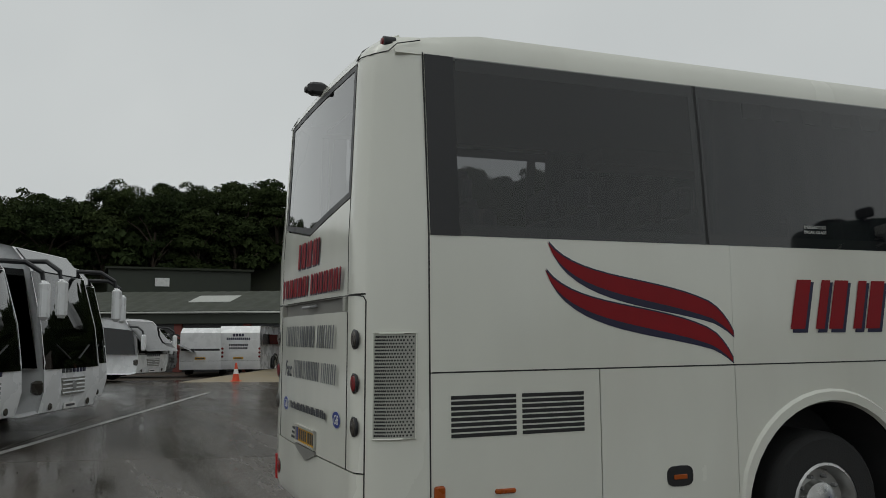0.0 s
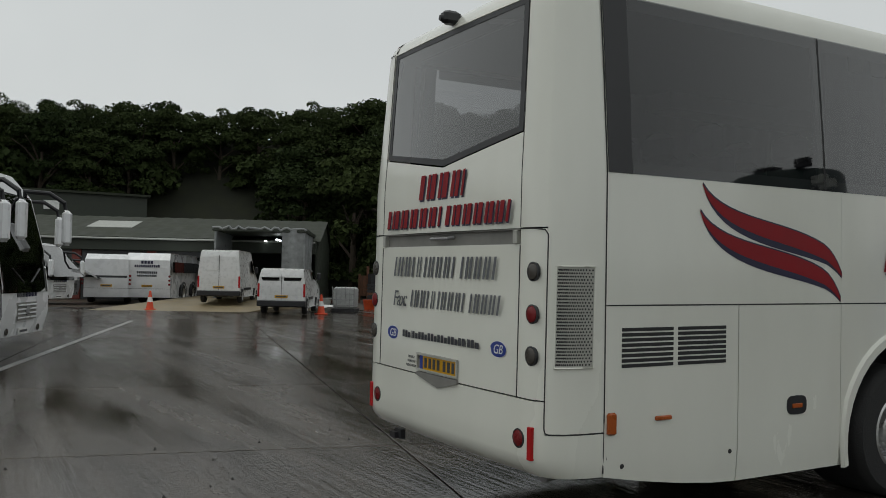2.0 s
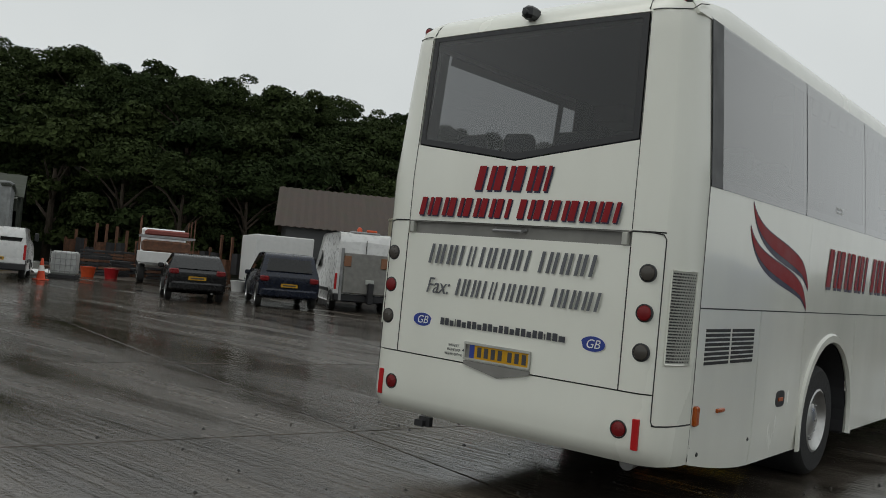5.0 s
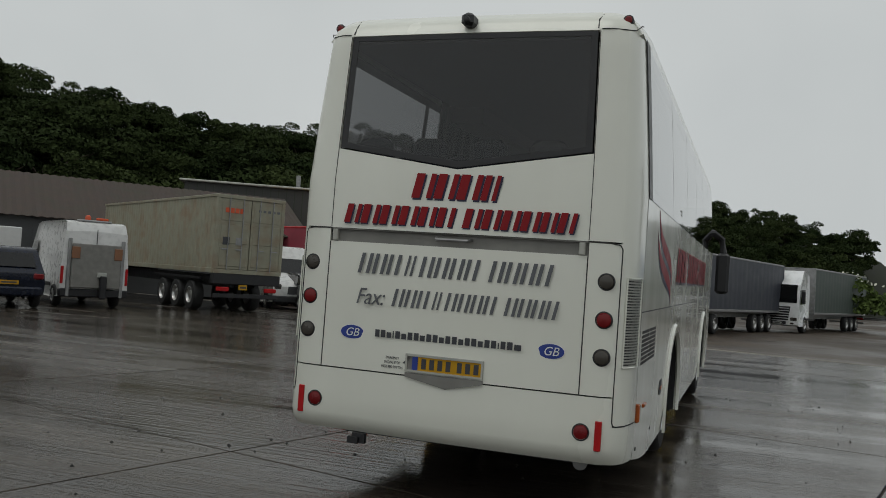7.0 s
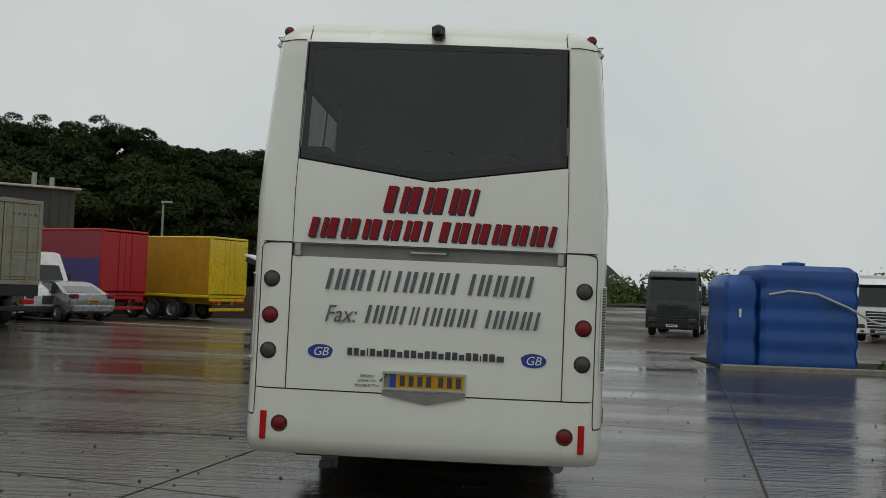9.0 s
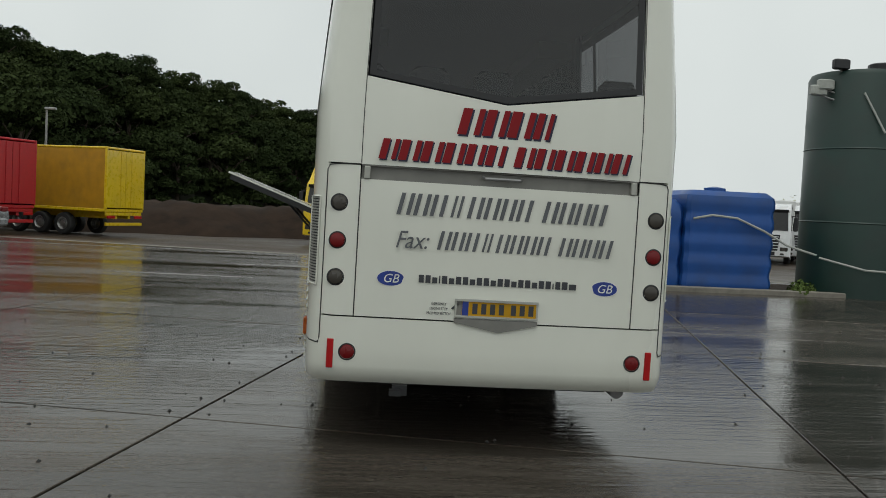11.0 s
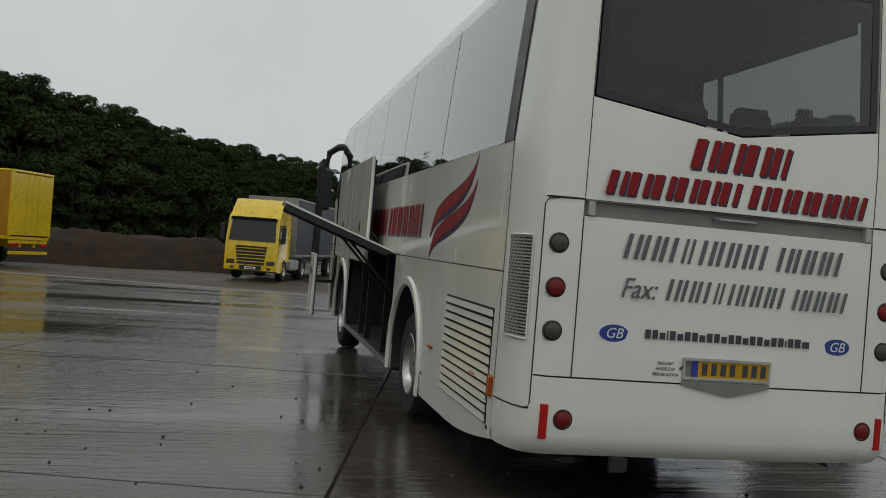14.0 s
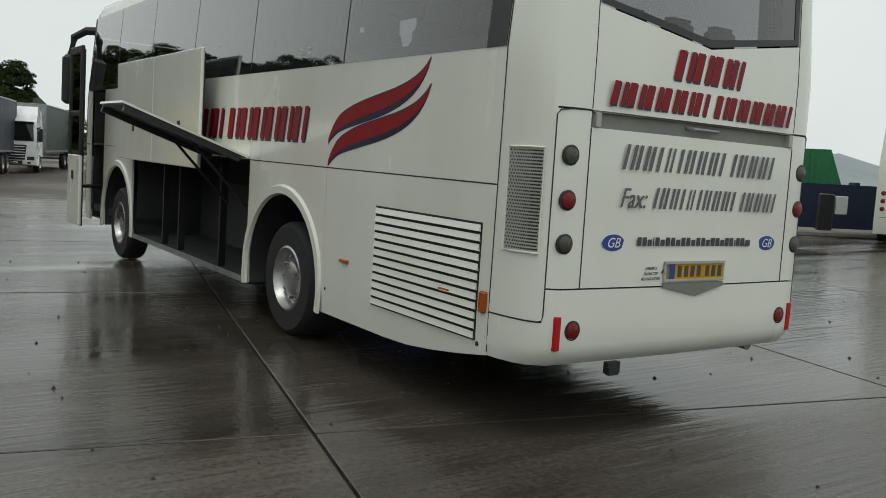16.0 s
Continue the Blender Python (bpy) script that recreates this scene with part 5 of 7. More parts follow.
def parked_coach(m4, label, L=12.0, H=3.5, w=1.25, rear=False, paint=None, deep=False):
    """A white coach with a tall dark windscreen, hooped mirrors and dark side glass; front at y = L."""
    v = thing("parked_coach", label, "coach", m4, group="coaches parked in the yard")
    paint = paint or WHITE
    prof = [(0.12, 0.35), (0.0, 0.7), (0.0, 2.2), (0.15, H - 0.2), (0.35, H), (L - 1.6, H), (L - 1.15, H - 0.03), (L - 0.75, H - 0.12), (L - 0.57, H - 0.33), (L - 0.38, H - 0.55), (L - 0.12, 2.0), (L - 0.02, 1.3), (L, 0.8), (L - 0.1, 0.4), (L - 0.4, 0.33), (0.6, 0.33)]
    hx = shell_body("body", prof, w, v, paint, 0.1, 2.0, 0.13)
    for s in (-1, 1):
        cuts = [0.5 + (L - 2.3) * k / 6 for k in range(7)]
        for a, b in zip(cuts, cuts[1:]):
            side_glass(v, hx, s, [(a + 0.01, 1.6), (b - 0.01, 1.6), (b - 0.01, H - 0.42), (a + 0.01, H - 0.42)])
        side_glass(v, hx, s, [(L - 1.78, 1.2), (L - 0.14, 1.2), (L - 0.3, 2.2), (L - 0.5, H - 0.55), (L - 1.78, H - 0.42)], "door_glass")
        for c in (3.0, L - 2.7):
            loops = [[(s * (w + 0.015), c + 0.52 * math.cos(t), 0.5 + 0.52 * math.sin(t)), (s * (w + 0.03), c + 0.62 * math.cos(t), 0.5 + 0.62 * math.sin(t)), (s * (w - 0.02), c + 0.64 * math.cos(t), 0.5 + 0.64 * math.sin(t))] for t in (math.pi * k / 14 for k in range(15))]
            part("wheel_arch", Mesh().loft(loops), BLACK, v)
            wheel(v, s * (w + 0.012), c, 0.5, 0.3, s, n=22)
        part("headlamp", Mesh().cbox(s * (w - 0.32) - 0.26, s * (w - 0.32) + 0.26, L - 0.3, L - 0.02, 0.72, 0.98, 0.05), CLEAR_L, v, "clear headlamp in a dark surround")
        arm = part("mirror_arm", Mesh().tube([(s * (w - 0.12), L - 0.55, H - 0.4), (s * (w + 0.02), L - 0.05, H - 0.42), (s * (w + 0.08), L + 0.22, H - 0.6), (s * (w + 0.08), L + 0.27, H - 0.85)], 0.045, 8), BLACK, v, smooth=True)
        part("mirror", Mesh().cbox(s * (w + 0.08) - 0.13, s * (w + 0.08) + 0.13, L + 0.2, L + 0.36, H - 1.45, H - 0.75, 0.06), paint, arm, "white mirror housing")
        part("fog_lamp", Mesh().lathe([(0.07, 0), (0.06, 0.02), (0.01, 0.025)], (s * 0.85, L - 0.07, 0.5), "y", 12), CLEAR_L, v)
    edge = [(1.15, L - 0.012), (1.3, L - 0.02), (2.0, L - 0.12), (H - 0.55, L - 0.38), (H - 0.12, L - 0.75), (H, L - 1.4)]
    zs_ = [1.18, 1.5, 2.0, 2.5, H - 0.58]
    m = Mesh().grid(lambda x, z: (x * (1 - 0.03 * (z - 1.2)), span(z, edge) + 0.03 - 0.12 * max(0, abs(x) - 1.0), z), [-1.235, -1.0, -0.5, 0, 0.5, 1.0, 1.235], zs_)
    part("windscreen", m, CARGLASS, v, "tall dark windscreen", smooth=True, solid=0.03)
    m = Mesh().grid(lambda x, z: (x, span(z, edge) + 0.03, z), [-1.08, 0, 1.08], [H - 0.55, H - 0.3, H - 0.14])
    part("destination_glass", m, CARGLASS, v, smooth=True, solid=0.03)
    for s in (-1, 1):
        part("wiper", Mesh().tube([(s * 0.2, L - 0.0, 1.36), (s * 0.75, L - 0.03, 1.62)], 0.015, 6), BLACK, v)
    gr = end_plate(v, "grille", [(-0.5, L - 0.005, 0.68), (0.5, L - 0.005, 0.68), (0.55, L - 0.02, 1.0), (-0.55, L - 0.02, 1.0)], 0.015, GREY)
    for k in range(4):
        part("grille_bar", Mesh().cbox(-0.5, 0.5, L + 0.005, L + 0.02, 0.71 + 0.075 * k, 0.74 + 0.075 * k, 0.005), paint, gr)
    part("badge", Mesh().lathe([(0.1, 0), (0.1, 0.02), (0.08, 0.03)], (0, L, 0.85), "y", 16), STEEL, v)
    for k in range(7):
        part("name_block", Mesh().box(-0.55 + k * 0.16, -0.45 + k * 0.16, L - 0.012, L + 0.002, 1.1, 1.22), NAVY if k < 4 else CHAR, v)
    plate_bars(v, -0.26, 0.26, L - 0.07, 0.42, 0.53, 0.02, WVIN)
    # rear end
    end_plate(v, "rear_window", [(-0.95, 0.0, (1.75 if H > 2.6 else 1.3) if deep else 0.72 * H), (0.95, 0.0, (1.75 if H > 2.6 else 1.3) if deep else 0.72 * H), (0.9, 0.14 if H > 3.1 else 0.1, H - 0.3), (-0.9, 0.14 if H > 3.1 else 0.1, H - 0.3)], -0.012, BLACK if deep else paint)
    if rear:
        word = [(-0.3, 0.79 * H, 0.14, NAVY, 4), (-0.62, 0.72 * H, 0.12, NAVY, 12), (-0.5, 0.6 * H, 0.11, CHAR, 11), (-0.48, 0.54 * H, 0.09, CHAR, 11)]
        for x0, z, h, mt, n in word:
            for k in range(n):
                part("name_block", Mesh().box(x0 + k * 1.6 * abs(x0) / n * 1.25, x0 + (k + 0.75) * 1.6 * abs(x0) / n * 1.25, -0.018, -0.002, z, z + h), mt, v)
    for s in (-1, 1):
        for z in (1.0, 1.2, 1.4):
            part("tail_lamp", Mesh().lathe([(0.06, 0), (0.05, -0.02), (0.01, -0.03)], (s * 1.08, 0.0, z), "y", 12), RED_L, v, smooth=True)
    part("bumper_line", Mesh().box(-1.15, 1.15, -0.004, 0.02, 0.78, 0.79), SEAM, v)
    plate_bars(v, -0.26, 0.26, 0.0, 0.86, 0.97, -0.02)
    return v


# ---- woods on the hill ----
def leaf_cloud(rng, lobes, count, size):
    """Small four-cornered leaf sprays over a set of lobes; returns points and faces."""
    centres = np.array([l[:3] for l in lobes])
    radii = np.array([l[3] for l in lobes])
    pick = rng.choice(len(lobes), count, p=radii ** 2 / (radii ** 2).sum())
    d = rng.normal(size=(count, 3))
    d[:, 2] = np.abs(d[:, 2]) * 0.9 + d[:, 2] * 0.1
    d /= np.linalg.norm(d, axis=1)[:, None]
    p = centres[pick] + d * (radii[pick] * rng.uniform(0.72, 1.08, count))[:, None] * [1, 1, 0.85]
    n = d + rng.normal(size=(count, 3)) * 0.55
    n /= np.linalg.norm(n, axis=1)[:, None]
    a = np.cross(n, rng.normal(size=(count, 3)))
    a /= np.linalg.norm(a, axis=1)[:, None]
    b = np.cross(n, a)
    s = size * rng.uniform(0.6, 1.3, count)[:, None]
    v = np.stack([p - a * s, p - b * s * 0.6 + n * s * 0.2, p + a * s, p + b * s * 0.6 + n * s * 0.2], 1).reshape(-1, 3)
    f = np.arange(count * 4).reshape(-1, 4)
    return v, f


def raw_part(name, v, f, material, parent=None):
    me = bpy.data.meshes.new(name)
    me.from_pydata(v.tolist(), [], f.tolist())
    me.materials.append(material)
    o = new(name, me)
    if parent:
        o.parent = parent
    return o


def tree_kind(seed, h, spread):
    rng = np.random.default_rng(seed)
    t = thing("tree", "dense dark green broadleaf tree on the wooded hill", "tree", Matrix.Translation((0, 0, -100)), group="trees of the hillside wood")
    m = Mesh()
    m.tube([(0, 0, -0.5), (0.1, 0.05, h * 0.25), (0.0, 0.1, h * 0.6)], 0.28, 8, 0.1)
    for k in range(5):
        a = 2 * math.pi * k / 5 + rng.uniform(0, 1)
        z = h * rng.uniform(0.25, 0.5)
        m.tube([(0.05, 0.05, z), (math.cos(a) * spread * 0.4, math.sin(a) * spread * 0.4, z + h * 0.15), (math.cos(a) * spread * 0.75, math.sin(a) * spread * 0.75, z + h * 0.22)], 0.1, 5, 0.03)
    part("trunk", m, BARK, t)
    lobes = [(0, 0, h * 0.72, spread * 0.62)]
    for k in range(22):
        a = rng.uniform(0, 2 * math.pi)
        q = rng.uniform(0.35, 0.8)
        z = h * rng.uniform(0.12, 0.9)
        lobes.append((math.cos(a) * spread * q * (1.2 - z / h * 0.5), math.sin(a) * spread * q * (1.2 - z / h * 0.5), z, spread * rng.uniform(0.2, 0.38)))
    v, f = leaf_cloud(rng, lobes, 4500, 0.18)
    raw_part("crown", v, f, LEAF, t)
    return t


TREE_D = [(-125, 70), (-92, 68), (-66, 66), (-56, 56), (-46, 62), (-36, 70), (-25, 62), (-12, 78), (0, 105), (9, 140), (12, 150)]
TREE_EL = [(-125, 9.3), (-92, 9.7), (-82, 11.04), (-76, 10.52), (-69, 11.4), (-62, 11.7), (-55, 11.45), (-49, 11.4), (-43, 10.25), (-38, 9.7), (-31, 9.7), (-24, 9.5), (-19, 9.05), (-12, 7.77), (-6, 6.39), (0, 5.66), (4, 4.47), (7, 4.28), (9, 1.5), (12, 0.3)]
ROWS = [(0.0, 0.5), (4.0, 0.66), (8.0, 0.8), (12.0, 0.93), (16.0, 0.99)]


def hill_z(az, off):
    top = (span(az, TREE_D) + 16) * math.tan(radians(span(az, TREE_EL)))
    return max(0.0, min(1.0, off / 16.0)) * max(0.0, 0.9 * top)


hm = Mesh()
azs = [-125 + 2.5 * k for k in range(56)]
offs = [-8, -3, 0, 5, 10, 16, 24, 60]


def hill_pt(az, off):
    d = span(az, TREE_D) + off
    return (1 + d * math.sin(radians(az)), -4 + d * math.cos(radians(az)), (-0.05 if off <= -8 else -0.02 if off < 0 else hill_z(az, off)))


hm.grid(lambda a, o: hill_pt(a, o), azs, offs)
tagged(part("hillside", hm, mat("woodland_floor", (0.016, 0.018, 0.009), 0.95, var=0.4, scale=0.6), smooth=True), "dark leafy woodland slope behind the yard", "hill", kind="structure")
kinds = [tree_kind(11, 9.5, 3.4), tree_kind(12, 10.5, 3.2), tree_kind(13, 8.5, 3.6), tree_kind(14, 11.0, 3.8), tree_kind(15, 9.0, 3.0)]
rng0 = random.Random(5)
for off, frac in ROWS:
    az = -112 + rng0.uniform(0, 3)
    while az < 6.9:
        d = span(az, TREE_D) + off + rng0.uniform(-1.5, 1.5)
        top = (span(az, TREE_D) + 16) * math.tan(radians(span(az, TREE_EL))) * frac + 1.6 + rng0.uniform(-0.9, 0.9)
        base = hill_z(az, off) - 0.3 - 2.6 * off / 16
        h = max(4.5, top - base)
        k = rng0.randrange(5)
        sc = h / (9.5, 10.5, 8.5, 11.0, 9.0)[k] / 0.98
        wide = max(0.55, min(1.4, sc * 1.1))
        x, y = 1 + d * math.sin(radians(az)), -4 + d * math.cos(radians(az))
        if not (x < -44 and -34 < y < 19.5 and x > -73):
            copy_thing(kinds[k], Matrix.Translation((x, y, base)) @ Matrix.Rotation(rng0.uniform(0, 6.28), 4, "Z") @ Matrix.Diagonal((wide, wide, sc, 1)))
        az += math.degrees(3.9 * max(0.8, wide) / d) * rng0.uniform(0.8, 1.15)
bush0 = thing("bush", "low dark green thicket between the trees", "bush", Matrix.Translation((0, 0, -100)), group="thickets of the hillside wood")
brg = np.random.default_rng(21)
v, f = leaf_cloud(brg, [(brg.uniform(-1.6, 1.6), brg.uniform(-1.2, 1.2), brg.uniform(0.3, 2.6), brg.uniform(0.7, 1.2)) for k in range(12)], 1300, 0.24)
raw_part("foliage", v, f, LEAF, bush0)
for off in (1.0, 9.0, 14.5, 17.0):
    az = -112.0
    while az < 6.9:
        d = span(az, TREE_D) + off + rng0.uniform(-1, 1)
        x, y = 1 + d * math.sin(radians(az)), -4 + d * math.cos(radians(az))
        if not (x < -44 and -34 < y < 19.5 and x > -73):
            q = rng0.uniform(0.9, 1.4) * (0.5 if off > 16 else 0.8 if off > 12 else 1)
            copy_thing(bush0, Matrix.Translation((x, y, hill_z(az, off) - 0.4)) @ Matrix.Rotation(rng0.uniform(0, 6.28), 4, "Z") @ Matrix.Diagonal((q, q, q, 1)))
        az += math.degrees(3.6 / d) * rng0.uniform(0.8, 1.2)
for k in kinds + [bush0]:
    for o in list(k.children):
        bpy.data.objects.remove(o)
    bpy.data.objects.remove(k)

# soil bank below the wood
bm_ = Mesh()
bxs = [-40 + 0.45 * k for k in range(88)]


def bank_pt(x, t):
    y0 = 39.5 + 0.55 * (x + 12) * (0.5 if x > -12 else 0.05) + 1.2 * noise.noise(Vector((x * 0.3, 3, 0)))
    prof = (span(t, [(0, 0), (1, 0.8), (2, 2.0), (3, 3.4), (4, 6), (5, 14)]), span(t, [(0, -0.03), (1, 0.5), (2, 1.2), (3, 1.65), (4, 1.6), (5, 0.2)]))
    return (x - prof[0] * 0.35, y0 + prof[0], prof[1] * (1 + 0.16 * noise.noise(Vector((x * 0.4, t, 1))) + 0.16 * noise.noise(Vector((x * 1.7, t * 2.5, 4)))) * (1.0 if x < -2.4 else max(0.02, 1 - (x + 2.4) / 1.3)) - 0.02)


bm_.grid(bank_pt, bxs, [0.4 * k for k in range(13)])
soil = part("soil_bank", bm_, MUD, smooth=True)
soil.location.z = -0.33
tagged(soil, "long low bank of brown soil under the trees", "bank", kind="structure")

# hedge beyond the lorries
hr = np.random.default_rng(3)
lobes = [(6 + 0.9 * k + hr.uniform(-0.4, 0.4), 63 - 0.12 * k + hr.uniform(-0.8, 0.8), hr.uniform(0.8, 3.2), hr.uniform(0.8, 1.3)) for k in range(48)] + [(6 + 0.9 * k, 63.5 - 0.12 * k, 1.0, 1.5) for k in range(48)]
v, f = leaf_cloud(hr, lobes, 9000, 0.2)
tagged(raw_part("hedge", v, f, LEAF2), "overgrown bright green hedge along the yard edge", "hedge", kind="stuff")
v, f = leaf_cloud(hr, [(a, b, c + 0.5, r) for a, b, c, r in lobes[:48] if c > 1.9], 420, 0.13)
tagged(raw_part("hedge_blossom", v, f, mat("white_blossom", (0.6, 0.6, 0.5), 0.8)), "white blossom heads on the hedge", "blossom", kind="stuff")

# ---- buildings ----
# long green-roofed shed with shutters, facing the yard
SX, SY0, SY1 = -49.0, -34.0, 17.5
shed = thing("shed", "long low shed with green sheet roof and grey shutters", "building", Matrix.Translation((-42.6, 15.6, 0)) @ Matrix.Rotation(radians(-25), 4, "Z") @ Matrix.Diagonal((1, 1, 0.9, 1)) @ Matrix.Translation((-SX - 0.3, -SY1, 0)))
for k in range(11):
    y0 = SY0 + (SY1 - 5.2 - SY0) * k / 11
    y1 = SY0 + (SY1 - 5.2 - SY0) * (k + 1) / 11
    sh_ = part("shutter", Mesh().box(SX - 0.1, SX, y0 + 0.25, y1 - 0.25, -0.03, 3.2), SHEDWALL, shed, "grey roller shutter")
    mm = Mesh()
    for j in range(16):
        mm.box(SX, SX + 0.02, y0 + 0.25, y1 - 0.25, 0.05 + 0.195 * j, 0.2 + 0.195 * j)
    part("shutter_slats", mm, SHEDWALL, sh_)
    part("post", Mesh().cbox(SX - 0.1, SX + 0.12, y1 - 0.28, y1 + 0.22, -0.03, 3.3, 0.02), BRICKRED, shed, "red-brown brick pier")
part("fascia", Mesh().cbox(SX - 0.15, SX + 0.35, SY0, SY1, 3.15, 4.0, 0.03), SHEDDARK, shed)
rm_ = Mesh()
ry_ = [SY0 - 0.3 + (SY1 - SY0 + 0.6) * k / 104 for k in range(105)]
for x0, z0, x1, z1 in ((SX + 0.6, 3.95, SX - 7, 5.75), (SX - 7, 5.75, SX - 13, 3.95)):
    rm_.grid(lambda i, t: (x0 + (x1 - x0) * t, ry_[i], z0 + (z1 - z0) * t + (0.04 if i % 2 else 0)), list(range(105)), [0, 0.5, 1])
part("roof", rm_, SHEDROOF, shed, "mossy green corrugated roof", solid=0.03)
part("rooflight", Mesh().plate([(SX - 2.5, 3.5, 4.72), (SX - 2.5, 6.2, 4.72), (SX - 5, 6.2, 5.31), (SX - 5, 3.5, 5.31)], (0.02, 0, 0.05)), PALE, shed, "pale rooflight panel")
part("gable_wall", Mesh().plate([(SX, SY1, -0.03), (SX - 13, SY1, -0.03), (SX - 13, SY1, 3.95), (SX - 7, SY1, 5.7), (SX, SY1, 3.95)], (0, 0.15, 0)), SHEDDARK, shed, "dark green gable wall")
part("back_wall", Mesh().box(SX - 13, SX - 12.8, SY0, SY1, -0.03, 3.9), SHEDDARK, shed)
part("gable_wall", Mesh().plate([(SX, SY0, -0.03), (SX - 13, SY0, -0.03), (SX - 13, SY0, 3.95), (SX - 7, SY0, 5.7), (SX, SY0, 3.95)], (0, 0.15, 0)), SHEDDARK, shed)
part("gutter", Mesh().tube([(SX + 0.65, SY0, 3.9), (SX + 0.65, SY1, 3.9)], 0.07, 6), PALE, shed)
# sheeted loading tunnel with lamps inside
tun = part("loading_tunnel", Mesh().box(SX, SX + 5.5, 12.6, 12.7, -0.03, 4.3), SHEET, shed, "open loading tunnel hung with grey sheeting")
part("tunnel_roof", Mesh().cbox(SX - 6, SX + 5.6, 12.5, 17.4, 4.25, 4.5, 0.03), SHEDDARK, tun)
tw = Mesh().grid(lambda x, z: (x, 17.2 + 0.12 * math.sin(x * 7) + 0.05 * math.sin(x * 17 + z), z), [SX + 5.5 * k / 30 for k in range(31)], [-0.03, 2, 4.3])
part("sheet_wall", tw, SHEET, tun, smooth=True, solid=0.02)
tw = Mesh().grid(lambda y, z: (SX + 5.55 + 0.1 * math.sin(y * 8), y, z), [16.1 + 1.2 * k / 16 for k in range(17)], [-0.03, 2, 4.4])
part("sheet_curtain", tw, SHEET, tun, smooth=True, solid=0.02)
part("tunnel_end", Mesh().box(SX - 6, SX - 5.9, 12.6, 17.2, -0.03, 4.3), SHEDDARK, tun)
part("torn_edge", Mesh().tube([(SX + 5.6, 12.5 + 0.168 * k, 4.45 + 0.06 * math.sin(k * 1.7) + 0.05 * math.sin(k * 4.1)) for k in range(30)], 0.07, 6), SHEET, tun)
LAMP_M = mat("lit_tube", (0.9, 0.95, 1.0), 0.4, emit=6.0)
for k in range(2):
    part("tube_lamp", Mesh().box(SX - 1.0 + k * 2.4, SX + 0.8 + k * 2.4, 14.6 + k * 0.9, 14.72 + k * 0.9, 3.9, 3.98), LAMP_M, tun, "lit fluorescent tube")
part("ramp", Mesh().add([(SX + 15, 9.0, -0.03), (SX + 15, 15.5, -0.03), (SX + 7, 17.6, 0.35), (SX + 7, 11.0, 0.35), (SX, 11.0, 0.35), (SX, 17.6, 0.35), (SX, 11.0, -0.05), (SX, 17.6, -0.05), (SX + 7, 11.0, -0.05), (SX + 7, 17.6, -0.05)], [(0, 1, 2, 3), (3, 2, 5, 4), (0, 3, 8), (1, 9, 2), (3, 4, 6, 8), (2, 9, 7, 5)]), SAND, shed, "shallow pale ramp")
hi = thing("hall", "tall dark green metal hall behind the shed", "building", Matrix.Translation((-10.0, -2.0, 0)) @ Matrix.Diagonal((1.1, 1.1, 1.12, 1)))
part("wall", Mesh().box(-60, -52.0, 1.4, 11.5, -0.03, 6.8), SHEDDARK, hi)
part("roof", Mesh().loft([[(-60.4, 1.2, 6.8), (-51.7, 1.2, 6.8), (-51.7, 1.2, 6.95), (-56, 1.2, 7.3), (-60.4, 1.2, 6.95)], [(-60.4, 11.7, 6.8), (-51.7, 11.7, 6.8), (-51.7, 11.7, 6.95), (-56, 11.7, 7.3), (-60.4, 11.7, 6.95)]]), SHEDROOF, hi)
part("sign", Mesh().box(-52.0, -51.92, 4.6, 5.6, 5.6, 6.2), WVIN, hi, "small white wall sign")

# old workshop with a brown corrugated roof
wk = thing("workshop", "old workshop with brown corrugated roof", "building", heading(-29.3, 22.3, -0.76, 0.65) @ Matrix.Diagonal((1.15, 1, 0.93, 1)))
part("wall", Mesh().box(0, 13, 0, 0.25, -0.03, 3.4), SHEDWALL, wk, "grey rendered wall")
part("wall", Mesh().box(0.2, 12.8, 8, 8.25, -0.03, 3.4), SHEDWALL, wk)
for x in (0.0, 12.8):
    part("gable", Mesh().plate([(x, 0, -0.03), (x, 8.2, -0.03), (x, 8.2, 3.4), (x, 4.1, 5.6), (x, 0, 3.4)], (0.2, 0, 0)), OLDROOF, wk)
om = Mesh()
for y0, z0, y1, z1 in ((-0.4, 3.35, 4.1, 5.75), (4.1, 5.75, 8.6, 3.35)):
    om.grid(lambda i, t: (-0.3 + 0.17 * i, y0 + (y1 - y0) * t, z0 + (z1 - z0) * t + (0.05 if i % 2 else 0)), list(range(80)), [0, 1])
part("roof", om, OLDROOF, wk, "brown corrugated sheet roof", solid=0.03)
part("door", Mesh().box(2, 6, -0.05, 0.0, -0.03, 3.0), SHEDWALL, wk, "grey sliding door")
wh2 = thing("warehouse", "flat-roofed dark grey warehouse by the wood", "building", heading(-28.2, 35.0, -0.5, 0.86) @ Matrix.Diagonal((0.9, 1, 1.02, 1)))
part("wall", Mesh().box(0, 9.1, 0, 12, -0.03, 6.3), mat("grey_cladding", (0.05, 0.05, 0.047), 0.6, var=0.12, scale=1.5), wh2)
part("roof_edge", Mesh().cbox(-0.3, 9.4, -0.3, 12.3, 6.3, 6.42, 0.03), MESHGREY, wh2, "pale roof edge")
for k in range(18):
    part("cladding_rib", Mesh().box(0.25 + 0.5 * k, 0.31 + 0.5 * k, -0.03, 0.0, 0.0, 6.3), SHEDDARK, wh2)
part("roof_vent", Mesh().tube([(7, 3, 6.4), (7, 3, 7.4)], 0.15, 8), STEEL, wh2)
part("roof_vent", Mesh().tube([(8, 3, 6.4), (8, 3, 7.2)], 0.15, 8), STEEL, wh2)

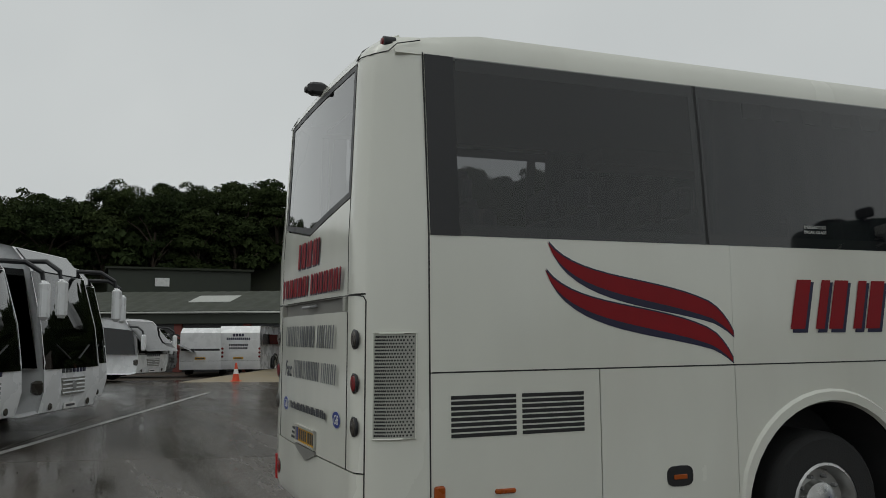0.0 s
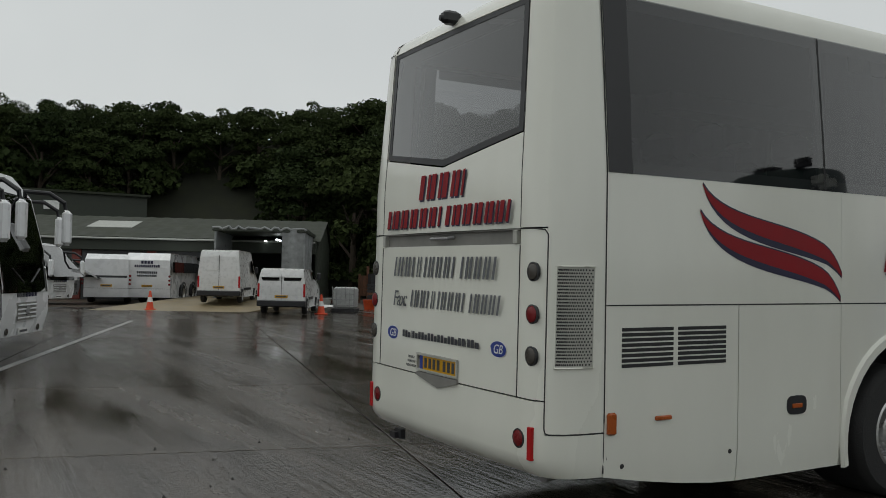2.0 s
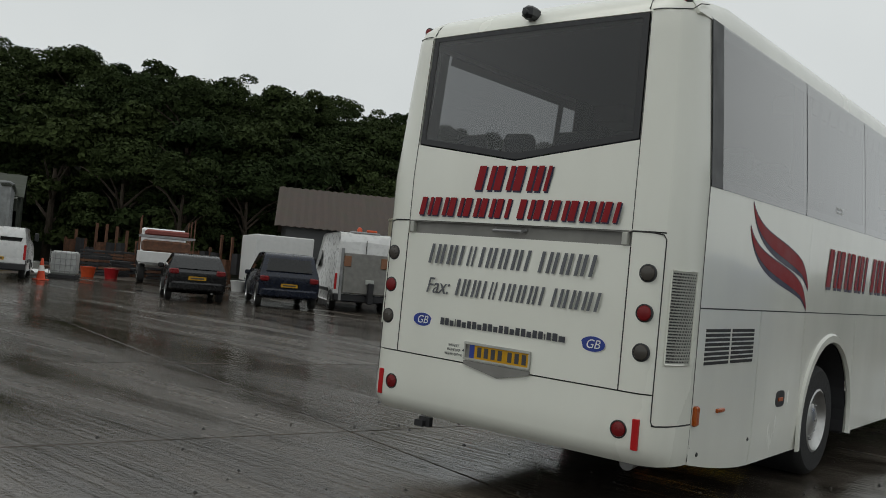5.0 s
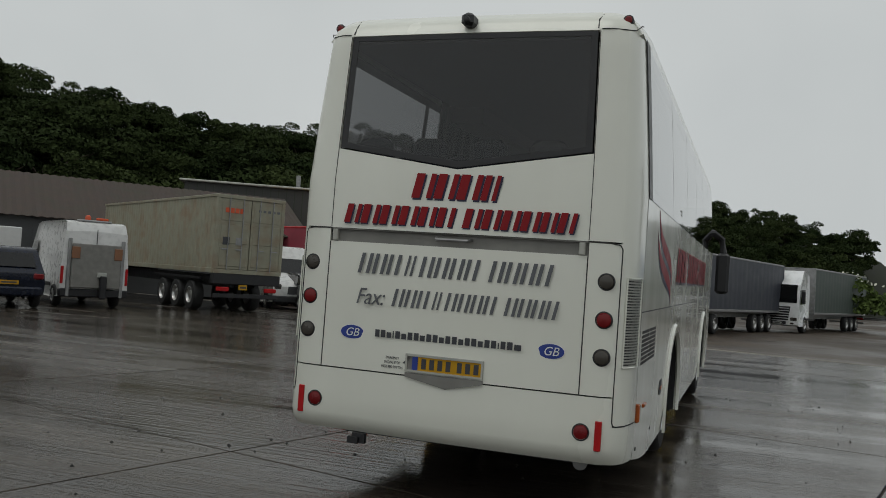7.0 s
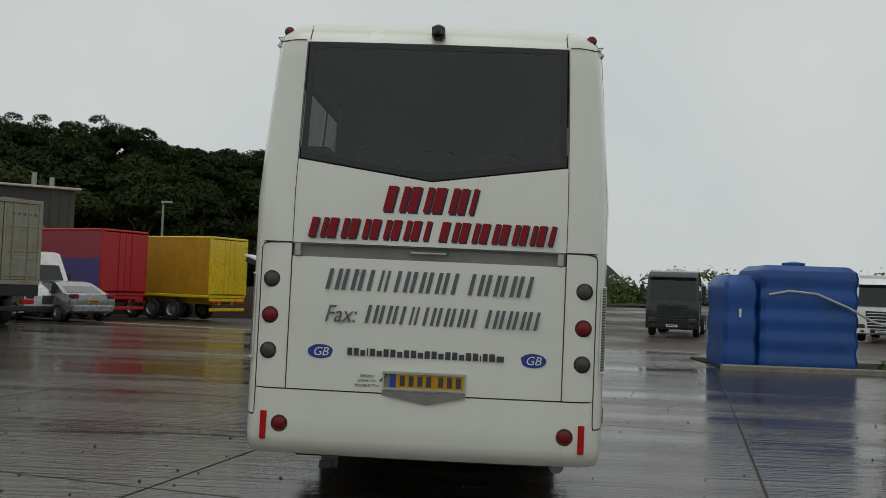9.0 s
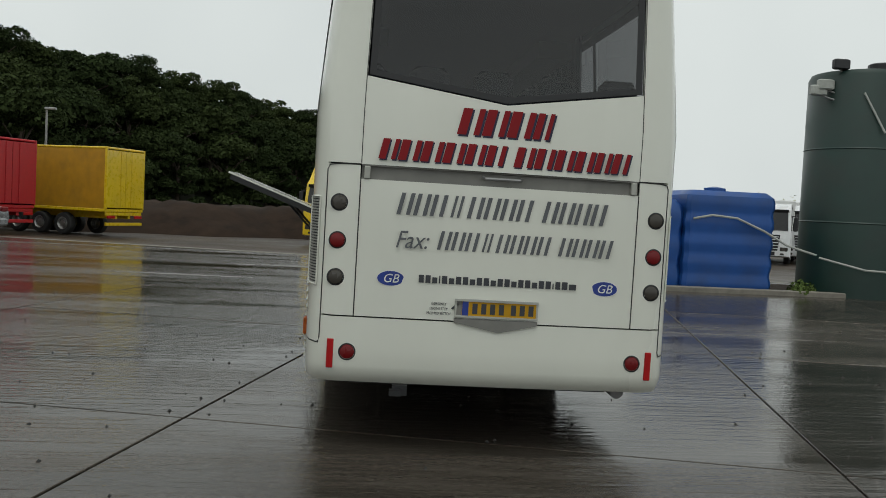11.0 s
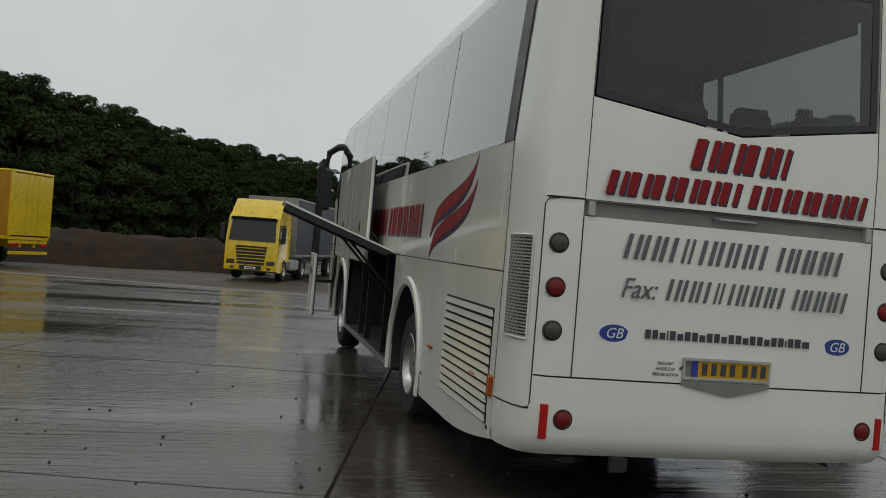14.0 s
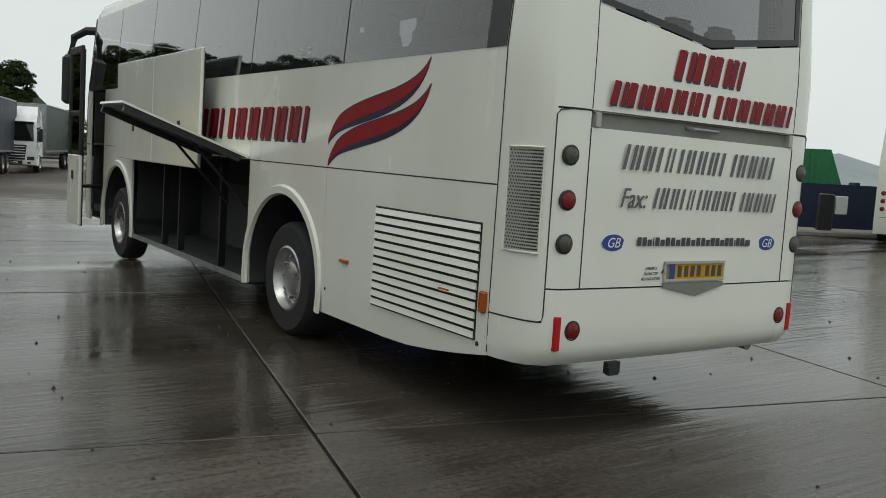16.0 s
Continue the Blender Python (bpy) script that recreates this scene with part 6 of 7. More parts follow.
# ---- parked vehicles, round the yard ----
CD = (0.37, 0.93)


def front_at(x, y, dx, dy, L):
    return heading(x - dx * L, y - dy * L, dx, dy)


parked_coach(front_at(-9.74, -2.96, *CD, 12.0), "white coach with tall dark windscreen beside another coach", deep=True)
parked_coach(front_at(-12.5, -1.7, *CD, 12.0), "white coach with hooped mirrors parked in the row", H=3.55)
parked_coach(front_at(-15.9, -1.5, *CD, 12.0), "white coach with white mirrors set back in the row", H=3.6)
parked_coach(front_at(-35.0, 1.1, 0.55, 0.83, 9.0), "shorter white coach parked before the shed", L=9.0, H=2.8)
parked_coach(front_at(-40.7, 2.35, 0.3, 0.95, 8.0), "shorter white coach half hidden before the shed", L=8.0, H=2.55)
parked_coach(heading(-39.5, 3.65, -0.98, 0.2), "small white coach showing its dark rear window", L=7.0, H=2.45, w=1.02, deep=True)
parked_coach(heading(-39.2, 5.5, -0.9, 0.43), "white coach with lettering blocks on its rear", L=8.0, H=2.55, w=1.12, rear=True)
parked_coach(heading(18.0, 7.35, 0.9, 0.44), "white coach with lettered rear beyond the pumps", L=12.0, H=3.6, rear=True, paint=PAINT)
panel_van(heading(-34.2, 7.7, -0.9, 0.43, 0.24), "tall white panel van on the ramp of the shed", L=5.7, H=2.45, w=0.96)
panel_van(heading(-27.9, 8.5, -0.88, 0.47), "small white van with rear windows by the ramp", L=4.9, H=1.86, w=0.95)
car(heading(-18.9, 10.6, -0.87, 0.49), "black hatchback parked on wet concrete", CARBLACK, "hatch")
car(heading(-17.3, 12.85, -0.84, 0.54), "very dark blue sport utility car seen from behind", CARBLUE, "suv")
panel_van(heading(-16.9, 15.7, -0.83, 0.56), "white van with tail lift and orange beacon", L=5.8, H=2.65, w=0.99, beacon=True, tail_lift=True, windows=False)
panel_van(front_at(-14.5, 24.0, 0.75, -0.66, 5.6), "white van facing the yard beside a container", L=5.6, H=2.5)
car(heading(-13.1, 24.1, -0.85, 0.5), "silver saloon car beside a white van", CARSILVER, "saloon")

# container on its skeletal trailer
ct = thing("container_trailer", "skeletal lorry trailer carrying a beige shipping container", "trailer", heading(-13.8, 19.3, -0.84, 0.54))
part("chassis", Mesh().box(-0.5, -0.36, 0.2, 12.4, 0.85, 1.2).box(0.36, 0.5, 0.2, 12.4, 0.85, 1.2).cbox(-1.2, 1.2, 0.0, 0.25, 0.95, 1.3, 0.02).cbox(-1.2, 1.2, 11.8, 12.1, 1.1, 1.3, 0.02).cbox(-1.15, 1.15, 0.0, 0.1, 0.5, 0.65, 0.02), BLACK, ct)
for s in (-1, 1):
    part("tail_lamp", Mesh().cbox(s * 0.85 - 0.22, s * 0.85 + 0.22, -0.03, 0.05, 0.72, 0.86, 0.02), REFL, ct)
    part("mudguard", Mesh().box(s * 1.2 - 0.05, s * 1.2 + 0.05, 1.0, 5.4, 1.08, 1.14), BLACK, ct)
    for k in range(3):
        wheel(ct, s * 1.22, 1.9 + 1.31 * k, 0.5, 0.36, s, n=22)
plate_bars(ct, -0.3, 0.0, -0.01, 0.78, 0.95, -0.02)
box_ = thing("shipping_container", "beige corrugated shipping container with rust stains", "container", heading(-13.8, 19.3, -0.84, 0.54, 1.3))
part("frame", Mesh().cbox(-1.22, 1.22, 0, 0.12, 0, 0.14, 0.01).cbox(-1.22, 1.22, 0, 0.12, 2.47, 2.59, 0.01).cbox(-1.22, -1.1, 0, 0.14, 0.14, 2.47, 0.01).cbox(1.1, 1.22, 0, 0.14, 0.14, 2.47, 0.01).cbox(-1.22, -1.14, 0.12, 12.19, 2.5, 2.59, 0.01).cbox(1.14, 1.22, 0.12, 12.19, 2.5, 2.59, 0.01).cbox(-1.22, -1.12, 0.12, 12.19, 0, 0.16, 0.01).cbox(1.12, 1.22, 0.12, 12.19, 0, 0.16, 0.01), CONTAINER, box_, "steel corner frame")
for s in (-1, 1):
    ys_ = []
    for k in range(44):
        b0 = 0.14 + k * 0.274
        ys_ += [(b0, 0.0), (b0 + 0.07, 0.0), (b0 + 0.137, 0.036), (b0 + 0.205, 0.036)]
    part("side_wall", Mesh().grid(lambda i, z: (s * (1.2 - ys_[i][1]), ys_[i][0], z), list(range(len(ys_))), [0.15, 2.52]), CONTAINER, box_)
    d = part("door", Mesh().cbox(min(s * 0.012, s * 1.1), max(s * 0.012, s * 1.1), 0.02, 0.07, 0.15, 2.46, 0.01), CONTAINER, box_, "beige container door")
    for k in range(3):
        part("door_panel", Mesh().cbox(min(s * 0.08, s * 1.04), max(s * 0.08, s * 1.04), 0.008, 0.03, 0.24 + 0.75 * k, 0.88 + 0.75 * k, 0.01), CONTAINER, d)
    for x in (0.3, 0.78):
        part("lock_rod", Mesh().tube([(s * x, -0.02, 0.12), (s * x, -0.02, 2.5)], 0.02, 8), STEEL, d)
        part("lock_handle", Mesh().cbox(min(s * x, s * (x + 0.22)), max(s * x, s * (x + 0.22)), -0.045, -0.02, 0.78, 0.82, 0.006), STEEL, d)
part("roof", Mesh().box(-1.18, 1.18, 0.1, 12.1, 2.54, 2.57), CONTAINER, box_)
part("front_wall", Mesh().box(-1.18, 1.18, 12.1, 12.19, 0.1, 2.55), CONTAINER, box_)
for k in range(4):
    part("mark_block", Mesh().box(-0.92 + k * 0.17, -0.79 + k * 0.17, -0.004, 0.012, 2.0, 2.16), ORANGE, box_)
part("placard", Mesh().box(-0.95, -0.72, 0.0, 0.015, 0.95, 1.2), CHAR, box_)
part("placard", Mesh().box(-0.5, -0.3, 0.0, 0.015, 0.95, 1.2), STEEL, box_)
for k in range(5):
    part("code_bar", Mesh().box(0.25 + k * 0.17, 0.35 + k * 0.17, 0.0, 0.014, 2.1, 2.18), SILVER, box_)

# curtain-sided trailers
tr = thing("curtain_trailer", "curtain-sided trailer, faded red over purple, red doors", "trailer", heading(-15.2, 31.7, -0.9, 0.42), group="trailers parked by the bank")
trailer_box(tr, 0, 13, TRMAG, TRRED, frame=TRRED, lower=TRPUR)
tr = thing("curtain_trailer", "yellow curtain-sided trailer with yellow chassis", "trailer", heading(-11.5, 35.0, -0.9, 0.42), group="trailers parked by the bank")
trailer_box(tr, 0, 13, TRYEL, LORRYYEL, frame=LORRYYEL)
yl = thing("lorry", "yellow articulated lorry with dark curtain trailer", "lorry", front_at(-2.35, 35.6, -0.3, -0.954, 16.4))
lorry_cab(yl, 0, 16.4, LORRYYEL)
part("tractor_frame", Mesh().box(-0.45, 0.45, 10.2, 15.5, 0.7, 1.0), BLACK, yl)
part("fuel_tank", Mesh().cbox(0.75, 1.2, 12.2, 13.6, 0.45, 1.0, 0.08), PALE, yl)
part("fuel_tank", Mesh().cbox(-1.2, -0.75, 12.2, 13.6, 0.45, 1.0, 0.08), PALE, yl)
for s in (-1, 1):
    wheel(yl, s * 1.22, 11.4, 0.5, 0.5, s, n=20)
trailer_box(yl, 0, 13.3, TRDARK, TRDARK)
wl_ = thing("lorry", "white-cab articulated lorry with grey-green curtain trailer", "lorry", front_at(3.5, 50.3, -0.32, -0.947, 16.4))
lorry_cab(wl_, 0, 16.4, WHITE)
part("tractor_frame", Mesh().box(-0.45, 0.45, 10.2, 15.5, 0.7, 1.0), BLACK, wl_)
trailer_box(wl_, 0, 13.3, TRGREEN, TRGREEN)
tk = thing("lorry", "dark green tanker lorry facing the yard", "lorry", front_at(9.6, 35.6, -0.3, -0.954, 8.5))
lorry_cab(tk, 0, 8.5, mat("dark_teal_paint", (0.005, 0.012, 0.012), 0.3, coat=0.5), H=3.2)
part("tank", Mesh().lathe([(0.3, 0.0), (1.0, 0.1), (1.1, 0.4), (1.1, 5.4), (1.0, 5.8), (0.3, 5.9)], (0, 0.1, 2.25), "y", 20), PALE, tk, "pale round tank", smooth=True)
part("chassis", Mesh().box(-0.5, 0.5, 0.1, 7.5, 0.7, 1.2), BLACK, tk)
for s in (-1, 1):
    for y in (1.4, 2.75):
        wheel(tk, s * 1.2, y, 0.5, 0.45, s, n=18)
for k, (x, y) in enumerate(((20.2, 37.5), (23.1, 38.5), (17.5, 46.0))):
    rt = thing("lorry", "white rigid lorry in a far row", "lorry", front_at(x, y, -0.5, -0.866, 9.0), group="lorries in the far row")
    lorry_cab(rt, 0, 9.0, WHITE, H=3.2)
    part("body", Mesh().cbox(-1.24, 1.24, 0, 6.6, 1.0, 3.4, 0.05), BOXWHITE, rt)
    part("emblem", Mesh().lathe([(0.45, 0.0), (0.45, 0.02), (0.01, 0.02)], (-1.26, 5.2, 2.4), "x", 18), MAROON, rt)
    for s in (-1, 1):
        wheel(rt, s * 1.2, 1.8, 0.5, 0.45, s, n=18)
fb = thing("flatbed_lorry", "white flatbed lorry stacked with poles and scrap", "lorry", heading(-29.4, 16.2, -0.85, 0.5))
part("bed", Mesh().cbox(-1.15, 1.15, 0, 4.6, 0.9, 1.4, 0.03), BOXWHITE, fb)
part("cab", Mesh().cbox(-1.05, 1.05, 4.8, 6.4, 0.6, 2.5, 0.1), WHITE, fb)
part("rack", Mesh().box(-1.15, 1.15, 0.05, 0.12, 2.0, 2.1).box(-1.15, 1.15, 2.4, 2.5, 2.0, 2.1), STEEL, fb)
for x, y in ((-1.1, 0.1), (1.1, 0.1), (-1.1, 2.4), (1.1, 2.4), (-1.1, 4.5), (1.1, 4.5)):
    part("stake", Mesh().tube([(x, y, 1.35), (x, y, 2.9)], 0.03, 6), RUST, fb)
part("load", Mesh().cbox(-1.0, 1.0, 0.2, 4.2, 1.4, 1.9, 0.08), RUST, fb, "heaped scrap timber")
part("load", Mesh().cbox(-0.9, 0.9, 0.3, 3.9, 2.1, 2.35, 0.06), BRICKRED, fb)
for s in (-1, 1):
    for y in (1.0, 5.4):
        wheel(fb, s * 1.1, y, 0.42, 0.3, s, n=18)
bx = thing("box_trailer", "plain white box body standing by the workshop", "trailer", heading(-24.4, 18.5, -0.85, 0.5))
part("body", Mesh().cbox(-1.2, 1.2, 0, 4.6, 0.45, 2.5, 0.03), BOXWHITE, bx)
part("skirt", Mesh().box(-1.2, 1.2, 0.1, 4.9, 0.1, 0.5), DARK, bx)
for s in (-1, 1):
    wheel(bx, s * 1.2, 2.5, 0.35, 0.22, s, n=18)

# ---- tanks, pumps, skips by the far side ----
bt = thing("water_tank", "blue moulded plastic tank with ribbed sides", "tank", heading(6.25, 14.6, 0.0, 1.0) @ Matrix.Diagonal((0.9, 0.85, 1.0, 1)))


def ribbed(m, x0, x1, y0, y1, z0, z1, n):
    loops = []
    for k in range(n * 4 + 1):
        z = z0 + (z1 - z0) * k / (n * 4)
        o = 0.03 if k % 4 in (1, 2) else 0.0
        o -= 0.0 if k < n * 4 else 0.15
        c = 0.1
        a0, a1, b0, b1 = x0 - o, x1 + o, y0 - o, y1 + o
        loops.append([(a0 + c, b0, z), (a1 - c, b0, z), (a1, b0 + c, z), (a1, b1 - c, z), (a1 - c, b1, z), (a0 + c, b1, z), (a0, b1 - c, z), (a0, b0 + c, z)])
    m.loft(loops)


m = Mesh()
ribbed(m, 0.85, 3.3, 0, 2.2, 0, 2.45, 5)
part("body", m, TANKBLUE, bt, "ribbed blue plastic body", smooth=True)
m = Mesh()
ribbed(m, -0.05, 0.8, 0.2, 2.0, 0, 2.2, 3)
part("cabinet", m, TANKBLUE, bt, smooth=True)
part("lid", Mesh().lathe([(0.3, 0), (0.3, 0.1), (0.05, 0.14)], (2.0, 1.1, 2.44), "z", 16), TANKBLUE, bt)
part("hose", Mesh().tube([(1.0, -0.06, 1.75), (1.5, -0.1, 1.85), (2.2, -0.12, 1.8), (3.0, -0.15, 1.5), (3.6, -0.2, 1.2), (4.4, -0.3, 1.0)], 0.03, 6), PALE, bt, smooth=True)
part("label", Mesh().box(0.3, 0.36, 0.14, 0.15, 1.2, 1.4), WVIN, bt)
gt = thing("storage_tank", "tall dark green round storage tank", "tank", Matrix.Translation((11.7, 15.2, 0)) @ Matrix.Diagonal((1, 1, 0.95, 1)))
part("shell", Mesh().lathe([(1.36, 0), (1.36, 5.7), (1.3, 5.82), (0.6, 5.95), (0.05, 5.97)], (0, 0, 0), "z", 40), TANKGREEN, gt, smooth=True)
for z in (1.9, 3.8):
    part("seam_ring", Mesh().lathe([(1.36, z), (1.375, z + 0.02), (1.36, z + 0.05)], (0, 0, 0), "z", 40, caps=False), TANKGREEN, gt)
part("manhole", Mesh().lathe([(0.35, 5.85), (0.35, 6.05), (0.3, 6.08)], (0.1, -0.5, 0), "z", 18), BLACK, gt)
for k, (x, y, z) in enumerate(((-1.15, -0.75, 5.95), (-1.4, -0.55, 5.45), (-1.55, -0.5, 5.3))):
    fl = part("floodlight", Mesh().cbox(x - 0.2, x + 0.2, y - 0.12, y + 0.06, z - 0.13, z + 0.13, 0.03), BLACK if k == 0 else PALE, gt, "small floodlight")
    part("bracket", Mesh().tube([(x, y, z - 0.1), (-1.0, -0.7, z - 0.3)], 0.025, 6), STEEL, fl)
part("pipe", Mesh().tube([(-0.75, -1.2, 5.2), (-0.3, -1.42, 4.2)], 0.025, 6), PALE, gt)
part("hose", Mesh().tube([(-1.5, -1.0, 1.0), (-0.6, -1.5, 0.75), (0.6, -1.55, 0.7)], 0.03, 6), PALE, gt)
kb = Mesh().cbox(6.0, 17.5, 14.1, 14.35, -0.03, 0.12, 0.02)
tagged(part("kerb", kb, KERBM), "low concrete kerb in front of the tanks", "kerb", kind="structure")
tagged(part("verge", Mesh().box(6.1, 17.5, 14.35, 17.6, -0.034, 0.03), MUD), "strip of brown soil under the tanks", "verge", kind="structure")
v, f = leaf_cloud(hr, [(9.6 + 0.7 * k + hr.uniform(-0.3, 0.3), 14.3 + hr.uniform(0, 0.5), 0.05, hr.uniform(0.15, 0.35)) for k in range(9)], 900, 0.06)
tagged(raw_part("weeds", v, f, LEAF2), "green weeds along the kerb", "weeds", kind="stuff")

isl = thing("pump_island", "raised concrete pump island with kerbed edge", "island", heading(17.2, 13.2, 0.45, 0.9))
part("plinth", Mesh().cbox(-2.0, 6.0, -0.8, 0.8, -0.03, 0.16, 0.05), KERBM, isl)
pm = thing("fuel_pump", "worn fuel dispenser on the pump island", "pump", heading(18.7, 12.1, 0.6, 0.8, 0.16))
part("cabinet", Mesh().cbox(-0.38, 0.38, -0.28, 0.28, 0, 1.3, 0.03), mat("dull_pump_grey", (0.1, 0.1, 0.095), 0.5, var=0.2, scale=4, dirt=(0.08, 0.06, 0.04), dirt_amt=0.6), pm)
part("dial", Mesh().box(-0.25, 0.25, -0.295, -0.275, 0.9, 1.18), BLACK, pm)
part("hose", Mesh().tube([(0.39, -0.1, 1.1), (0.6, -0.15, 0.7), (0.55, -0.2, 0.25), (0.39, -0.15, 0.45)], 0.03, 6), BLACK, pm)
pm2 = thing("hose_reel", "dark hose reel beside a white box", "pump", heading(20.0, 11.4, 0.6, 0.8, 0.16))
part("stand", Mesh().cbox(-0.2, 0.2, -0.15, 0.15, 0, 1.1, 0.03), BLACK, pm2)
part("box", Mesh().cbox(0.25, 0.6, -0.15, 0.15, 0.5, 1.05, 0.02), BOXWHITE, pm2)
eb = thing("fire_bin", "red cylinder standing on the island", "bin", Matrix.Translation((17.9, 12.9, 0.16)))
part("drum", Mesh().lathe([(0.22, 0), (0.22, 1.0), (0.15, 1.08), (0.02, 1.1)], (0, 0, 0), "z", 16), TRRED, eb, smooth=True)
sk_ = thing("skip", "green steel recycling skip with sloping end", "skip", heading(25.7, 17.0, 0.57, -0.82) @ Matrix.Diagonal((1, 0.67, 0.96, 1)), group="skips beyond the pumps")
part("hull", Mesh().loft([[(-1.2, -3.0, 1.35), (1.2, -3.0, 1.35), (1.2, 3.4, 1.35), (-1.2, 3.4, 1.35)], [(-1.25, -3.2, 2.95), (1.25, -3.2, 2.95), (1.25, 2.6, 2.95), (-1.25, 2.6, 2.95)]]), SKIPGREEN, sk_)
part("frame", Mesh().box(-1.1, 1.1, -2.9, 3.3, 1.1, 1.35), BLACK, sk_)
for y in (-2.6, -1.2, 0.2, 1.6):
    part("rib", Mesh().cbox(1.22, 1.32, y, y + 0.12, 1.35, 2.95, 0.01), SKIPGREEN, sk_)
lw = lettering("word", "RECYCLE", 0.36, Matrix.Translation((1.33, -0.4, 2.2)) @ SIDE_R, WVIN, sk_, depth=0.004)
for k in range(4):
    sc = thing("skip", "dark blue steel skip in a row beyond the pumps", "skip", heading(22.5 + k * 2.2, 17.6 - k * 3.0, 0.57, -0.82), group="skips beyond the pumps")
    part("hull", Mesh().loft([[(-1.2, -2.2, 0.0), (1.2, -2.2, 0.0), (1.2, 2.2, 0.0), (-1.2, 2.2, 0.0)], [(-1.35, -2.6, 1.55), (1.35, -2.6, 1.55), (1.35, 2.6, 1.55), (-1.35, 2.6, 1.55)]]), mat("navy_skip_paint", (0.012, 0.02, 0.05), 0.5, var=0.2), sc)
    part("rim", Mesh().cbox(-1.4, 1.4, -2.65, -2.5, 1.5, 1.65, 0.02), BLACK, sc)
car(heading(24, 24, -0.7, 0.7), "small blue car beyond the pumps", mat("mid_blue_paint", (0.02, 0.06, 0.2), 0.25, coat=0.7), "hatch")
# distance haze is painted into the pale blue-grey of these hills
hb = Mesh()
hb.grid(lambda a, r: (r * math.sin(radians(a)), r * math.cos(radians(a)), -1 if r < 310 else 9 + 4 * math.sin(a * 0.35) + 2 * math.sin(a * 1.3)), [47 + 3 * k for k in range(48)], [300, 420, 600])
tagged(part("far_hills", hb, mat("haze_tinted_hill", (0.25, 0.28, 0.29), 0.95, var=0.15, scale=0.02), smooth=True), "wooded hills on the horizon, distance haze put into their pale colour", "hill", kind="structure")

# ---- clutter ----


def cone(x, y, z=0.0):
    c = thing("traffic_cone", "orange traffic cone with a white band", "cone", Matrix.Translation((x, y, z)), group="traffic cones by the ramp")
    part("base", Mesh().cbox(-0.22, 0.22, -0.22, 0.22, 0, 0.05, 0.01), CONE_O, c)
    part("body", Mesh().lathe([(0.16, 0.05), (0.04, 0.8), (0.02, 0.82)], (0, 0, 0), "z", 14), CONE_O, c, smooth=True)
    part("band", Mesh().lathe([(0.117, 0.34), (0.083, 0.55)], (0, 0, 0), "z", 14, caps=False), WVIN, c, smooth=True)


ib = thing("caged_tank", "white plastic tank in a wire cage", "tank", heading(-30.8, 12.4, -0.8, 0.6))
part("bottle", Mesh().cbox(-0.48, 0.48, 0.0, 1.0, 0.14, 1.1, 0.08), mat("milky_plastic", (0.4, 0.41, 0.4), 0.5, var=0.15), ib)
part("pallet", Mesh().cbox(-0.52, 0.52, -0.04, 1.04, 0.0, 0.14, 0.01), DARK, ib)
for k in range(6):
    part("cage_bar", Mesh().tube([(-0.5 + 0.2 * k, -0.02, 0.14), (-0.5 + 0.2 * k, -0.02, 1.13)], 0.012, 5), STEEL, ib)
for k in range(4):
    part("cage_bar", Mesh().tube([(-0.51, -0.02, 0.3 + 0.25 * k), (0.51, -0.02, 0.3 + 0.25 * k)], 0.012, 5), STEEL, ib)
cone(-32.9, 4.45)
cone(-28.4, 10.4)
for k in range(14):
    rr = random.Random(k)
    x, y = -38 + rr.uniform(-3, 5), 14.5 + rr.uniform(0, 7.5)
    pl = thing("pallet", "grey stack of old pallets and timber", "pallets", Matrix.Translation((x, y, -0.02)) @ Matrix.Rotation(rr.uniform(0, 3), 4, "Z"), group="junk along the fence")
    n = rr.randint(2, 8)
    for j in range(n):
        part("board", Mesh().cbox(-0.55, 0.55, -0.45, 0.45, 0.16 * j, 0.16 * j + 0.11, 0.01), RUST if rr.random() < 0.4 else DARK, pl)
for x, y, c in ((-34.5, 14.2, BOXWHITE), (-33.6, 15.0, ORANGE), (-33.0, 15.8, TRRED), (-27.0, 18.3, BOXWHITE), (-26.2, 18.7, PALE), (-36, 13.6, PALE)):
    bk = thing("tub", "battered plastic tub among the junk", "tub", Matrix.Translation((x, y, -0.02)), group="junk along the fence")
    part("tub_wall", Mesh().lathe([(0.26, 0), (0.34, 0.45), (0.36, 0.48), (0.33, 0.46), (0.25, 0.05)], (0, 0, 0), "z", 14, caps=False), c, bk, smooth=True)
    part("tub_base", Mesh().lathe([(0.26, 0.02), (0.01, 0.03)], (0, 0, 0), "z", 14, caps=False), c, bk)
sheetm = Mesh().grid(lambda x, y: (x, y, 0.06 + 0.25 * abs(noise.noise(Vector((x * 2, y * 2, 0))))), [-34.5 + 0.2 * k for k in range(9)], [12.3 + 0.2 * k for k in range(7)])
tagged(part("crumpled_sheet", sheetm, BOXWHITE, smooth=True), "crumpled white sheet lying on the ground", "sheet")
fence = thing("junk_fence", "dark stacked frames and racks along the wood", "fence")
for k in range(22):
    rr = random.Random(100 + k)
    x, y = -44 + k * 0.55, 19.0 + k * 0.3
    part("rack_post", Mesh().box(x, x + 0.12, y, y + 0.12, -0.03, 1.6 + rr.uniform(0, 1.1)), RUST, fence)
    part("rack_panel", Mesh().box(x, x + 0.6, y + 0.05, y + 0.3, 0.2 + rr.uniform(0, 0.5), 1.2 + rr.uniform(0, 0.6)), DARK if k % 3 else RUST, fence)
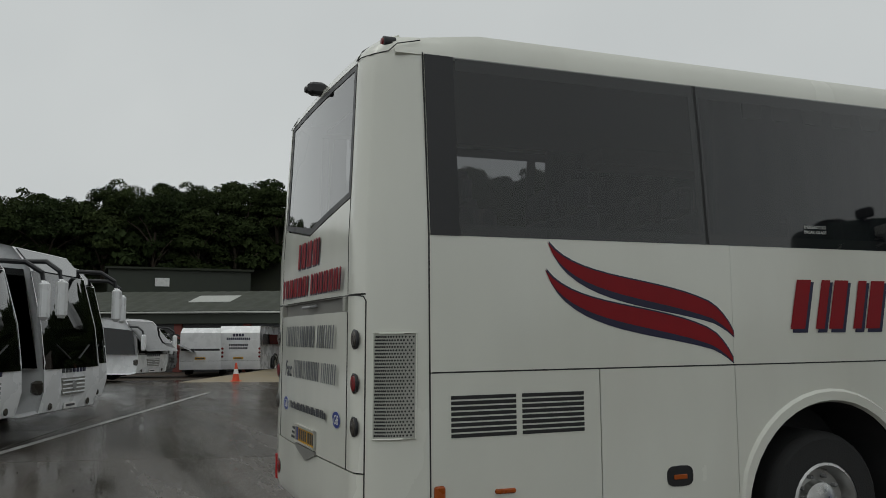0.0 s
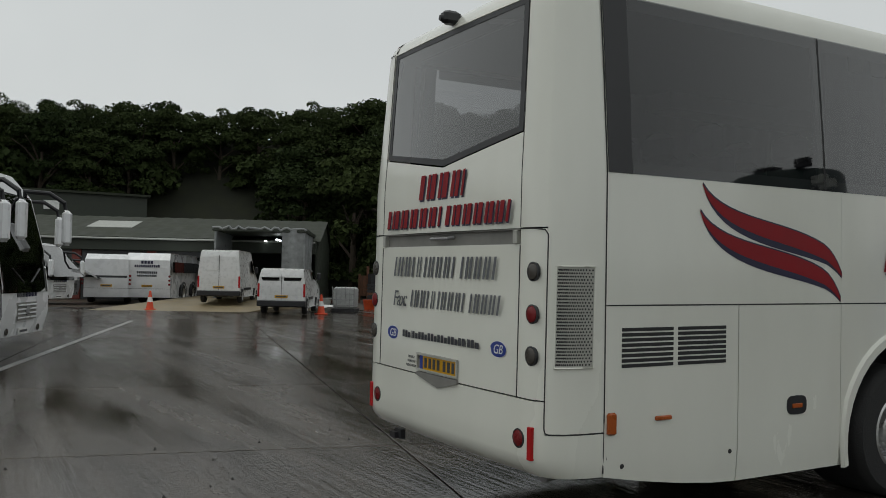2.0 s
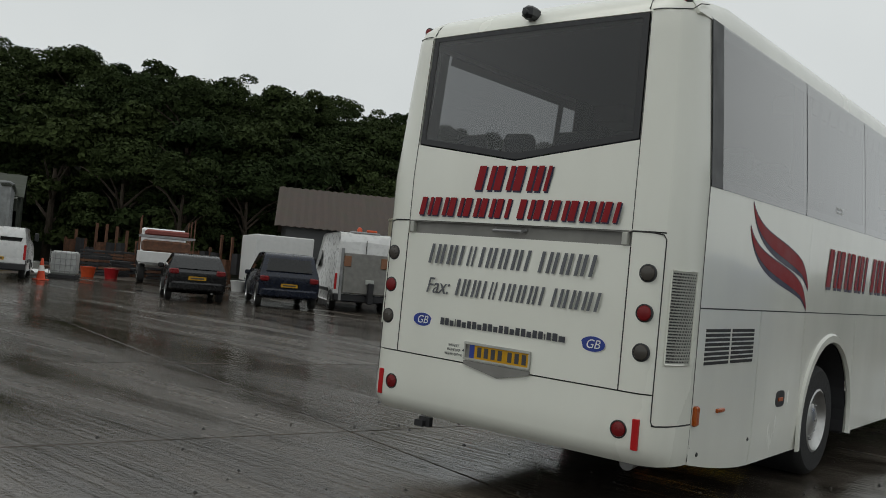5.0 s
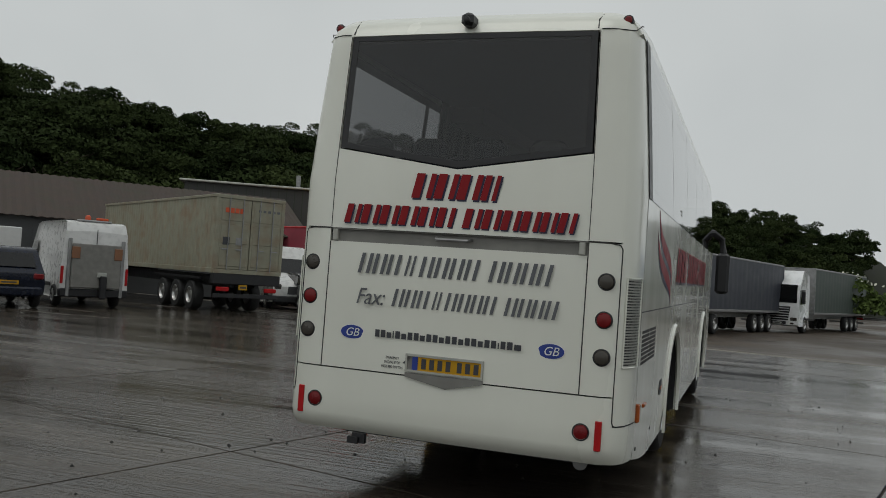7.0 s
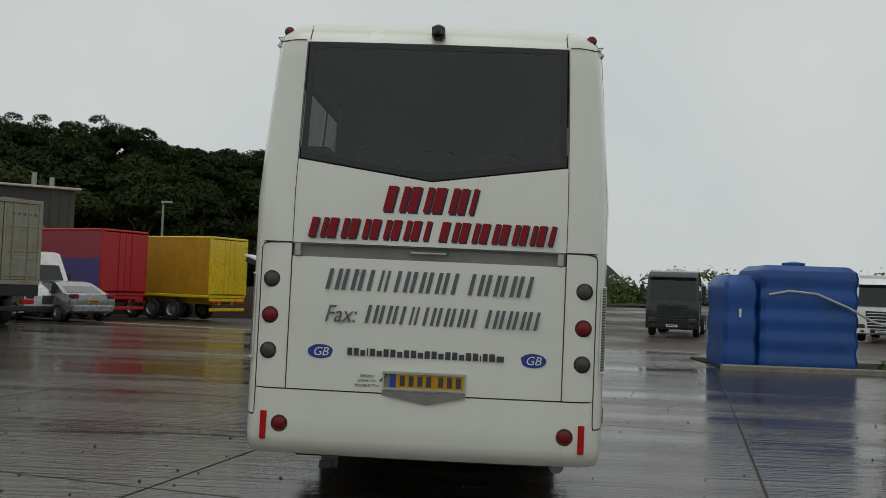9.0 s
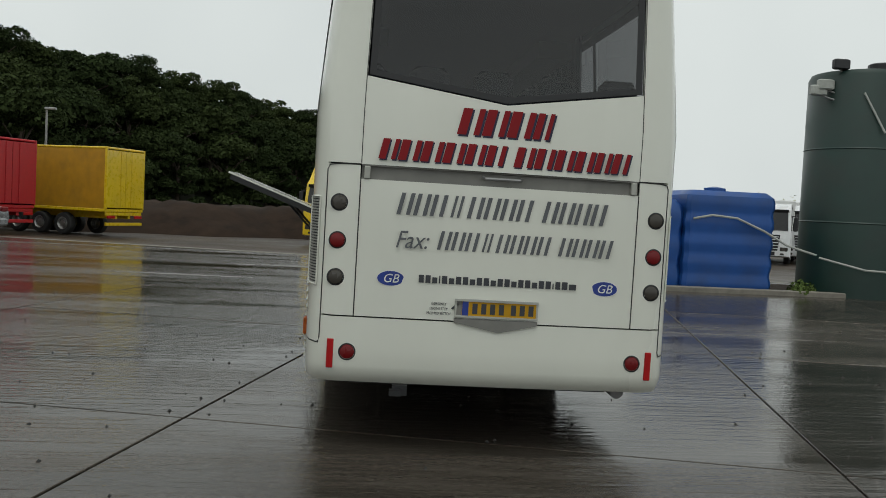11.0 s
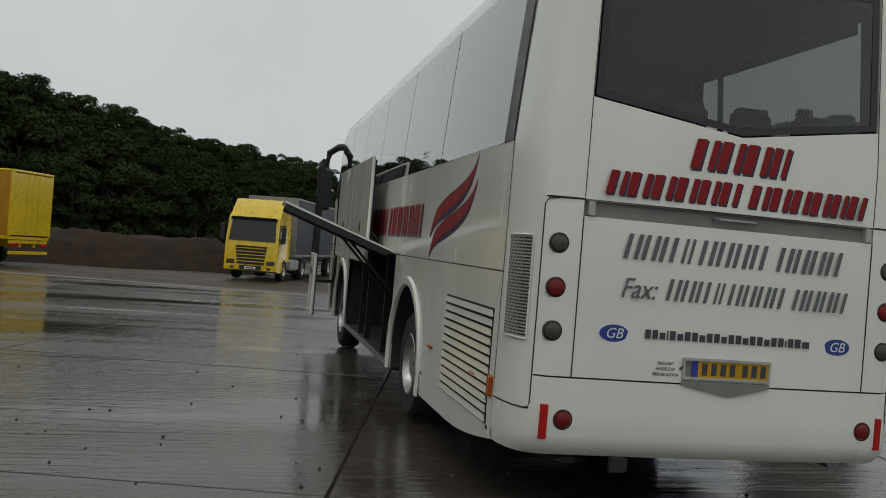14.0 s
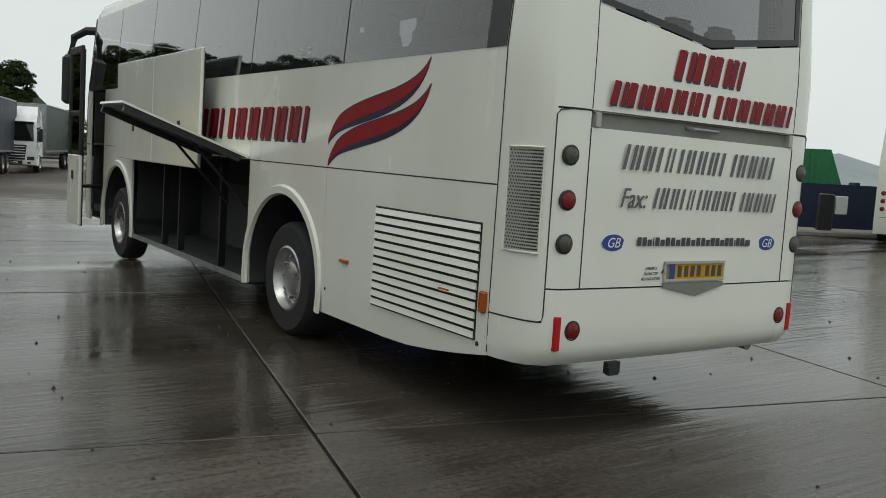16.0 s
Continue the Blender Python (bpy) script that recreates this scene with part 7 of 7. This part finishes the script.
pole = thing("lamp_post", "slim grey lamp post by the trailers", "lamp post", Matrix.Translation((-17.8, 43.0, 0)) @ Matrix.Diagonal((1, 1, 0.9, 1)))
part("shaft", Mesh().tube([(0, 0, 0), (0, 0, 7.0)], 0.09, 8, 0.06), STEEL, pole)
part("lantern", Mesh().cbox(-0.1, 0.5, -0.12, 0.12, 6.95, 7.1, 0.03), STEEL, pole)

# worn parking line and the edge of the yard
lm = Mesh().plate([(-8.2, -2.95, 0.002), (-8.1, -2.83, 0.002), (-24.5, 2.35, 0.002), (-24.5, 2.2, 0.002)], (0, 0, 0.003))
tagged(part("parking_line", lm, LINE), "worn white painted line on wet concrete", "road marking", kind="structure")
lm = Mesh().plate([(*slab_place(-36, 20.75), -0.02), (*slab_place(26, 20.75), -0.02), (*slab_place(26, 21.1), -0.02), (*slab_place(-36, 21.1), -0.02)], (0, 0, 0.024))
tagged(part("yard_edge", lm, KERBM), "pale concrete edge of the yard", "edge", kind="structure")
# grit scattered on the wet concrete near the coach
gm_ = Mesh()
rr = random.Random(8)
for k in range(260):
    x, y = rr.uniform(-7, 7), rr.uniform(-3, 9)
    r = rr.uniform(0.006, 0.016)
    gm_.add([(x - r, y - r * 0.6, 0), (x + r * 0.8, y - r, 0), (x + r, y + r, 0), (x - r * 0.7, y + r * 0.9, 0), (x, y, r * 1.2)], [(0, 1, 4), (1, 2, 4), (2, 3, 4), (3, 0, 4)])
tagged(part("grit", gm_, SEAM), "dark pebbles strewn on the wet concrete", "grit", kind="stuff")


# ---- concrete slabs of the yard, laid last ----
def lay_slabs():
    LU, LV = 4.7, 5.1
    sm = Mesh().cbox(0.011, LU - 0.011, 0.011, LV - 0.011, -0.12, 0.0, 0.005)
    me = None
    for i in range(-7, 5):
        for j in range(-4, 4):
            u, v = -2.29 + i * LU, 0.28 + j * LV
            x, y = slab_place(u, v)
            cx, cy = slab_place(u + LU / 2, v + LV / 2)
            if cx > 17 or cy > 37 or (cx < -21 and cy > 27):
                continue
            if me is None:
                first = part("slab", sm, CONC, ground)
                me = first.data
                o = first
            else:
                o = new("slab", me)
                o.parent = ground
            o.matrix_basis = Matrix.Translation((x, y, random.uniform(-0.002, 0.0))) @ Matrix.Rotation(radians(-13.5), 4, "Z") @ Matrix.Rotation(radians(random.uniform(-0.02, 0.02)), 4, "X")


lay_slabs()
